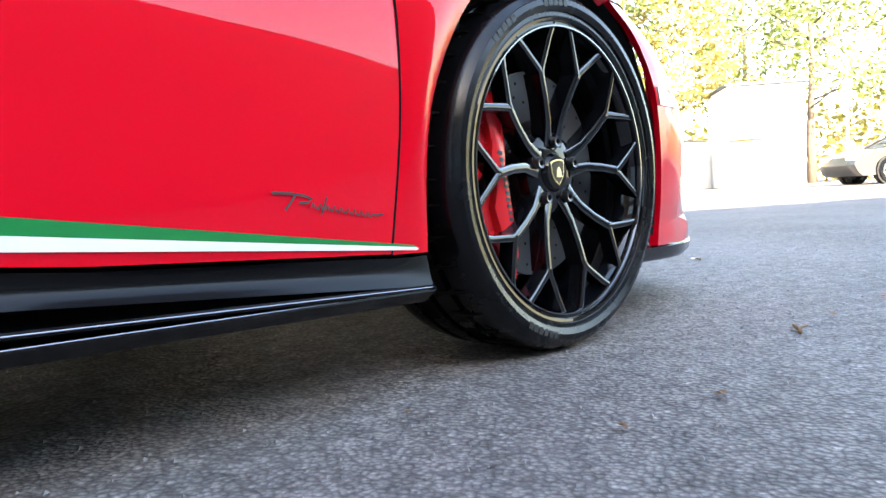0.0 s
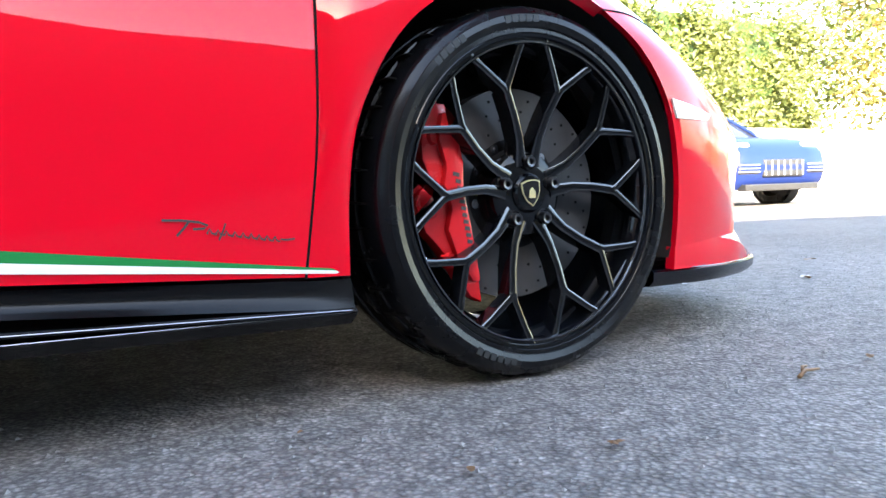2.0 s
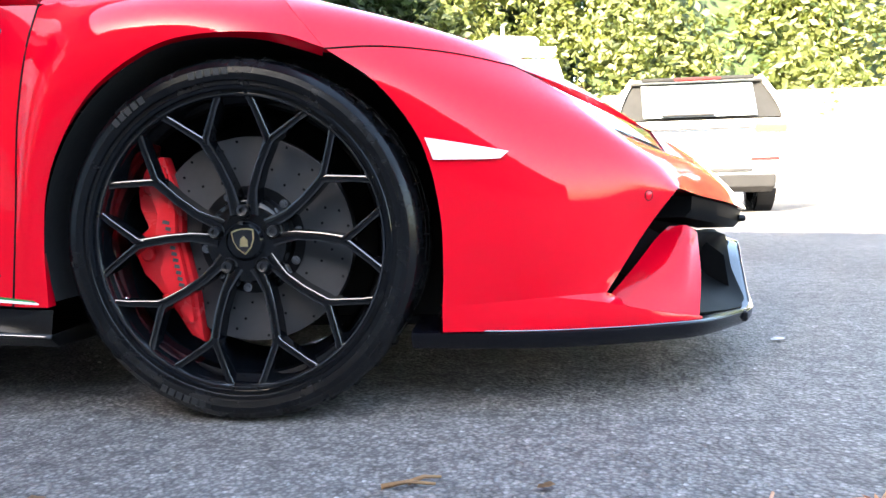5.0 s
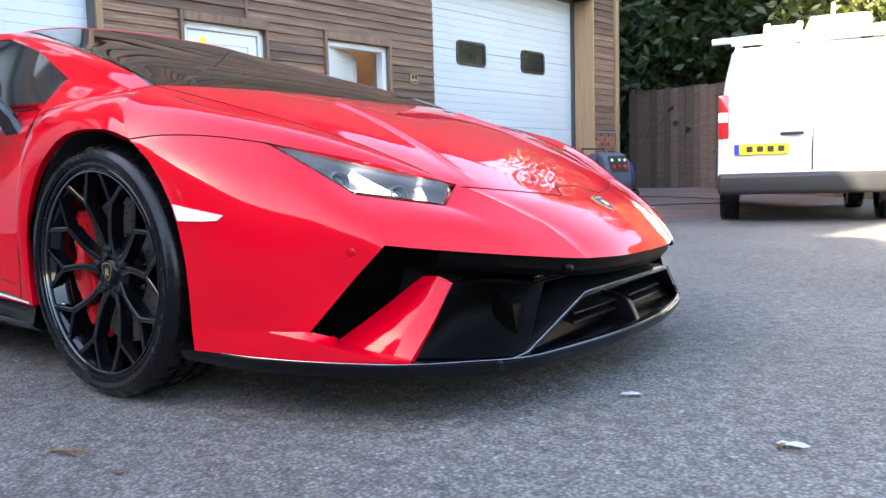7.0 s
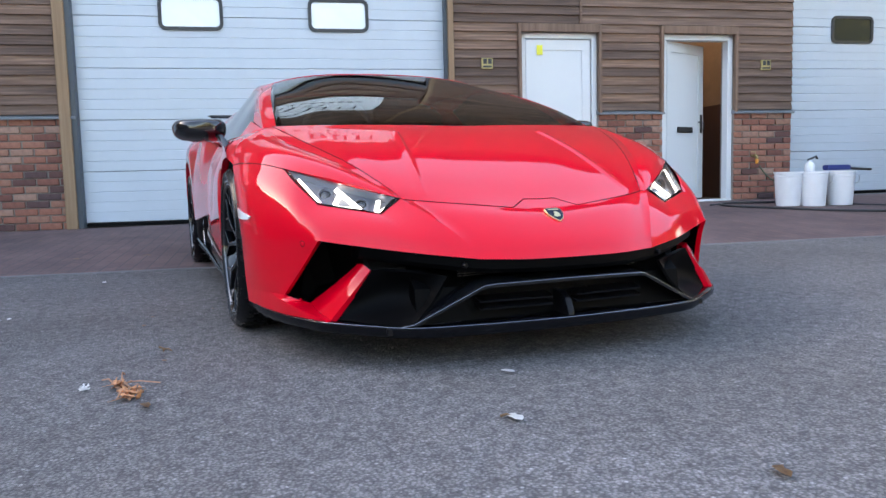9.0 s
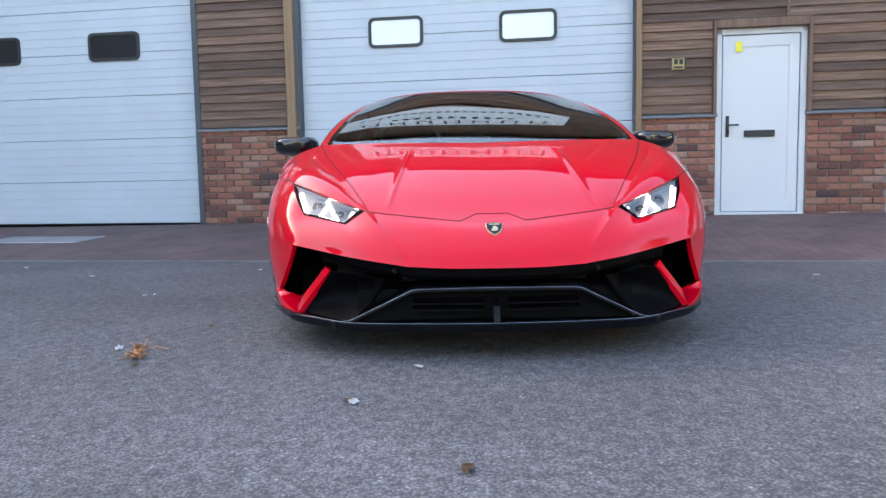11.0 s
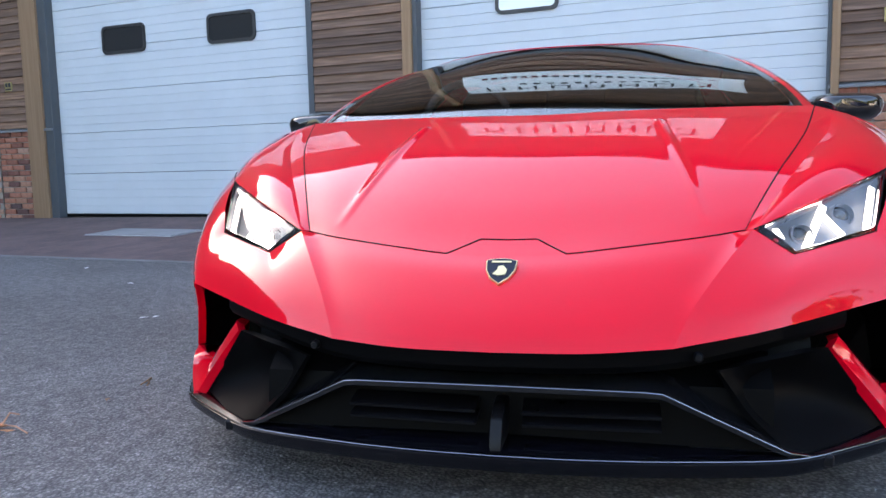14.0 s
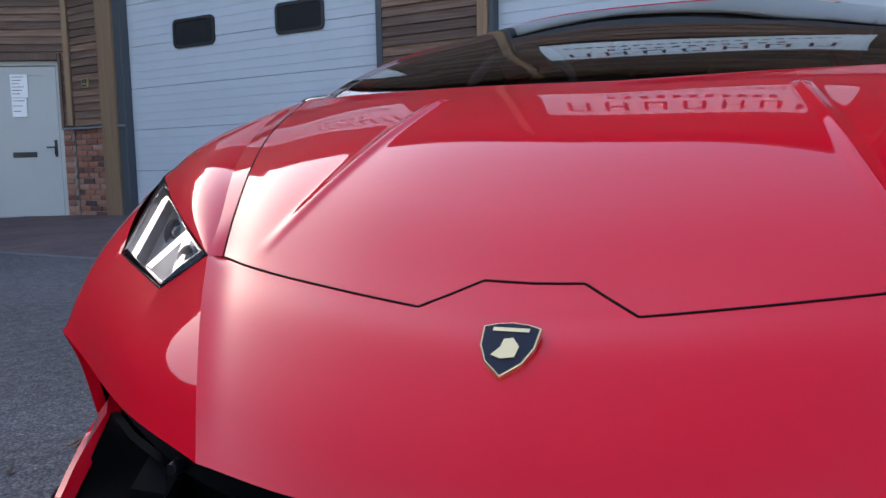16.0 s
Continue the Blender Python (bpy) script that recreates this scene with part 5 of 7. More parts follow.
both("belt_seal", RED, "", lambda s: skin(coons(belt_line, [(-0.40, 0.848, 0.785), (-0.9, 0.856, 0.803), (-1.42, 0.862, 0.825)], [belt_line[0], (-0.40, 0.848, 0.785)], [belt_line[-1], (-1.42, 0.862, 0.825)], 20, 3, 0, None), (0, 0.6, 1), 0, 0.01, s))
both("rail_trim", RED, "", lambda s: skin(coons(rail + roof_side[1:], [(-0.36, 0.790, 0.860), (-0.62, 0.738, 0.980), (-0.93, 0.675, 1.064), (-1.20, 0.668, 1.086), (-1.60, 0.69, 1.03), (-1.80, 0.66, 1.0)], [rail[0], (-0.36, 0.790, 0.860)], [roof_side[-1], (-1.80, 0.66, 1.0)], 36, 4, 0.002, (0, 1, 0.3)), (0, 1, 0.3), 0, 0.01, s))
both("buttress", RED, "", lambda s: skin(coons([(-1.45, 0.868, 0.822), (-1.62, 0.80, 0.92), (-1.60, 0.69, 1.03), (-1.80, 0.612, 1.083)], [(-1.52, 0.872, 0.817), (-2.0, 0.885, 0.875), (-2.6, 0.88, 0.895), (-2.8, 0.80, 0.92)], [(-1.45, 0.868, 0.822), (-1.52, 0.872, 0.817)], [(-1.80, 0.612, 1.083), (-2.25, 0.70, 1.0), (-2.8, 0.80, 0.92)], 24, 12, 0, None), (0, 0.6, 1), 0, 0.012, s))

# rear wing
wing = part("rear_wing", prism([(-3.12, 1.085), (-3.20, 1.10), (-3.42, 1.118), (-3.42, 1.128), (-3.20, 1.118), (-3.13, 1.10)], -0.74, 0.74, axis=1, bevel=0.003), SATINBLACK, car, "dark carbon rear wing", smooth=30)
for s in (1, -1):
    part("wing_strut", prism([(-3.16, 0.86), (-3.34, 0.86), (-3.30, 1.11), (-3.20, 1.10)], 0.42 * s - 0.012, 0.42 * s + 0.012, axis=1), SATINBLACK, car)

# mirrors
def mirror(side):
    bm = bmesh.new()
    secs = []
    shape = [(-0.020, 0.022), (0.0, 0.044), (0.06, 0.050), (0.17, 0.046), (0.208, 0.036), (0.222, 0.012), (0.212, -0.030), (0.18, -0.050), (0.06, -0.058), (0.0, -0.050), (-0.020, -0.020)]
    for x, sc in ((-0.085, 0.94), (-0.078, 0.995), (-0.03, 1.0), (0.03, 0.94), (0.07, 0.80), (0.095, 0.60), (0.104, 0.42)):
        c = (0.09, 0.004)
        secs.append([bm.verts.new((-0.60 + x + 0.02 * (0.2 - a), (0.905 + c[0] + (a - c[0]) * sc) * side, 0.842 + c[1] + (b - c[1]) * sc)) for a, b in shape])
    for a, b in zip(secs, secs[1:]):
        n = len(a)
        for i in range(n):
            bm.faces.new((a[i], a[(i + 1) % n], b[(i + 1) % n], b[i]))
    bm.faces.new(secs[0])
    bm.faces.new(secs[-1])
    bmesh.ops.recalc_face_normals(bm, faces=bm.faces[:])
    bmesh.ops.subdivide_edges(bm, edges=bm.edges[:], cuts=1, smooth=0.35, use_grid_fill=True)
    return bm


def mirror_stalk(side):
    """A flat arm, raked down from the mirror to the top of the door."""
    bm = bmesh.new()
    rings = []
    for x, y, z, w, d in ((-0.565, 0.935, 0.812, 0.055, 0.020), (-0.548, 0.915, 0.790, 0.050, 0.017), (-0.520, 0.898, 0.755, 0.044, 0.014), (-0.500, 0.892, 0.722, 0.048, 0.016), (-0.495, 0.885, 0.700, 0.052, 0.012)):
        rings.append([bm.verts.new((x + w * a, (y + d * b) * side, z)) for a, b in ((-0.8, -1), (-1, 0), (-0.8, 1), (0.8, 1), (1, 0), (0.8, -1))])
    for a, b in zip(rings, rings[1:]):
        for i in range(6):
            bm.faces.new((a[i], a[(i + 1) % 6], b[(i + 1) % 6], b[i]))
    bm.faces.new(rings[0])
    bm.faces.new(rings[-1])
    bmesh.ops.recalc_face_normals(bm, faces=bm.faces[:])
    return bm


mirrors = both("door_mirror", GLOSSBLACK, "glossy black door mirror on a raked stalk", mirror, smooth=38)
for s, mo in zip((1, -1), mirrors):
    part("stalk", mirror_stalk(s), GLOSSBLACK, mo, smooth=40)
    part("mirror_glass", box(-0.690, -0.686, min(0.92 * s, 1.09 * s), max(0.92 * s, 1.09 * s), 0.80, 0.882, 0.001), CHROME, mo)

# black skirts, the bright lines of their edges laid on as tubes
def sill_part(side):
    up = [Vector((x, flank_y(x, sill_z(x)) - 0.004, sill_z(x) - 0.004)) for x in [-0.362 - 0.05 * i for i in range(15)]]
    lo = [Vector((x, 0.945, 0.161 + 0.080 * max(0, min(1, (-0.36 - x) / 1.0)) ** 1.0)) for x in [-0.362 - 0.05 * i for i in range(15)]]
    return skin(coons(up, lo, [up[0], lo[0]], [up[-1], lo[-1]], 24, 6, -0.012, (0, 1, 0)), (0, 1, 0.1), 0, 0.0, side)


SKIRT = mat("skirt_black", (0.004, 0.004, 0.0045), 0.22, Specular_IOR_Level=0.22)
both("sill_panel", SKIRT, "", sill_part)


def sill_blade(side):
    bm = bmesh.new()
    rings = []
    for i in range(41):
        x = -0.36 - 1.80 * i / 40
        k = (-0.36 - x) / 1.0
        z1 = 0.161 + 0.042 * k if k < 1 else 0.203 + 0.02 * (k - 1)
        z2 = 0.158 + 0.024 * min(k, 1)
        prof = [(0.80, z1 + 0.004), (0.945, z1 + 0.002), (0.952, z1 - 0.004), (0.940, z1 - 0.006), (0.935, z2 + 0.002), (0.947, z2), (0.948, z2 - 0.004), (0.925, z2 - 0.022), (0.60, z2 - 0.03)]
        rings.append([bm.verts.new((x, y * side, z)) for y, z in prof])
    for a, b in zip(rings, rings[1:]):
        for k in range(len(a) - 1):
            bm.faces.new((a[k], a[k + 1], b[k + 1], b[k]))
    bm.faces.new(rings[0])
    bm.faces.new(rings[-1])
    bmesh.ops.recalc_face_normals(bm, faces=bm.faces[:])
    return bm


both("side_skirt", SKIRT, "glossy black side skirt", sill_blade, smooth=30)
for s in (1, -1):
    # pale edge highlights of the skirt, put in as two thin steel tubes
    runs = [(-0.37 - 0.1 * i, min((0.01 + 0.1 * i) / 1.0, 1.0)) for i in range(13)]
    part("skirt_edge", tube([(x, 0.951 * s, 0.160 + 0.042 * k) for x, k in runs], 0.0011, 6), DARKSTEEL, car)
    part("skirt_edge", tube([(x, 0.948 * s, 0.157 + 0.024 * k) for x, k in runs], 0.0009, 6), DARKSTEEL, car)


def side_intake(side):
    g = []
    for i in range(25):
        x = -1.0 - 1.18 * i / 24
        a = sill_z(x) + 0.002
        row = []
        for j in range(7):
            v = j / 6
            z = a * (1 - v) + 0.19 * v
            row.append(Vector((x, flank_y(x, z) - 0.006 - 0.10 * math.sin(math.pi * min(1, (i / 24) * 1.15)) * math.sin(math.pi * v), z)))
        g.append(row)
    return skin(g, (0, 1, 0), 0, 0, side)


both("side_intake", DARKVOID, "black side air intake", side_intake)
for s in (1, -1):
    rim_line = [(x, (flank_y(x, sill_z(x)) + 0.002) * s, sill_z(x) + 0.001) for x in [-1.0 - 0.04 * i for i in range(16)]]
    part("intake_edge", tube(rim_line + [(-1.62, (flank_y(-1.62, 0.30) + 0.002) * s, 0.30), (-1.45, 0.95 * s, 0.225)], 0.004, 6), DARKSTEEL, car, "bright edge round the side intake", smooth=True)


# tricolour stripe and script on the doors, laid on the paint
def on_door(x, z, off=0.0025):
    k = max(0, 1 - (-0.41 - x) / 0.28) if x < -0.41 else 1
    lead = min(door_gap, key=lambda q: abs(q.z - z))
    return Vector((x, flank_y(x, z) * (1 - min(k, 1)) + lead.y * min(k, 1) + off, z))


def wedge(low, high):
    def make(side):
        bm = bmesh.new()
        rows = []
        for i in range(33):
            x = -0.372 - 0.95 * i / 32
            k = (-0.36 - x) / 0.5
            z0, z1 = low(k), high(k)
            rows.append([bm.verts.new((q.x, q.y * side, q.z)) for q in (on_door(x, z0), on_door(x, z1))])
        for a, b in zip(rows, rows[1:]):
            bm.faces.new((a[0], a[1], b[1], b[0]) if side < 0 else (a[0], b[0], b[1], a[1]))
        return bm
    return make


for s, d in zip((1, -1), doors):
    part("green_stripe", wedge(lambda k: 0.2185 + 0.0525 * k, lambda k: 0.2205 + 0.0665 * k)(s), GREEN, d, "green stripe")
    part("white_stripe", wedge(lambda k: 0.2145 + 0.0425 * k, lambda k: 0.2185 + 0.0525 * k)(s), WHITE, d, "white stripe")
    # the script, as plain slanting strokes
    def stroke(pts, w):
        bm = bmesh.new()
        rows = []
        for i, (x, z) in enumerate(pts):
            a, b = pts[max(i - 1, 0)], pts[min(i + 1, len(pts) - 1)]
            t = Vector((b[0] - a[0], b[1] - a[1])).normalized() * (w / 2)
            rows.append([bm.verts.new((q.x, q.y * s, q.z)) for q in (on_door(x - t.y, z + t.x), on_door(x + t.y, z - t.x))])
        for a, b in zip(rows, rows[1:]):
            f = bm.faces.new((a[0], a[1], b[1], b[0]))
        bmesh.ops.recalc_face_normals(bm, faces=bm.faces[:])
        part("script_mark", bm, INK, d, "thin black script-like mark")
    stroke([(-0.636, 0.309), (-0.61, 0.3075), (-0.588, 0.304), (-0.576, 0.299), (-0.582, 0.295), (-0.596, 0.295)], 0.0032)
    stroke([(-0.600, 0.307), (-0.608, 0.297), (-0.618, 0.287)], 0.0032)
    z = 0.2915
    for k in range(9):
        x = -0.578 + 0.0115 * k
        zz = 0.2915 - 0.0020 * k
        stroke([(x, zz - 0.004), (x + 0.004, zz + 0.003), (x + 0.0065, zz - 0.003), (x + 0.0115, zz - 0.005)], 0.0026)
    stroke([(-0.552, 0.301), (-0.556, 0.290), (-0.562, 0.278)], 0.0026)
    stroke([(-0.474, 0.274), (-0.464, 0.2725), (-0.452, 0.2735)], 0.0026)

# wheel liners and the dark tub inside the body
def liner(x0):
    def make(side):
        bm = bmesh.new()
        rows = []
        for i in range(33):
            a = radians(-22 + 218 * i / 32)
            ca, sa = math.cos(a), math.sin(a)
            rr = 0.374 if x0 > -1 else 0.395
            rows.append([bm.verts.new((x0 + rr * ca, y * side, 0.325 + rr * sa)) for y in (0.928, 0.60)] + [bm.verts.new((x0, 0.60 * side, 0.325))])
        for a, b in zip(rows, rows[1:]):
            bm.faces.new((a[0], a[1], b[1], b[0]))
            bm.faces.new((a[1], a[2], b[2], b[1]))
        return bm
    return make


both("wheel_liner", LINER, "", liner(0.0))
both("wheel_liner", LINER, "", liner(-2.62))
part("tub", prism([(0.80, 0.135), (0.80, 0.30), (0.45, 0.50), (-0.10, 0.60), (-3.3, 0.60), (-3.3, 0.135)], -0.595, 0.595, axis=1), LINER, car)
part("cabin_floor", box(-1.9, -0.1, -0.62, 0.62, 0.60, 0.63), TRIM, car)
part("bulkhead", box(-1.75, -1.70, -0.60, 0.60, 0.62, 1.02), TRIM, car)
# dashboard, seats and wheel
bm = bmesh.new()
for s in (1, -1):
    g = coons([(0.10, 0, 0.695), (0.03, 0.55, 0.745), (-0.05, 0.70, 0.79)], [(-0.42, 0, 0.85), (-0.42, 0.45, 0.845), (-0.40, 0.70, 0.82)], [(0.10, 0, 0.695), (-0.2, 0, 0.822), (-0.42, 0, 0.85)], [(-0.05, 0.70, 0.79), (-0.2, 0.70, 0.815), (-0.40, 0.70, 0.82)], 12, 10)
    join(bm, skin(g, (0, 0, 1), 0, 0.05, s))
part("dashboard", bm, DASH, car, "grey dashboard under the windscreen", smooth=40)
for y in (0.36, -0.36):
    seat = part("seat", prism([(-1.45, 0.62), (-1.0, 0.62), (-1.0, 0.68), (-1.35, 0.70), (-1.52, 1.00), (-1.62, 1.05), (-1.66, 1.02)], y - 0.22, y + 0.22, axis=1, bevel=0.03, seg=2), TRIM, car, "dark bucket seat", smooth=40)
bm = bmesh.new()
ringpts = [(-0.52 - 0.055 * math.sin(2 * math.pi * k / 28), -0.36 + 0.165 * math.cos(2 * math.pi * k / 28), 0.83 + 0.155 * math.sin(2 * math.pi * k / 28)) for k in range(29)]
part("steering_wheel", tube(ringpts, 0.015, 8, caps=False), TRIM, car, "black steering wheel", smooth=True)
part("mirror_inside", box(-0.68, -0.66, -0.11, 0.11, 0.960, 1.005, 0.01, 2), TRIM, car)

# wheels
def spoke_mesh(sgn):
    """One forked spoke beside a wheel nut, with bevelled upper edges."""
    def pol(r, a, z):
        return Vector((r * math.sin(radians(a)), r * math.cos(radians(a)), z))
    bm = bmesh.new()

    def run(pts, widths, depth):
        rings = []
        for i, p in enumerate(pts):
            t = (pts[min(i + 1, len(pts) - 1)] - pts[max(i - 1, 0)])
            t.z = 0
            t.normalize()
            sd = Vector((-t.y, t.x, 0))
            w = widths[i] / 2
            rings.append([bm.verts.new(p + sd * a + Vector((0, 0, h))) for a, h in ((-w * 1.15, -depth), (-w * 1.05, -0.0050), (-w * 0.96, -0.0016), (-w * 0.60, 0), (w * 0.60, 0), (w * 0.96, -0.0016), (w * 1.05, -0.0050), (w * 1.15, -depth))])
        for a, b in zip(rings, rings[1:]):
            for k in range(8):
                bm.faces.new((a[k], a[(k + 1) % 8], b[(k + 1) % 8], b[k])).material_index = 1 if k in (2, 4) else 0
        bm.faces.new(rings[0])
        bm.faces.new(rings[-1])
    c = 18 * sgn
    run([pol(0.050, 16 * sgn, 0.082), pol(0.075, 13.5 * sgn, 0.086), pol(0.098, 12.5 * sgn, 0.090), pol(0.140, 15 * sgn, 0.097), pol(0.187, c, 0.105)], [0.026, 0.020, 0.017, 0.016, 0.017], 0.035)
    for f in (-12.8, 12.8):
        run([pol(0.182, c, 0.105), pol(0.192, c + f * 0.10, 0.1055), pol(0.240, c + f * 0.74, 0.110), pol(0.266, c + f, 0.113)], [0.015, 0.013, 0.0115, 0.014], 0.030)
    bmesh.ops.recalc_face_normals(bm, faces=bm.faces[:])
    me = finish(bm, "spoke", WHEELBLACK, 35)
    me.materials.append(WHEELGLINT)
    return me


def tyre_mesh(r=0.326, half=0.1225):
    rim = 0.272
    prof = [(rim - 0.010, half - 0.022), (rim - 0.002, half - 0.008), (rim + 0.003, half - 0.004), (rim + 0.010, half - 0.0045), (rim + 0.011, half - 0.001), (rim + 0.022, half + 0.003), (rim + 0.032, half + 0.001), (rim + 0.033, half - 0.001), (rim + 0.042, half - 0.008), (rim + 0.046, half - 0.013), (r - 0.0035, half - 0.024), (r - 0.0005, half - 0.042)]
    grooves = [(r, half - 0.060), (r - 0.007, half - 0.062), (r - 0.007, half - 0.074), (r, half - 0.076), (r + 0.0005, 0.008), (r - 0.007, 0.007)]
    outer = prof + grooves
    full = outer + [(a, -b) for a, b in reversed(outer)]
    return finish(lathe(full, 96), "tyre", TYRE, 30)


def sipe_mesh():
    """Tread cut across the tyre's shoulder."""
    return finish(prism([(0.310, 0.040), (0.3264, 0.040), (0.3264, 0.0805), (0.3232, 0.0990), (0.3188, 0.1088), (0.308, 0.104)], -0.0016, 0.0016, axis=0), "tread_cut", RUBBERSEAL)


def rim_mesh():
    prof = [(0.2555, 0.1130), (0.2575, 0.1165), (0.2600, 0.1165), (0.2615, 0.1125), (0.2660, 0.1125), (0.2675, 0.1180), (0.2725, 0.1190), (0.2750, 0.117), (0.2755, 0.112), (0.2680, 0.106), (0.262, 0.100), (0.254, 0.104)]
    me = finish(lathe(prof, 96, close=True), "rim", WHEELBLACK, 40)
    me.materials.append(RIMGLINT)
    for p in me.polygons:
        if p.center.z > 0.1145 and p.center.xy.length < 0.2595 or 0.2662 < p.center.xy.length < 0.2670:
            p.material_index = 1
    return me


barrel_data = finish(lathe([(0.262, 0.102), (0.252, 0.085), (0.246, 0.050), (0.238, 0.0), (0.240, -0.09), (0.262, -0.105), (0.272, -0.112), (0.270, -0.116), (0.232, -0.095), (0.230, 0.0), (0.238, 0.052), (0.244, 0.086), (0.254, 0.104)], 96, close=True), "barrel", mat("barrel_black", (0.0025, 0.003, 0.004), 0.06, Specular_IOR_Level=0.7), 40)
spokes = {1: spoke_mesh(1), -1: spoke_mesh(-1)}
tyre_data, rim_data, sipe_data = tyre_mesh(), rim_mesh(), sipe_mesh()
hub_data = finish(lathe([(0, 0.088), (0.030, 0.088), (0.034, 0.084), (0.036, 0.080), (0.062, 0.080), (0.074, 0.074), (0.078, 0.06), (0.078, -0.02), (0, -0.02)], 48), "hub", WHEELBLACK, 35)
nut_data = finish(lathe([(0, 0.004), (0.0052, 0.004), (0.0055, 0.013), (0.0095, 0.014), (0.0105, 0.011), (0.0115, 0.0)], 18), "wheel_nut", mat("dark_nut", (0.10, 0.10, 0.105), 0.3, 1.0), 40)
nutwell = finish(lathe([(0.0118, -0.012), (0.0145, 0.0035), (0.0160, 0.002), (0.0165, -0.01)], 20), "nut_seat", SATINBLACK, 40)
disc_data = finish(lathe([(0.075, 0.016), (0.190, 0.016), (0.190, -0.016), (0.075, -0.016)], 72, close=True), "brake_disc", DISC, 40)
hat_data = finish(lathe([(0.0, 0.040), (0.074, 0.040), (0.078, 0.034), (0.082, 0.018), (0.100, 0.017), (0.100, 0.012)], 48), "disc_bell", SATINBLACK, 40)
bolt_data = finish(lathe([(0, 0.006), (0.004, 0.006), (0.0045, 0.003), (0.0085, 0.003), (0.0095, 0.0)], 12), "bell_bolt", DARKSTEEL, 40)
hole_data = finish(lathe([(0, 0.0008), (0.0026, 0.0008), (0.0026, -0.002)], 8), "disc_hole", RUBBERSEAL)


def caliper_bm():
    """A six-piston caliper: a stepped plate with lobed outer edge and a raised middle."""
    edge = [(-0.153, 0.156), (-0.124, 0.052), (-0.126, 0.014), (-0.114, -0.042), (-0.102, -0.102), (-0.097, -0.160), (-0.092, -0.190), (-0.118, -0.176),
            (-0.150, -0.124), (-0.180, -0.084), (-0.203, -0.060), (-0.222, -0.012), (-0.212, 0.010), (-0.190, 0.026), (-0.204, 0.062), (-0.206, 0.094), (-0.194, 0.126), (-0.178, 0.156)]
    bm = prism(edge, 0.004, 0.040, axis=2, bevel=0.006, seg=2)
    ridge_line = [(-0.150, 0.140), (-0.131, 0.056), (-0.132, 0.012), (-0.121, -0.045), (-0.110, -0.105), (-0.104, -0.150), (-0.120, -0.150), (-0.152, -0.100), (-0.168, -0.056), (-0.158, -0.020), (-0.172, 0.020), (-0.166, 0.052), (-0.180, 0.096), (-0.172, 0.140)]
    join(bm, prism(ridge_line, 0.036, 0.055, axis=2, bevel=0.007, seg=2))
    for x, y in ((-0.180, 0.100), (-0.192, -0.022), (-0.158, -0.110)):
        join(bm, lathe([(0.0, 0.046), (0.011, 0.046), (0.015, 0.040), (0.015, 0.03)], 18), Matrix.Translation((x, y, 0)))
    return bm


caliper_data = finish(caliper_bm(), "brake_caliper", CALIPER, 40)


def link(name, data, parent, m):
    ob = new(name, data)
    ob.parent = parent
    ob.matrix_basis = m
    return ob


def rz(deg):
    """Clockwise turn of the wheel's face as one looks at it."""
    return Matrix.Rotation(radians(-deg), 4, "Z")


def wheel(m, front=True):
    w = link("wheel", rim_data, car, m)
    w["label"] = "gloss black forked-spoke alloy wheel"
    link("tyre", tyre_data, w, Matrix())
    link("barrel", barrel_data, w, Matrix())
    for k in range(40):
        link("tread_cut", sipe_data, w, rz(9 * k) @ Matrix.Shear("XY", 4, (0.0, 0.12)))
    link("hub", hub_data, w, Matrix())
    for k in range(5):
        for s in (1, -1):
            link("spoke", spokes[s], w, rz(72 * k))
        p = rz(72 * k) @ Matrix.Translation((0, 0.056, 0.079))
        link("wheel_nut", nut_data, w, p)
        link("nut_seat", nutwell, w, p)
    badge_m = Matrix.Translation((0, 0, 0.0885))
    cap = part("centre_badge", shield(0.021, 0.024, -0.003, 0.0015), GOLD, w, "black and gold shield cap", at=badge_m @ rz(-6))
    cap2 = part("centre_badge", shield(0.0185, 0.0215, 0.0, 0.0021), GLOSSBLACK, w, at=badge_m @ rz(-6))
    part("centre_badge", prism([(-0.008, -0.008), (0.007, -0.010), (0.008, 0.002), (0.002, 0.010), (-0.004, 0.006)], 0.0, 0.0032), GOLD, w, at=badge_m @ rz(-6))
    link("brake_disc", disc_data, w, Matrix.Translation((0, 0, 0.022)))
    link("disc_bell", hat_data, w, Matrix.Translation((0, 0, 0.022)))
    for k in range(10):
        link("bell_bolt", bolt_data, w, rz(36 * k + 8) @ Matrix.Translation((0, 0.090, 0.040)))
    if front:
        for k in range(12):
            for j in range(5):
                link("disc_hole", hole_data, w, rz(30 * k + 5 * j + 3) @ Matrix.Translation((0, (0.118, 0.150, 0.172, 0.135, 0.182)[j], 0.0385)))
    return w


right = pose(0, 0, 0, 90, 0, 0)
left = pose(0, 0, 0, 90, 0, 180)
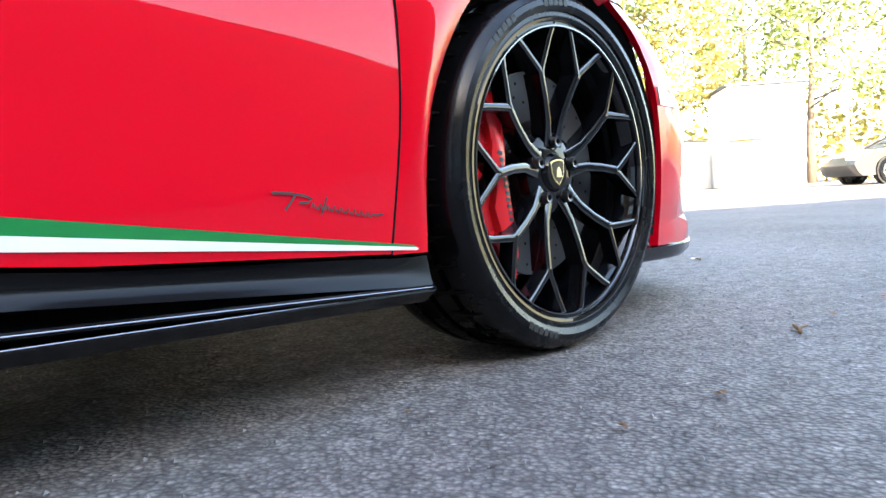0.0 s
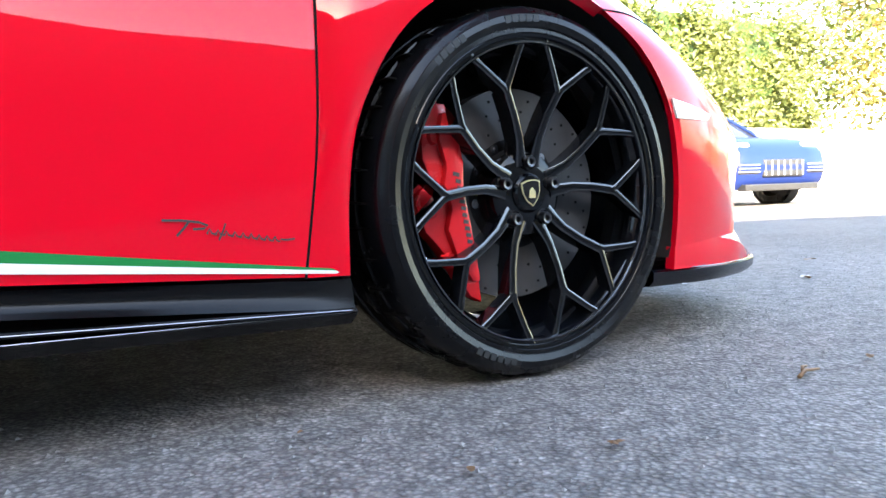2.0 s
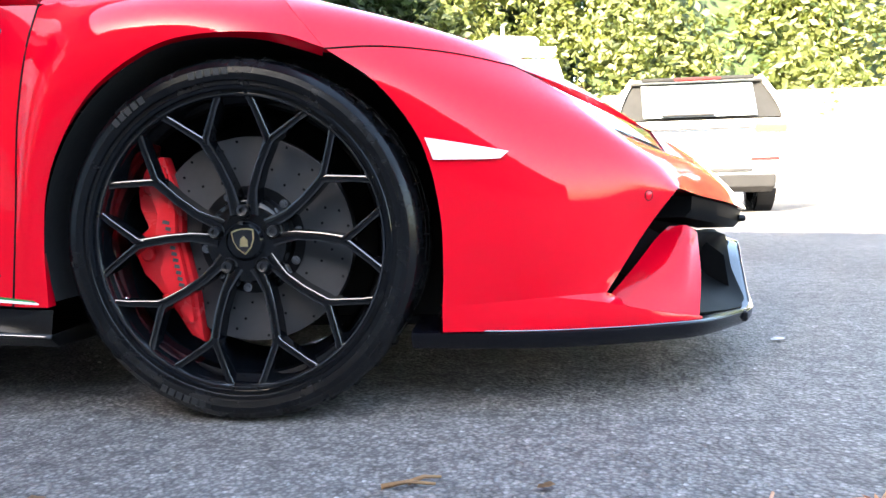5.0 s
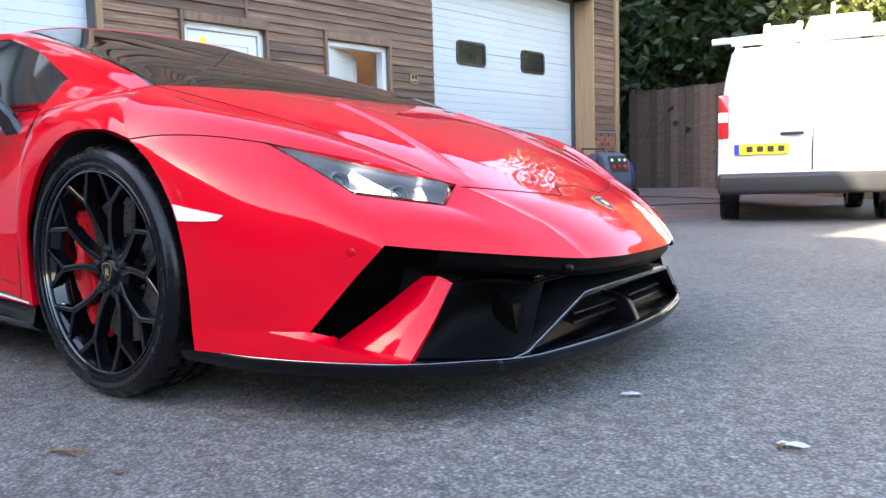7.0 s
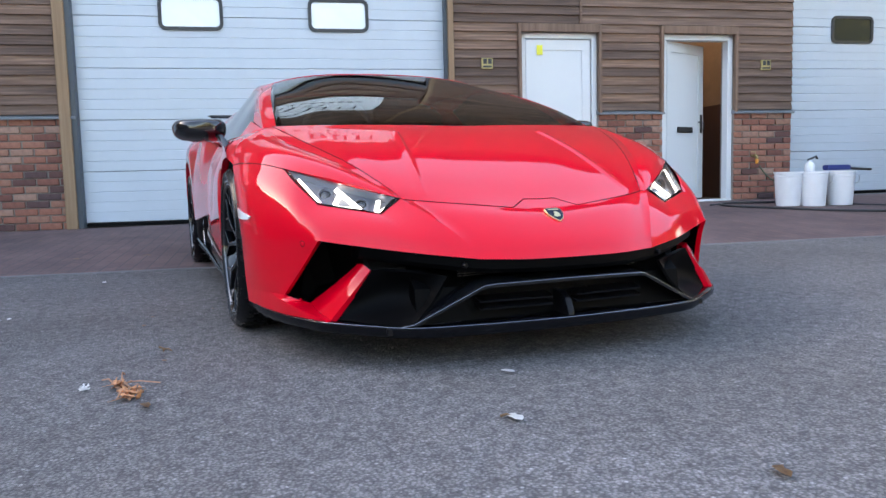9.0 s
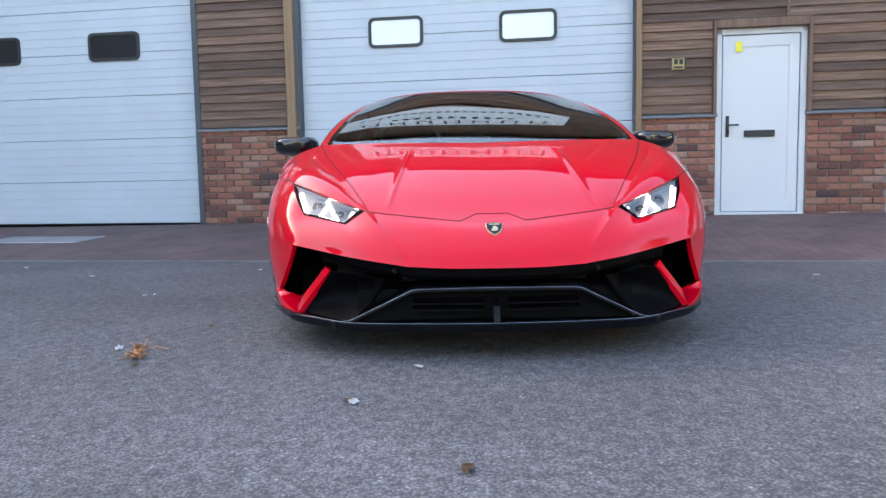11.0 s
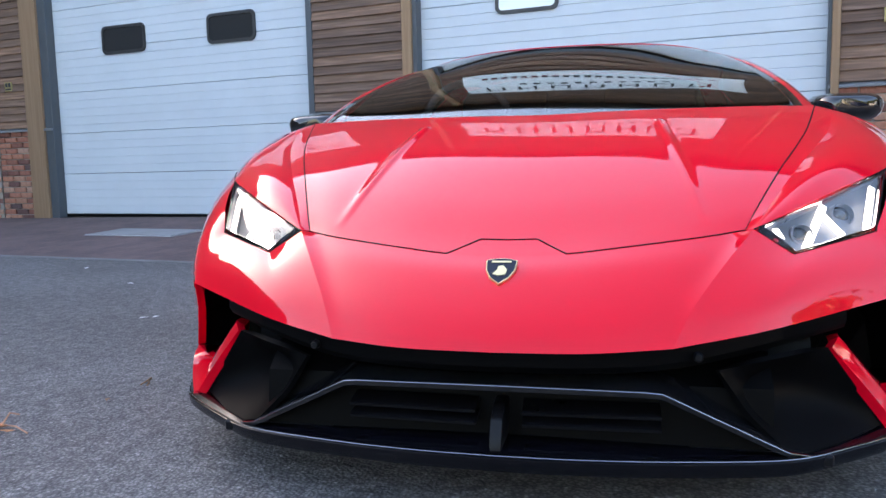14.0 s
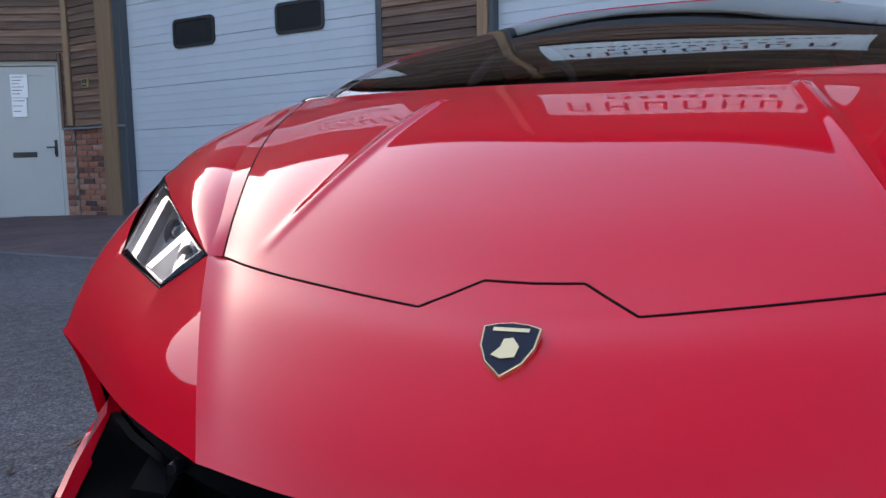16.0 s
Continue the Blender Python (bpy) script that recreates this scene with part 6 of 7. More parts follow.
for x, half, fr in ((0.0, 0.837, True), (-2.62, 0.835, False)):
    for s, turn in ((-1, right), (1, left)):
        w = wheel(Matrix.Translation((x, half * s, 0.326)) @ turn, fr)
        flip = Matrix.Identity(4) if s < 0 else Matrix.Rotation(math.pi, 4, "Y")
        cal = link("brake_caliper", caliper_data, w, Matrix.Translation((0, 0, 0.020)) if s < 0 else Matrix.Translation((0, 0, 0.020)) @ rz(180))
        cal["label"] = "glossy red brake caliper"
        if s < 0:
            valve = part("valve", tube([(-0.235, -0.108, 0.075), (-0.222, -0.100, 0.092)], 0.004, 8), CHROME, w, smooth=True)
            for k in range(11):
                part("caliper_mark", box(-0.0055 - 0.003 * (k == 0), 0.0045, -0.0032, 0.0032, 0, 0.001), INK, w, at=Matrix.Translation((-0.147 + 0.0022 * k, 0.036 - 0.0115 * k, 0.0751)) @ Matrix.Rotation(radians(-12), 4, "Z"))
            # raised lettering on the tyre wall, as plain bars
            for a0, n in ((-44, 5), (-13, 5), (195, 6)):
                for k in range(n):
                    part("tyre_bar", box(-0.0055, 0.0055, -0.006, 0.006, 0, 0.0008), TYREMARK, w, at=rz(a0 + 2.9 * k) @ Matrix.Translation((0, 0.297, 0.1247)))

# ---- the far side of the yard: wall, hedge, fence, trees, parked vehicles ----
def leaf_cloud(name, spots, size, material, parent=None, label="", seed=1, per=26, spread=0.28):
    """Many small bent leaves in clumps round the given spots, one mesh."""
    rng = random.Random(seed)
    verts, faces = [], []
    for c in spots:
        for _ in range(per):
            o = Vector((rng.gauss(0, spread), rng.gauss(0, spread), rng.gauss(0, spread * 0.8))) + Vector(c)
            q = Euler((rng.uniform(0, 6.3), rng.uniform(0, 6.3), rng.uniform(0, 6.3))).to_matrix()
            s = size * rng.uniform(0.6, 1.35)
            n = len(verts)
            for p in ((0, -0.5, 0), (0.26, 0, 0.07), (0, 0.55, 0), (-0.26, 0, 0.07)):
                verts.append(o + q @ (Vector(p) * s))
            faces += [(n, n + 1, n + 2), (n, n + 2, n + 3)]
    me = bpy.data.meshes.new(name)
    me.from_pydata([tuple(v) for v in verts], [], faces)
    me.materials.append(material)
    ob = new(name, me)
    if parent:
        ob.parent = parent
    if label:
        ob["label"] = label
    return ob


rng = random.Random(5)
tagged(part("garden_wall", box(2.2, 30, 11.8, 12.05, 0, 1.85, 0.01), WHITEWALL), "long sunlit white rendered yard wall", "wall", kind="structure")
tagged(part("wall_coping", box(2.18, 30.02, 11.76, 12.09, 1.85, 1.91, 0.01), CONCRETE), "pale concrete coping along the yard wall", "coping", kind="structure")
spots = []
for i in range(1500):
    x = rng.uniform(-1.0, 22.0)
    z = rng.uniform(1.7, 5.3)
    spots.append((x, 12.35 + 0.35 * math.sin(x * 1.7) + 0.25 * math.sin(x * 4.1 + z * 2.3) + rng.uniform(-0.05, 0.5) + 0.10 * (z - 1.7), z + 0.2 * math.sin(x * 0.9)))
hedge = tagged(leaf_cloud("hedge", spots, 0.17, LEAF, seed=3, per=30, spread=0.20), "tall sunlit green laurel hedge behind the yard wall", "hedge", kind="stuff")
# solid dark block behind the leaves; its colour supplies the hedge's shadowed gaps
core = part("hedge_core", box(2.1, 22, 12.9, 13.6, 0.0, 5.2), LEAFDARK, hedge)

# close-boarded fence beyond the workshop's end
fence = thing("fence", "tall dark brown close-boarded timber fence", "fence", pose(-4.2, 13.4, 0, 0, 0, -3), kind="structure")
slat = finish(box(-0.074, 0.074, -0.012, 0.012, 0.03, 2.25, 0.004), "fence_slat", FENCE)
for k in range(46):
    ob = new("fence_slat", slat)
    ob.parent = fence
    ob.matrix_basis = Matrix.Translation((0.15 * k, 0.02 * (k % 2) + rng.uniform(-0.004, 0.004), rng.uniform(-0.02, 0.02))) @ Matrix.Rotation(rng.uniform(-0.006, 0.006), 4, "Y")
for k in range(4):
    part("fence_post", box(2.2 * k - 0.05, 2.2 * k + 0.05, 0.03, 0.13, 0, 2.3, 0.006), FENCE, fence)
for z in (0.4, 1.15, 1.9):
    part("fence_rail", box(-0.1, 6.9, 0.03, 0.08, z - 0.04, z + 0.04), FENCE, fence)


def tree(name, label, x, y, h, crown, material, seed, leaf=0.24, clumps=150, per=26, spread=0.36, low=0.35):
    rng = random.Random(seed)
    t = thing(name, label, "tree", pose(x, y, 0))
    trunk = tube([(0, 0, -0.1), (0.05, 0.02, h * 0.25), (rng.uniform(-0.2, 0.2), rng.uniform(-0.2, 0.2), h * 0.55), (rng.uniform(-0.3, 0.3), 0, h * 0.85)], 0.06 + h * 0.018, 10, taper=0.03)
    tips = []
    for k in range(9):
        a, z = rng.uniform(0, 6.28), h * rng.uniform(0.3, 0.75)
        r = crown * rng.uniform(0.5, 0.9)
        tip = Vector((r * math.cos(a), r * math.sin(a), z + h * rng.uniform(0.08, 0.22)))
        tube([(0.03, 0.02, z), tip * 0.5 + Vector((0, 0, z * 0.5)), tip], 0.05, 6, bm=trunk, taper=0.012)
        tips.append(tip)
    part("trunk", trunk, BARK, t, smooth=True)
    spots = []
    while len(spots) < clumps:
        a, z = rng.uniform(0, 6.28), rng.uniform(low, 1.0)
        rr = crown * math.sqrt(rng.uniform(0.15, 1)) * (1 - abs((z - low) / (1 - low) - 0.42) ** 2.2 * 1.5)
        lump = 1 + 0.28 * math.sin(3 * a + seed) + 0.18 * math.sin(7 * a + z * 9)
        if rr > 0:
            spots.append((rr * lump * math.cos(a), rr * lump * math.sin(a), h * z))
    leaf_cloud("crown", spots, leaf, material, t, seed=seed, per=per, spread=spread)
    return t


for k, (x, y, h, c) in enumerate(((-6.5, 16.5, 7.5, 3.0), (-2.6, 16.2, 8.0, 3.0), (0.6, 16.8, 7.0, 2.6), (-9.5, 18.5, 9.0, 3.5))):
    tree("evergreen_tree", "dense dark evergreen tree behind the fence", x, y, h, c, LEAFDARK, 20 + k, clumps=260, per=34, low=0.16)
spots = [(rng.uniform(-11, 2.2), rng.uniform(14.2, 16.0), rng.uniform(0.6, 7.2)) for _ in range(900)]
screenhedge = tagged(leaf_cloud("evergreen_hedge", spots, 0.26, LEAFDARK, seed=12, per=30, spread=0.34), "dense dark evergreen screen behind the fence", "hedge", kind="stuff")
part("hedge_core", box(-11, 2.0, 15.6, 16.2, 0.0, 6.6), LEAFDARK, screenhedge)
for k, (x, y, h, c, m) in enumerate(((27, 12.5, 8, 3.2, LEAFDRY), (31, 8.5, 9, 3.6, LEAF), (34, 3.5, 8.5, 3.4, LEAFDRY), (38, -1.0, 9.5, 3.8, LEAF), (24.5, 14.5, 9, 3.5, LEAF), (36, 13, 11, 4, LEAF))):
    tree("garden_tree", "sunlit yellow-green tree beyond the yard", x, y, h, c, m, 40 + k, clumps=150, per=28)
spots = [(rng.uniform(30, 62), rng.uniform(-12, 26), rng.uniform(0.2, 3.0)) for _ in range(420)]
tagged(leaf_cloud("shrubbery", spots, 0.4, LEAFDRY, seed=9, per=22, spread=0.6), "sunlit scrub and shrubs at the yard's far edge", "shrubs", kind="stuff")
# low wall, gate pier, lamp post and a white board at the far end
tagged(part("far_wall", box(22.5, 34, 10.3, 10.5, 0, 1.3, 0.02), WHITEWALL), "low sunlit white boundary wall", "wall", kind="structure")
pier = thing("gate_pier", "square yellowish stone gate pier", "pier", pose(21.0, 7.1, 0))
part("shaft", box(-0.35, 0.35, -0.35, 0.35, 0, 1.4, 0.02), mat_worn("yellow_stone", (0.50, 0.42, 0.18), 0.9, relief=0.4, spread=0.3), pier)
part("cap", box(-0.42, 0.42, -0.42, 0.42, 1.4, 1.5, 0.02), CONCRETE, pier)
shed = thing("white_shed", "plain white rendered shed with a flat roof", "shed", pose(25.5, 8.6, 0, 0, 0, 35))
part("body", box(-1.6, 1.6, -1.2, 1.2, 0, 3.3, 0.02), WHITEWALL, shed)
part("roof", box(-1.7, 1.7, -1.3, 1.3, 3.3, 3.4, 0.02), DARKTRIM, shed)
post = thing("street_lamp", "slender pale street lamp post", "street lamp", pose(27.5, 6.2, 0))
part("pole", lathe([(0.07, 0), (0.07, 0.8), (0.045, 0.85), (0.04, 3.2)], 14), STEEL, post, smooth=40)
part("lantern", lathe([(0.0, 3.55), (0.16, 3.45), (0.18, 3.3), (0.10, 3.15), (0.0, 3.12)], 14), FROST, post, smooth=40)

# ---- vehicles ----
def body_paint(name, c):
    return mat(name, c, 0.3, Coat_Weight=0.8, Coat_Roughness=0.03)


ALLOY = mat_worn("alloy", (0.6, 0.6, 0.62), 0.3, 0.9)
TAIL = mat("red_lamp", (0.55, 0.02, 0.02), 0.15, Coat_Weight=1.0)
AMBER = mat("amber_lamp", (0.75, 0.30, 0.05), 0.15, Coat_Weight=1.0)
PLATEY = mat("plate_yellow", (0.85, 0.62, 0.03), 0.4)


def vehicle(name, label, category, m, paint, L, W, H, lower, roofline, wheel_x, wheel_r, belt_z):
    """x ahead from the middle, lower: side outline of the body; roofline: outline of the cabin over it."""
    v = thing(name, label, category, m, group="parked vehicles")

    def shell(outline, inset_top, z0, z1, bulge):
        bm = bmesh.new()
        secs = []
        for f in (-1, -0.93, -0.6, 0, 0.6, 0.93, 1):
            row = []
            for x, z in outline:
                k = min(max((z - z0) / (z1 - z0), 0), 1)
                half = W / 2 - inset_top * k ** 1.5 - bulge * max(0, abs(x) / (L / 2) - 0.72) ** 1.6
                shrink = 0.04 if abs(f) == 1 else 0.0
                row.append(bm.verts.new((x * (1 - shrink * 0.35), half * f, z - shrink * 0.4 * (1 if z > (z0 + z1) / 2 else -0.3))))
            secs.append(row)
        n = len(outline)
        for a, b in zip(secs, secs[1:]):
            for i in range(n):
                bm.faces.new((a[i], a[(i + 1) % n], b[(i + 1) % n], b[i]))
        bm.faces.new(secs[0])
        bm.faces.new(secs[-1])
        bmesh.ops.recalc_face_normals(bm, faces=bm.faces[:])
        return bm
    part("body", shell(lower, 0.03, 0.3, belt_z, 0.5), paint, v, smooth=35)
    part("glasshouse", shell(roofline, 0.24, belt_z, H, 0.2), WINDOW, v, smooth=35)
    top = [(x, z) for x, z in roofline if z > H - 0.10]
    xs = [p[0] for p in top]
    part("roof", shell([(max(xs) + 0.12, H - 0.075), (max(xs) - 0.05, H - 0.012), (max(xs) - 0.45, H + 0.012), (min(xs) + 0.3, H + 0.012), (min(xs) - 0.14, H - 0.06), (min(xs) - 0.05, H - 0.09), (max(xs), H - 0.09)], 0.225, belt_z, H, 0.2), paint, v, smooth=35)

    def edge(x, z):
        k = min(max((z - belt_z) / (H - belt_z), 0), 1)
        return W / 2 - 0.235 * k ** 1.5 - 0.2 * max(0, abs(x) / (L / 2) - 0.72) ** 1.6 - 0.012
    # pillars along the cabin's sides
    foot = [(x, z) for x, z in roofline if z < belt_z + 0.03]
    fx = sorted(p[0] for p in foot)
    for s in (1, -1):
        for a, b in (((fx[-1], belt_z), (max(xs), H - 0.03)), (((fx[0] + fx[-1]) / 2, belt_z), ((max(xs) + min(xs)) / 2 - 0.02, H - 0.02)), ((fx[0], belt_z), (min(xs), H - 0.03))):
            line = [(a[0] + (b[0] - a[0]) * k / 5, a[1] + (b[1] - a[1]) * k / 5) for k in range(6)]
            part("pillar", tube([(x, s * edge(x, z), z) for x, z in line], 0.032, 6), paint, v, smooth=True)
        part("door_line", box(wheel_x[1] + 0.55, wheel_x[0] - 0.55, s * (W / 2 + 0.001) - 0.004, s * (W / 2 + 0.001) + 0.004, 0.26, 0.34, 0.002), BLACKPL, v)
        mr = part("door_mirror", box(fx[-1] - 0.45, fx[-1] - 0.30, s * (W / 2 + 0.10) - 0.10, s * (W / 2 + 0.10) + 0.10, belt_z, belt_z + 0.14, 0.03, 2), paint, v, smooth=40)
        for x in ((wheel_x[0] + wheel_x[1]) / 2 + 0.05, (wheel_x[0] + wheel_x[1]) / 2 - 0.85):
            part("door_handle", box(x - 0.1, x + 0.1, s * W / 2 - 0.02, s * W / 2 + 0.02, belt_z - 0.16, belt_z - 0.13, 0.008), paint, v)
    for x in wheel_x:
        for s in (1, -1):
            turn = Matrix.Translation((x, s * (W / 2 - 0.10), wheel_r)) @ (right if s < 0 else left)
            well = part("arch", lathe([(0, 0.095), (wheel_r + 0.045, 0.095), (wheel_r + 0.045, -0.1)], 32), LINER, v, at=turn)
            wh = part("wheel", lathe([(wheel_r * 0.68, 0.11), (wheel_r * 0.70, 0.125), (wheel_r * 0.93, 0.125), (wheel_r, 0.10), (wheel_r, -0.10), (wheel_r * 0.7, -0.11)], 40), TYRE, v, smooth=40, at=turn)
            part("rim", lathe([(wheel_r * 0.70, 0.118), (wheel_r * 0.66, 0.122), (wheel_r * 0.62, 0.06), (0, 0.055)], 32), DARKTRIM, wh, smooth=40)
            for k in range(10):
                part("rim_spoke", box(-0.018, 0.018, 0.03, wheel_r * 0.66, 0.075, 0.118, 0.006), ALLOY, wh, at=rz(36 * k))
            part("rim_hub", lathe([(0, 0.122), (0.05, 0.12), (0.07, 0.10), (0.07, 0.06)], 16), ALLOY, wh, smooth=40)
    return v


SUVLOW = [(2.28, 0.34), (2.36, 0.55), (2.30, 0.80), (2.12, 0.96), (1.55, 1.05), (0.95, 1.11), (-1.9, 1.12), (-2.28, 1.06), (-2.36, 0.80), (-2.36, 0.42), (-2.25, 0.28), (2.15, 0.24)]
SUVTOP = [(1.05, 1.06), (0.60, 1.37), (0.24, 1.55), (-0.15, 1.615), (-0.6, 1.61), (-1.1, 1.555), (-1.55, 1.43), (-1.95, 1.25), (-2.2, 1.10)]
blue = vehicle("blue_car", "metallic blue sport utility car parked in sunshine", "car", pose(9.73, 7.25, 0, 0, 0, -97), mat("blue_paint", (0.006, 0.016, 0.085), 0.4, Coat_Weight=0.35, Coat_Roughness=0.05, Specular_IOR_Level=0.2), 4.72, 1.92, 1.63, SUVLOW, SUVTOP, (1.42, -1.42), 0.39, 1.08)
for s in (1, -1):
    part("headlamp", box(1.85, 2.22, s * 0.70 - 0.16, s * 0.70 + 0.16, 0.80, 0.93, 0.05, 3), FROST, blue, smooth=40)
    part("bumper_vent", box(2.20, 2.34, s * 0.68 - 0.2, s * 0.68 + 0.2, 0.46, 0.64, 0.03, 2), BLACKPL, blue)
    for k in range(3):
        part("vent_slat", box(2.30, 2.36, s * 0.68 - 0.2, s * 0.68 + 0.2, 0.49 + 0.05 * k, 0.51 + 0.05 * k, 0.004), ALLOY, blue)
part("grille", box(2.24, 2.35, -0.42, 0.42, 0.42, 0.68, 0.03, 2), BLACKPL, blue)
for k in range(7):
    part("grille_bar", box(2.33, 2.365, -0.38 + 0.127 * k - 0.012, -0.38 + 0.127 * k + 0.012, 0.44, 0.66, 0.004), ALLOY, blue)
part("skid_plate", box(2.15, 2.33, -0.75, 0.75, 0.22, 0.32, 0.02, 2), BLACKPL, blue)

# sky reflection put into the rear glass as a pale base colour
SKYGLASS = mat("sky_glass", (0.22, 0.26, 0.28), 0.05, Specular_IOR_Level=0.9)
white = vehicle("white_car", "white sport utility car parked tail-out in sunshine", "car", pose(2.80, 8.95, 0, 0, 0, 86), body_paint("white_paint", (0.75, 0.75, 0.73)), 4.72, 1.90, 1.60, SUVLOW, [(1.25, 1.06), (0.35, 1.52), (0.05, 1.58), (-1.55, 1.57), (-1.95, 1.53), (-2.26, 1.08)], (1.42, -1.42), 0.36, 1.08)
part("rear_glass", prism([(-1.99, 1.48), (-2.27, 1.10), (-2.30, 1.10), (-2.02, 1.50)], -0.62, 0.62, axis=1, bevel=0.004), SKYGLASS, white)
for ch in white.children:
    if ch.name.startswith("glasshouse"):
        ch.data.materials[0] = white.children[0].data.materials[0]
part("spoiler", box(-2.12, -1.75, -0.62, 0.62, 1.53, 1.57, 0.01), white.children[0].data.materials[0], white)
part("high_brake_lamp", box(-2.13, -2.11, -0.25, 0.25, 1.535, 1.555), TAIL, white)
part("wiper", box(-2.33, -2.29, -0.15, 0.42, 1.115, 1.135, 0.004), BLACKPL, white)
for s in (1, -1):
    part("tail_lamp", box(-2.36, -2.10, s * 0.74 - 0.19, s * 0.74 + 0.17, 0.90, 1.02, 0.03, 2), AMBER, white, smooth=40)
    part("rear_reflector", box(-2.385, -2.34, s * 0.68 - 0.15, s * 0.68 + 0.15, 0.60, 0.63, 0.004), TAIL, white)
part("tail_strip", box(-2.372, -2.33, -0.56, 0.56, 0.955, 0.972, 0.003), BLACKPL, white)
part("rear_bumper", prism([(-2.20, 0.24), (-2.36, 0.30), (-2.385, 0.44), (-2.30, 0.46), (-2.1, 0.26)], -0.80, 0.80, axis=1, bevel=0.01), BLACKPL, white)
part("bumper_slot", box(-2.39, -2.36, -0.55, 0.55, 0.475, 0.515, 0.003), BLACKPL, white)

SALOON = [(2.2, 0.30), (2.30, 0.50), (2.22, 0.68), (1.9, 0.80), (0.95, 0.93), (-1.7, 0.98), (-2.2, 0.95), (-2.3, 0.6), (-2.2, 0.28), (2.1, 0.22)]
dark = vehicle("dark_car", "dark grey estate car parked far across the yard", "car", pose(21.4, 2.75, 0, 0, 0, 135), body_paint("dark_paint", (0.05, 0.046, 0.042)), 4.6, 1.82, 1.45, SALOON, [(1.0, 0.92), (0.25, 1.38), (0.0, 1.43), (-1.4, 1.42), (-2.05, 0.97)], (1.38, -1.38), 0.33, 0.94)
for s in (1, -1):
    part("headlamp", box(2.0, 2.27, s * 0.62 - 0.2, s * 0.62 + 0.2, 0.60, 0.72, 0.04, 2), FROST, dark, smooth=40)

# white van with a roof rack
van = thing("white_van", "white panel van with a loaded roof rack", "van", pose(-0.10, 8.50, 0, 0, 0, 104), group="parked vehicles")
VANW = 1.80
WPAINT = body_paint("van_paint", (0.78, 0.78, 0.76))
bm = bmesh.new()
secs = []
outline = [(2.05, 0.36), (2.10, 0.62), (2.0, 0.88), (1.25, 1.08), (0.55, 1.72), (0.2, 1.84), (-1.55, 1.88), (-1.86, 1.83), (-1.98, 1.55), (-2.05, 1.0), (-2.08, 0.50), (-2.05, 0.36)]
for f in (-1, -0.95, -0.7, 0, 0.7, 0.95, 1):
    row = []
    for x, z in outline:
        half = VANW / 2 - 0.14 * max(0, (z - 0.9) / 1.0) ** 1.6
        e = 0.05 if abs(f) == 1 else 0.0
        row.append(bm.verts.new((x * (1 - 0.5 * e), half * f, z - (e * 0.9 if z > 1.4 else 0))))
    secs.append(row)
for a, b in zip(secs, secs[1:]):
    for i in range(len(outline)):
        j = (i + 1) % len(outline)
        bm.faces.new((a[i], a[j], b[j], b[i]))
bm.faces.new(secs[0])
bm.faces.new(secs[-1])
bmesh.ops.recalc_face_normals(bm, faces=bm.faces[:])
part("body", bm, WPAINT, van, smooth=30)
part("rear_bumper", box(-2.16, -1.90, -0.90, 0.90, 0.30, 0.52, 0.05, 3), BLACKPL, van, smooth=40)
for s in (1, -1):
    lamp = part("tail_lamp", box(-2.085, -1.93, s * 0.845 - 0.055, s * 0.845 + 0.055, 0.88, 1.34, 0.03, 2), TAIL, van, "red and clear tail lamp", smooth=40)
    part("clear_lens", box(-2.092, -1.95, s * 0.848 - 0.05, s * 0.848 + 0.05, 1.05, 1.16, 0.02, 2), FROST, lamp)
    part("side_strip", box(-1.3, 1.0, s * 0.905 - 0.012, s * 0.905 + 0.012, 0.48, 0.60, 0.006), BLACKPL, van)
    for x in (1.35, -1.35):
        turn = Matrix.Translation((x, s * 0.78, 0.31)) @ (right if s < 0 else left)
        wh = part("wheel", lathe([(0.20, 0.10), (0.21, 0.11), (0.29, 0.11), (0.31, 0.09), (0.31, -0.09), (0.2, -0.1)], 36), TYRE, van, smooth=40, at=turn)
        part("hub_cap", lathe([(0, 0.10), (0.10, 0.105), (0.20, 0.09), (0.205, 0.06)], 28), STEEL, wh, smooth=40)
part("door_seam", box(-2.084, -2.06, -0.006, 0.006, 0.54, 1.70), BLACKPL, van)
plate = part("number_plate", box(-2.095, -2.07, 0.22, 0.74, 0.71, 0.82, 0.004), PLATEY, van, "yellow number plate with dark bars")
part("plate_band", box(-2.098, -2.09, 0.69, 0.74, 0.712, 0.818), mat("plate_blue", (0.02, 0.05, 0.4), 0.4), plate)
for k in range(4):
    part("plate_bar", box(-2.098, -2.09, 0.26 + 0.1 * k, 0.32 + 0.1 * k, 0.735, 0.795), INK, plate)
part("door_handle", box(-2.10, -2.07, 0.08, 0.30, 0.90, 0.93, 0.008), BLACKPL, van)
part("rear_latch", box(-2.10, -2.05, -0.12, -0.09, 1.02, 1.16, 0.006), STEEL, van)
rack = part("roof_rack", box(-1.65, 0.15, -0.70, -0.66, 1.93, 1.97, 0.005), STEEL, van, "white roof rack with tubes")
part("rack_side", box(-1.65, 0.15, 0.66, 0.70, 1.93, 1.97, 0.005), STEEL, rack)
for x in (-1.6, -0.8, 0.05):
    part("rack_bar", box(x - 0.025, x + 0.025, -0.78, 0.78, 1.90, 1.94, 0.004), WPAINT, rack)
    part("rack_leg", box(x - 0.02, x + 0.02, 0.70, 0.74, 1.78, 1.92), WPAINT, rack)
    part("rack_leg", box(x - 0.02, x + 0.02, -0.74, -0.70, 1.78, 1.92), WPAINT, rack)
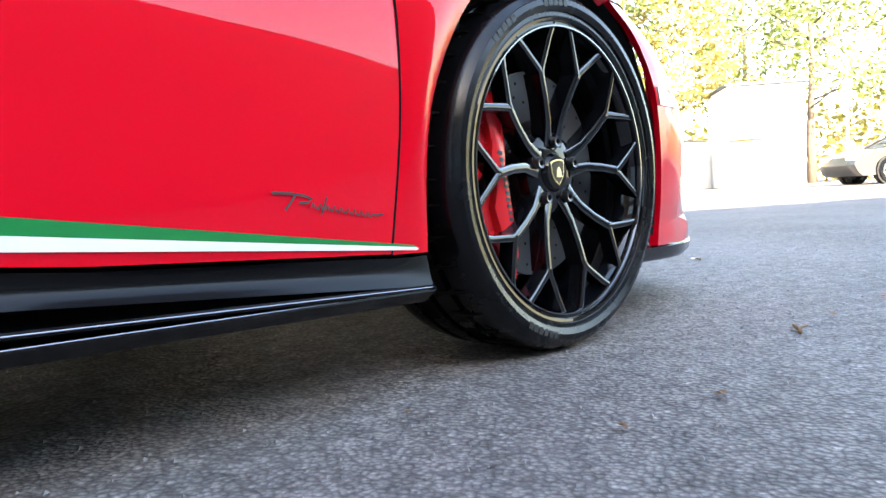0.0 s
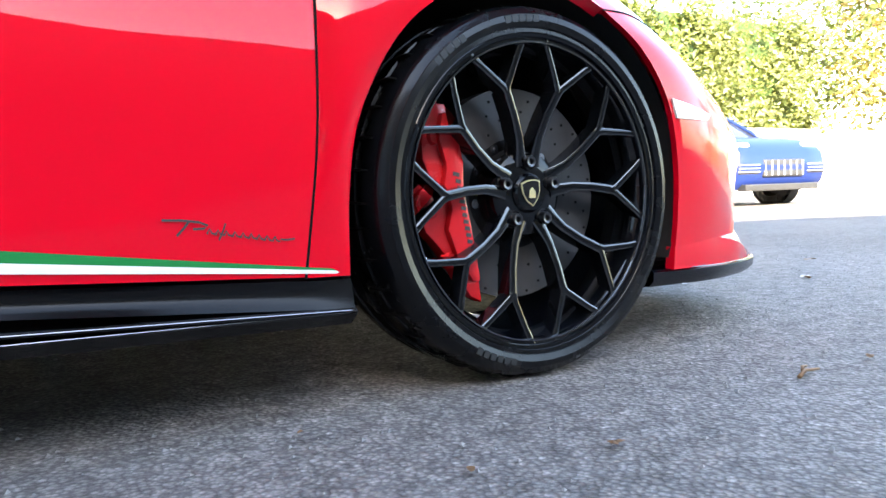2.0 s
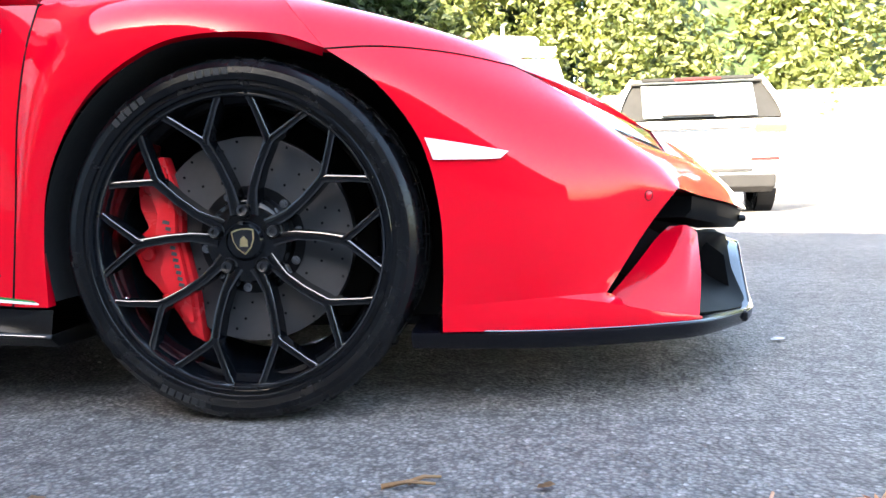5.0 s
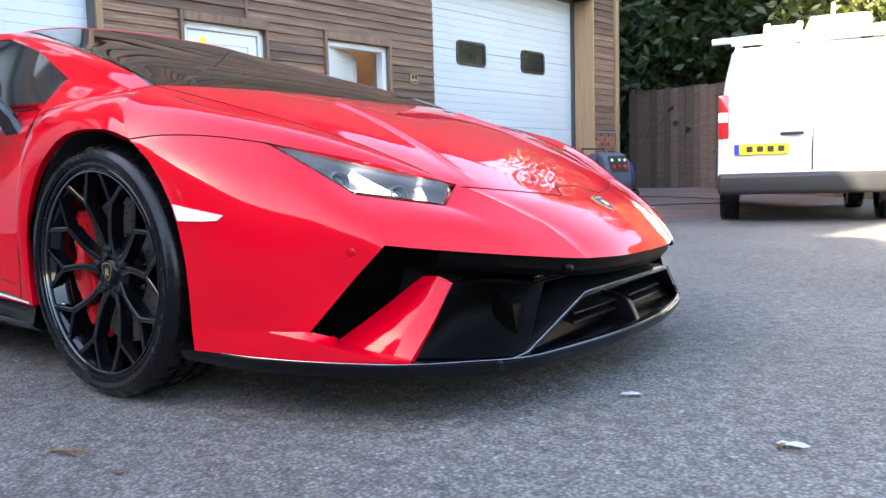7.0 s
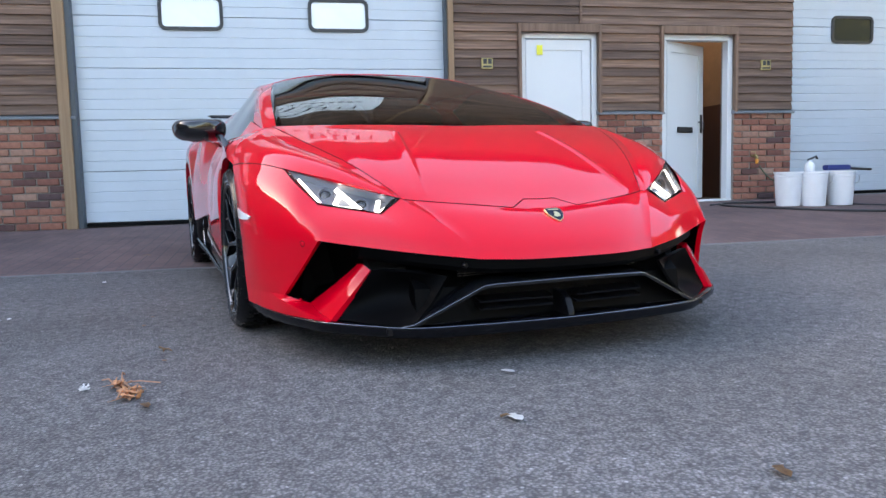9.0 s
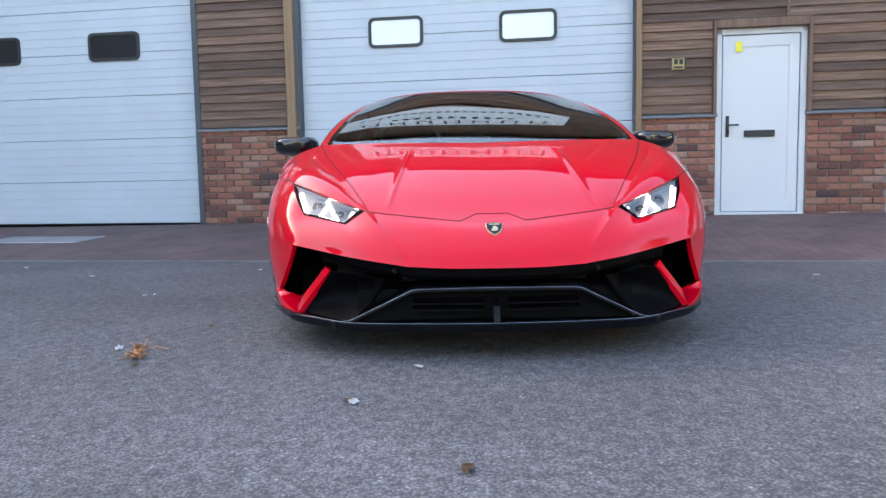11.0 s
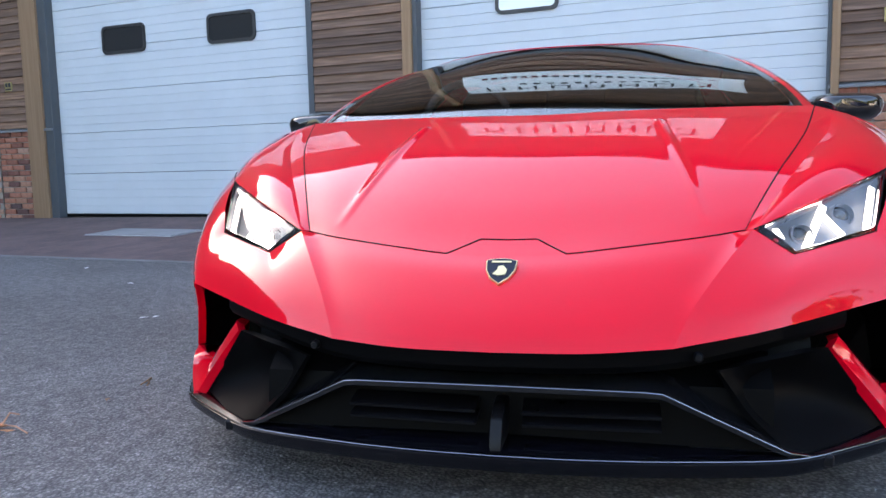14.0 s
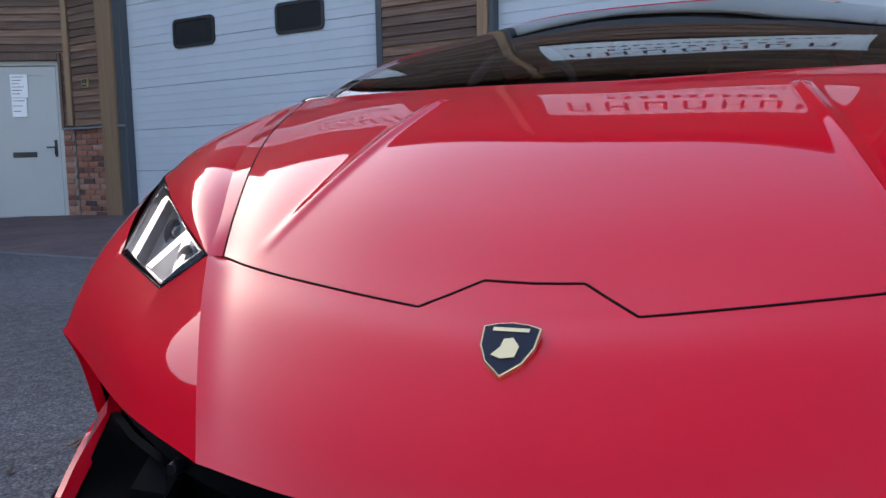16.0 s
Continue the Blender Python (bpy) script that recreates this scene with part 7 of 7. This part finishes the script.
part("ladder", prism([(-2.05, 0.40), (0.6, 0.40), (0.6, 0.46), (-2.05, 0.46)], 1.975, 2.03, axis=2, bevel=0.006), WPAINT, rack)
part("ladder", prism([(-2.05, 0.10), (0.6, 0.10), (0.6, 0.16), (-2.05, 0.16)], 1.975, 2.03, axis=2, bevel=0.006), WPAINT, rack)
for k in range(9):
    part("ladder_rung", box(-1.95 + 0.3 * k, -1.91 + 0.3 * k, 0.12, 0.44, 1.985, 2.02, 0.004), WPAINT, rack)
part("rack_load", prism([(-1.75, 1.975), (-1.80, 2.06), (-1.62, 2.14), (-0.9, 2.17), (0.2, 2.12), (0.3, 1.975)], -0.55, 0.0, axis=1, bevel=0.02, seg=2), WPAINT, rack, smooth=40)
part("rack_roller", tube([(-1.60, 0.98, 1.96), (-1.60, -0.80, 1.99)], 0.035, 12), WPAINT, rack, smooth=40)
part("aerial", tube([(-1.2, -0.25, 2.1), (-1.2, -0.25, 2.34)], 0.02, 8), WPAINT, rack, smooth=True)

# ---- small things: buckets, hose, washer, litter ----
def on_apron(d, u, lift=0.0):
    return WALLM @ Vector((d, u, base_at(u) * max(0, 1 - d / 3.0) + 0.006 + lift))


BUCKET = mat_worn("white_plastic", (0.74, 0.75, 0.76), 0.35, spread=0.06, relief=0)
SUDS = mat_worn("grey_water", (0.30, 0.31, 0.34), 0.3, relief=0)
for n, (d, u) in enumerate(((0.76, 5.735), (0.86, 5.98), (0.86, 6.33))):
    b = thing("bucket", ("white plastic bucket on the paving", "white plastic bucket with a hand pump", "white plastic bucket with a blue brush on top")[n], "bucket", Matrix.Translation(on_apron(d, u)), group="wash buckets")
    part("pail", lathe([(0, 0.004), (0.125, 0.0), (0.128, 0.01), (0.150, 0.36), (0.158, 0.365), (0.158, 0.385), (0.148, 0.385), (0.143, 0.36), (0.122, 0.02)], 32), BUCKET, b, smooth=40)
    part("water", lathe([(0, 0.30), (0.139, 0.30)], 32), SUDS, b)
    part("rim_band", lathe([(0.152, 0.325), (0.158, 0.327), (0.158, 0.335), (0.152, 0.337)], 32), BUCKET, b, smooth=40)
    part("bail", tube([(0.158 * math.cos(a), 0.158 * math.sin(a) * 0.35 + 0.10, 0.33 - 0.10 * math.sin(a)) for a in [math.pi * k / 10 for k in range(11)]], 0.003, 6), STEEL, b, smooth=True)
pump = thing("pump_sprayer", "small black and white pump sprayer on a bucket", "sprayer", Matrix.Translation(on_apron(0.82, 5.96, 0.385)))
part("bottle", lathe([(0, 0), (0.05, 0), (0.055, 0.03), (0.05, 0.08), (0.02, 0.11), (0.02, 0.13)], 20), BUCKET, pump, smooth=40)
part("trigger", tube([(0, -0.03, 0.13), (0, 0.04, 0.15), (0, 0.09, 0.17), (0, 0.11, 0.14)], 0.012, 8), BLACKPL, pump, smooth=True)
brush = thing("wash_brush", "blue long-handled wash brush across a bucket", "brush", Matrix.Translation(on_apron(0.84, 6.32, 0.392)) @ Matrix.Rotation(-TURN, 4, "Z"))
BLUEPL = mat_worn("blue_plastic_brush", (0.015, 0.03, 0.16), 0.5)
part("head", box(-0.05, 0.05, -0.18, 0.12, 0.0, 0.06, 0.02, 2), BLUEPL, brush, smooth=40)
part("handle", tube([(0, 0.10, 0.02), (0, 0.42, 0.0)], 0.014, 8), BLACKPL, brush, smooth=True)

tap = thing("garden_tap", "brass wall tap with an orange hose joint", "tap", WALLM @ Matrix.Translation((0.012, 5.77, 0.74)))
part("body", tube([(0, 0, 0), (0.07, 0, 0.0), (0.10, 0, -0.01), (0.105, 0, -0.06)], 0.016, 10), BRASS, tap, smooth=True)
part("lever", tube([(0.07, 0, 0.01), (0.07, 0, 0.045), (0.07, -0.05, 0.05)], 0.006, 8), BRASS, tap, smooth=True)
part("joint", lathe([(0, -0.10), (0.018, -0.10), (0.022, -0.05), (0.015, -0.04), (0, -0.04)], 14), mat_worn("orange_plastic", (0.70, 0.25, 0.02), 0.4), tap, smooth=40, at=Matrix.Translation((0.105, 0, 0)))
HOSE = mat_worn("green_hose", (0.05, 0.07, 0.03), 0.5)
hose = thing("garden_hose", "dark green garden hose hanging from the tap", "hose", Matrix())
hp = [WALLM @ Vector(p) for p in ((0.118, 5.80, 0.62), (0.15, 5.88, 0.50), (0.22, 6.02, 0.38), (0.35, 6.2, 0.20), (0.5, 6.3, 0.155))]
part("tube", tube(spline(hp, 24), 0.009, 8), HOSE, hose, smooth=True)


def cable(name, label, pts, r, m):
    c = thing(name, label, "cable", Matrix())
    sp = spline([on_apron(d, u) + Vector((0, 0, r)) for d, u in pts], 90)
    w = WALLM.inverted()
    out = []
    for q in sp:
        l = w @ q
        out.append(on_apron(min(max(l.x, 0.06), 3.0), l.y, r) if l.x < 3.0 else Vector((q.x, q.y, r)))
    part("sheath", tube(out, r, 8), m, c, smooth=True)


cable("pressure_hose", "black pressure hose lying looped on the paving", [(0.5, 6.3), (0.45, 5.75), (0.35, 5.25), (0.55, 5.05), (0.85, 5.3), (1.25, 5.7), (1.55, 6.2), (1.65, 6.8), (1.35, 7.5), (0.95, 8.3), (0.75, 9.1), (0.65, 9.6)], 0.013, BLACKPL)
cable("power_cable", "thin black power cable trailing across the paving", [(0.6, 9.9), (1.2, 10.6), (1.9, 10.9), (2.1, 10.2), (1.8, 9.0), (1.75, 7.9), (1.2, 7.0), (1.0, 6.6), (0.5, 6.1), (0.3, 5.4), (0.45, 4.95)], 0.008, BLACKPL)

# hot pressure washer by the end of the range
WASHGREY = mat_worn("washer_grey", (0.075, 0.09, 0.12), 0.45)
WASHBLUE = mat_worn("washer_blue", (0.02, 0.03, 0.14), 0.4)
washer = thing("pressure_washer", "blue-grey wheeled pressure washer with red dials", "pressure washer", Matrix.Translation(on_apron(0.85, 9.1)) @ Matrix.Rotation(-TURN + radians(-12), 4, "Z") @ Matrix.Scale(0.82, 4))
part("body", prism([(-0.34, 0.14), (0.29, 0.14), (0.32, 0.30), (0.31, 0.50), (0.25, 0.72), (0.17, 0.82), (0.04, 0.87), (-0.12, 0.87), (-0.27, 0.80), (-0.34, 0.62)], -0.33, 0.28, axis=1, bevel=0.05, seg=4), WASHGREY, washer, smooth=40)
part("tank_cover", prism([(-0.26, 0.22), (0.16, 0.20), (0.26, 0.30), (0.27, 0.48), (0.20, 0.66), (0.06, 0.77), (-0.12, 0.79), (-0.26, 0.68), (-0.31, 0.45)], 0.22, 0.44, axis=1, bevel=0.08, seg=4), WASHBLUE, washer, smooth=40)
part("panel", prism([(0.285, 0.50), (0.31, 0.50), (0.245, 0.80), (0.22, 0.80)], -0.24, 0.20, axis=1, bevel=0.004), BLACKPL, washer)
for y in (-0.16, -0.02, 0.12):
    part("dial", lathe([(0, 0.03), (0.030, 0.028), (0.038, 0.0)], 18), mat_worn("dial_red", (0.5, 0.02, 0.02), 0.4), washer, smooth=40, at=Matrix.Translation((0.292, y, 0.60)) @ Matrix.Rotation(radians(78), 4, "Y"))
for y in (-0.18, 0.0, 0.14):
    part("gauge", lathe([(0, 0.02), (0.024, 0.02), (0.03, 0.0)], 18), FROST, washer, smooth=40, at=Matrix.Translation((0.266, y, 0.72)) @ Matrix.Rotation(radians(78), 4, "Y"))
part("push_bar", tube([(-0.30, -0.30, 0.80), (-0.40, -0.28, 0.95), (-0.40, 0.26, 0.95), (-0.30, 0.28, 0.80)], 0.018, 8), BLACKPL, washer, smooth=True)
part("lance", tube([(0.10, -0.36, 0.35), (0.12, -0.40, 0.85), (0.30, -0.62, 0.60)], 0.014, 8), BLACKPL, washer, smooth=True)
part("chassis", box(-0.36, 0.34, -0.34, 0.42, 0.09, 0.15, 0.01), BLACKPL, washer)
part("yellow_strip", box(0.31, 0.345, -0.25, 0.15, 0.155, 0.185, 0.006), mat_worn("yellow_plastic", (0.55, 0.45, 0.04), 0.5), washer)
for x in (-0.24, 0.24):
    for y in (-0.34, 0.43):
        part("wheel", lathe([(0, 0.03), (0.08, 0.03), (0.10, 0.015), (0.10, -0.015), (0.08, -0.03), (0, -0.03)], 24), TYRE, washer, smooth=40, at=Matrix.Translation((x, y, 0.10)) @ Matrix.Rotation(radians(90), 4, "X"))

# litter on the ground: pale leaves, twigs, a clump of dry pine needles, loose chippings
PALELEAF = mat_worn("dead_leaf_pale", (0.68, 0.67, 0.64), 0.7, spread=0.15, scale=60)
BROWNLEAF = mat_worn("dead_leaf_brown", (0.20, 0.11, 0.05), 0.8, spread=0.3, scale=60)
FLUFF = mat_worn("white_fluff", (0.78, 0.76, 0.74), 0.95, spread=0.1)


def fallen_leaf(x, y, size, turn, m, label, curl=0.2):
    bm = bmesh.new()
    rim = [(0.50, 0.0), (0.34, 0.20), (0.10, 0.27), (-0.12, 0.20), (-0.30, 0.24), (-0.5, 0.04), (-0.34, -0.16), (-0.05, -0.24), (0.28, -0.18)]
    c = bm.verts.new((0, 0, 0.008))
    vs = [bm.verts.new((a * size, b * size * random.uniform(0.8, 1.2), 0.004 + curl * size * abs(b) * random.uniform(0.3, 1.2))) for a, b in rim]
    for i in range(len(vs)):
        bm.faces.new((c, vs[i], vs[(i + 1) % len(vs)]))
    bmesh.ops.solidify(bm, geom=bm.faces[:], thickness=0.0012)
    l = thing("fallen_leaf", label, "leaf", pose(x, y, ground_height(x, y) + 0.003, 0, 0, turn), group="fallen leaves")
    part("blade", bm, m, l, smooth=40)


for x, y, s, t in ((1.552, -0.456, 0.062, 10), (1.152, -0.278, 0.05, 35), (-0.97, 2.12, 0.05, 60), (-0.65, -1.86, 0.04, 0), (-2.21, -3.45, 0.06, 20), (-1.58, -2.65, 0.05, 70), (-0.62, -1.9, 0.04, 130), (-1.79, -1.52, 0.05, 15)):
    fallen_leaf(x, y, s, t, PALELEAF, "pale dry fallen leaf on the tarmac")
for x, y, s, t in ((-0.17, -1.302, 0.022, 10), (-0.373, -1.265, 0.020, 60), (0.52, -1.24, 0.030, 30), (-0.18, -1.30, 0.02, 90), (1.04, -1.30, 0.05, 20), (2.08, -0.14, 0.06, -10), (-2.68, -3.99, 0.06, 0), (-3.11, -1.77, 0.07, 30), (-3.04, -1.27, 0.06, 80), (-4.5, -2.15, 0.06, 10), (-0.48, -1.0, 0.015, 40)):
    fallen_leaf(x, y, s, t, BROWNLEAF, "small brown fallen leaf on the ground", 0.5)
for x, y, t, n in ((0.33, -1.24, 12, 0.075), (0.35, -1.22, 30, 0.05), (1.535, -0.47, 80, 0.03)):
    tw = thing("twig", "thin brown broken twig on the tarmac", "twig", pose(x, y, 0.004, 0, 0, t), group="twigs")
    part("stem", tube([(-n / 2, 0, 0.003), (0, n * 0.06, 0.006), (n / 2, -n * 0.05, 0.003)], 0.004, 6, taper=0.002), BROWNLEAF, tw, smooth=True)
pine = thing("dry_sprig", "dry orange-brown sprig with curled husks on the tarmac", "dry sprig", pose(0.87, -1.355, 0.002, 0, 0, 15))
rr = random.Random(4)
bm = bmesh.new()
sprig = [Vector((-0.10, 0.02, 0.006)), Vector((-0.04, -0.012, 0.012)), Vector((0.03, 0.004, 0.010)), Vector((0.10, -0.01, 0.008))]
tube(sprig, 0.0035, 6, bm=bm)
for k in range(6):
    o = along(sprig, rr.random())
    a = rr.uniform(0, 6.28)
    tube([o, o + Vector((math.cos(a) * 0.03, math.sin(a) * 0.02, rr.uniform(0.0, 0.03))), o + Vector((math.cos(a) * 0.06, math.sin(a) * 0.04, rr.uniform(-0.004, 0.02)))], 0.0024, 5, bm=bm)
tube([(-0.10, 0.02, 0.006), (-0.07, 0.06, 0.012), (-0.03, 0.11, 0.006)], 0.0022, 5, bm=bm)
part("sprig", bm, mat_worn("dry_stalk", (0.42, 0.22, 0.13), 0.8, spread=0.3, scale=60), pine)
verts, faces = [], []
for c in (-0.075, -0.05, 0.045, 0.075, 0.06):
    for k in range(9):
        o = Vector((c + rr.gauss(0, 0.018), rr.gauss(0, 0.014), rr.uniform(0.004, 0.022)))
        q = Euler((rr.uniform(-0.8, 0.8), rr.uniform(-0.8, 0.8), rr.uniform(0, 6.3))).to_matrix()
        w, l = rr.uniform(0.004, 0.008), rr.uniform(0.014, 0.034)
        n = len(verts)
        for p in ((-l, 0, 0), (-l * 0.3, w, 0.002), (l, w * 0.2, 0.006), (-l * 0.2, -w, -0.001)):
            verts.append(o + q @ Vector(p))
        faces += [(n, n + 1, n + 2), (n, n + 2, n + 3)]
me = bpy.data.meshes.new("husk")
me.from_pydata([tuple(v) for v in verts], [], faces)
me.materials.append(mat_worn("dry_husk", (0.55, 0.25, 0.11), 0.8, spread=0.5, scale=70))
husk = new("husk", me)
husk.parent = pine
tagged(husk, kind="stuff")
fl = thing("fluff_tuft", "small tuft of white fluff on the tarmac", "tuft", pose(0.775, -1.465, 0.002))
bm = bmesh.new()
for k in range(60):
    d = Vector((rr.gauss(0, 1), rr.gauss(0, 1), abs(rr.gauss(0, 0.8)))).normalized()
    tube([d * 0.002, d * rr.uniform(0.008, 0.022)], 0.0012, 4, bm=bm)
part("tuft", bm, FLUFF, fl)

verts, faces = [], []
for k in range(5200):
    x, y = rr.uniform(-1.4, 3.3), rr.uniform(-2.4, 2.4)
    s = rr.choice((0.0022, 0.003, 0.004, 0.0055))
    n = len(verts)
    z = 0.0012
    for px, py, pz in ((1, 0, 0), (-0.4, 0.8, 0), (-0.5, -0.8, 0), (0.1, 0, 0.8)):
        verts.append((x + px * s * rr.uniform(0.7, 1.3), y + py * s * rr.uniform(0.7, 1.3), z + pz * s))
    faces += [(n, n + 1, n + 3), (n + 1, n + 2, n + 3), (n + 2, n, n + 3)]
me = bpy.data.meshes.new("loose_chippings")
me.from_pydata(verts, [], faces)
CHIP = mat_worn("stone_chip", (0.22, 0.215, 0.21), 0.8, spread=0.4, scale=90)
me.materials.append(CHIP)
tagged(new("loose_chippings", me), "scattered pale loose stone chippings on the tarmac", "gravel", kind="stuff")
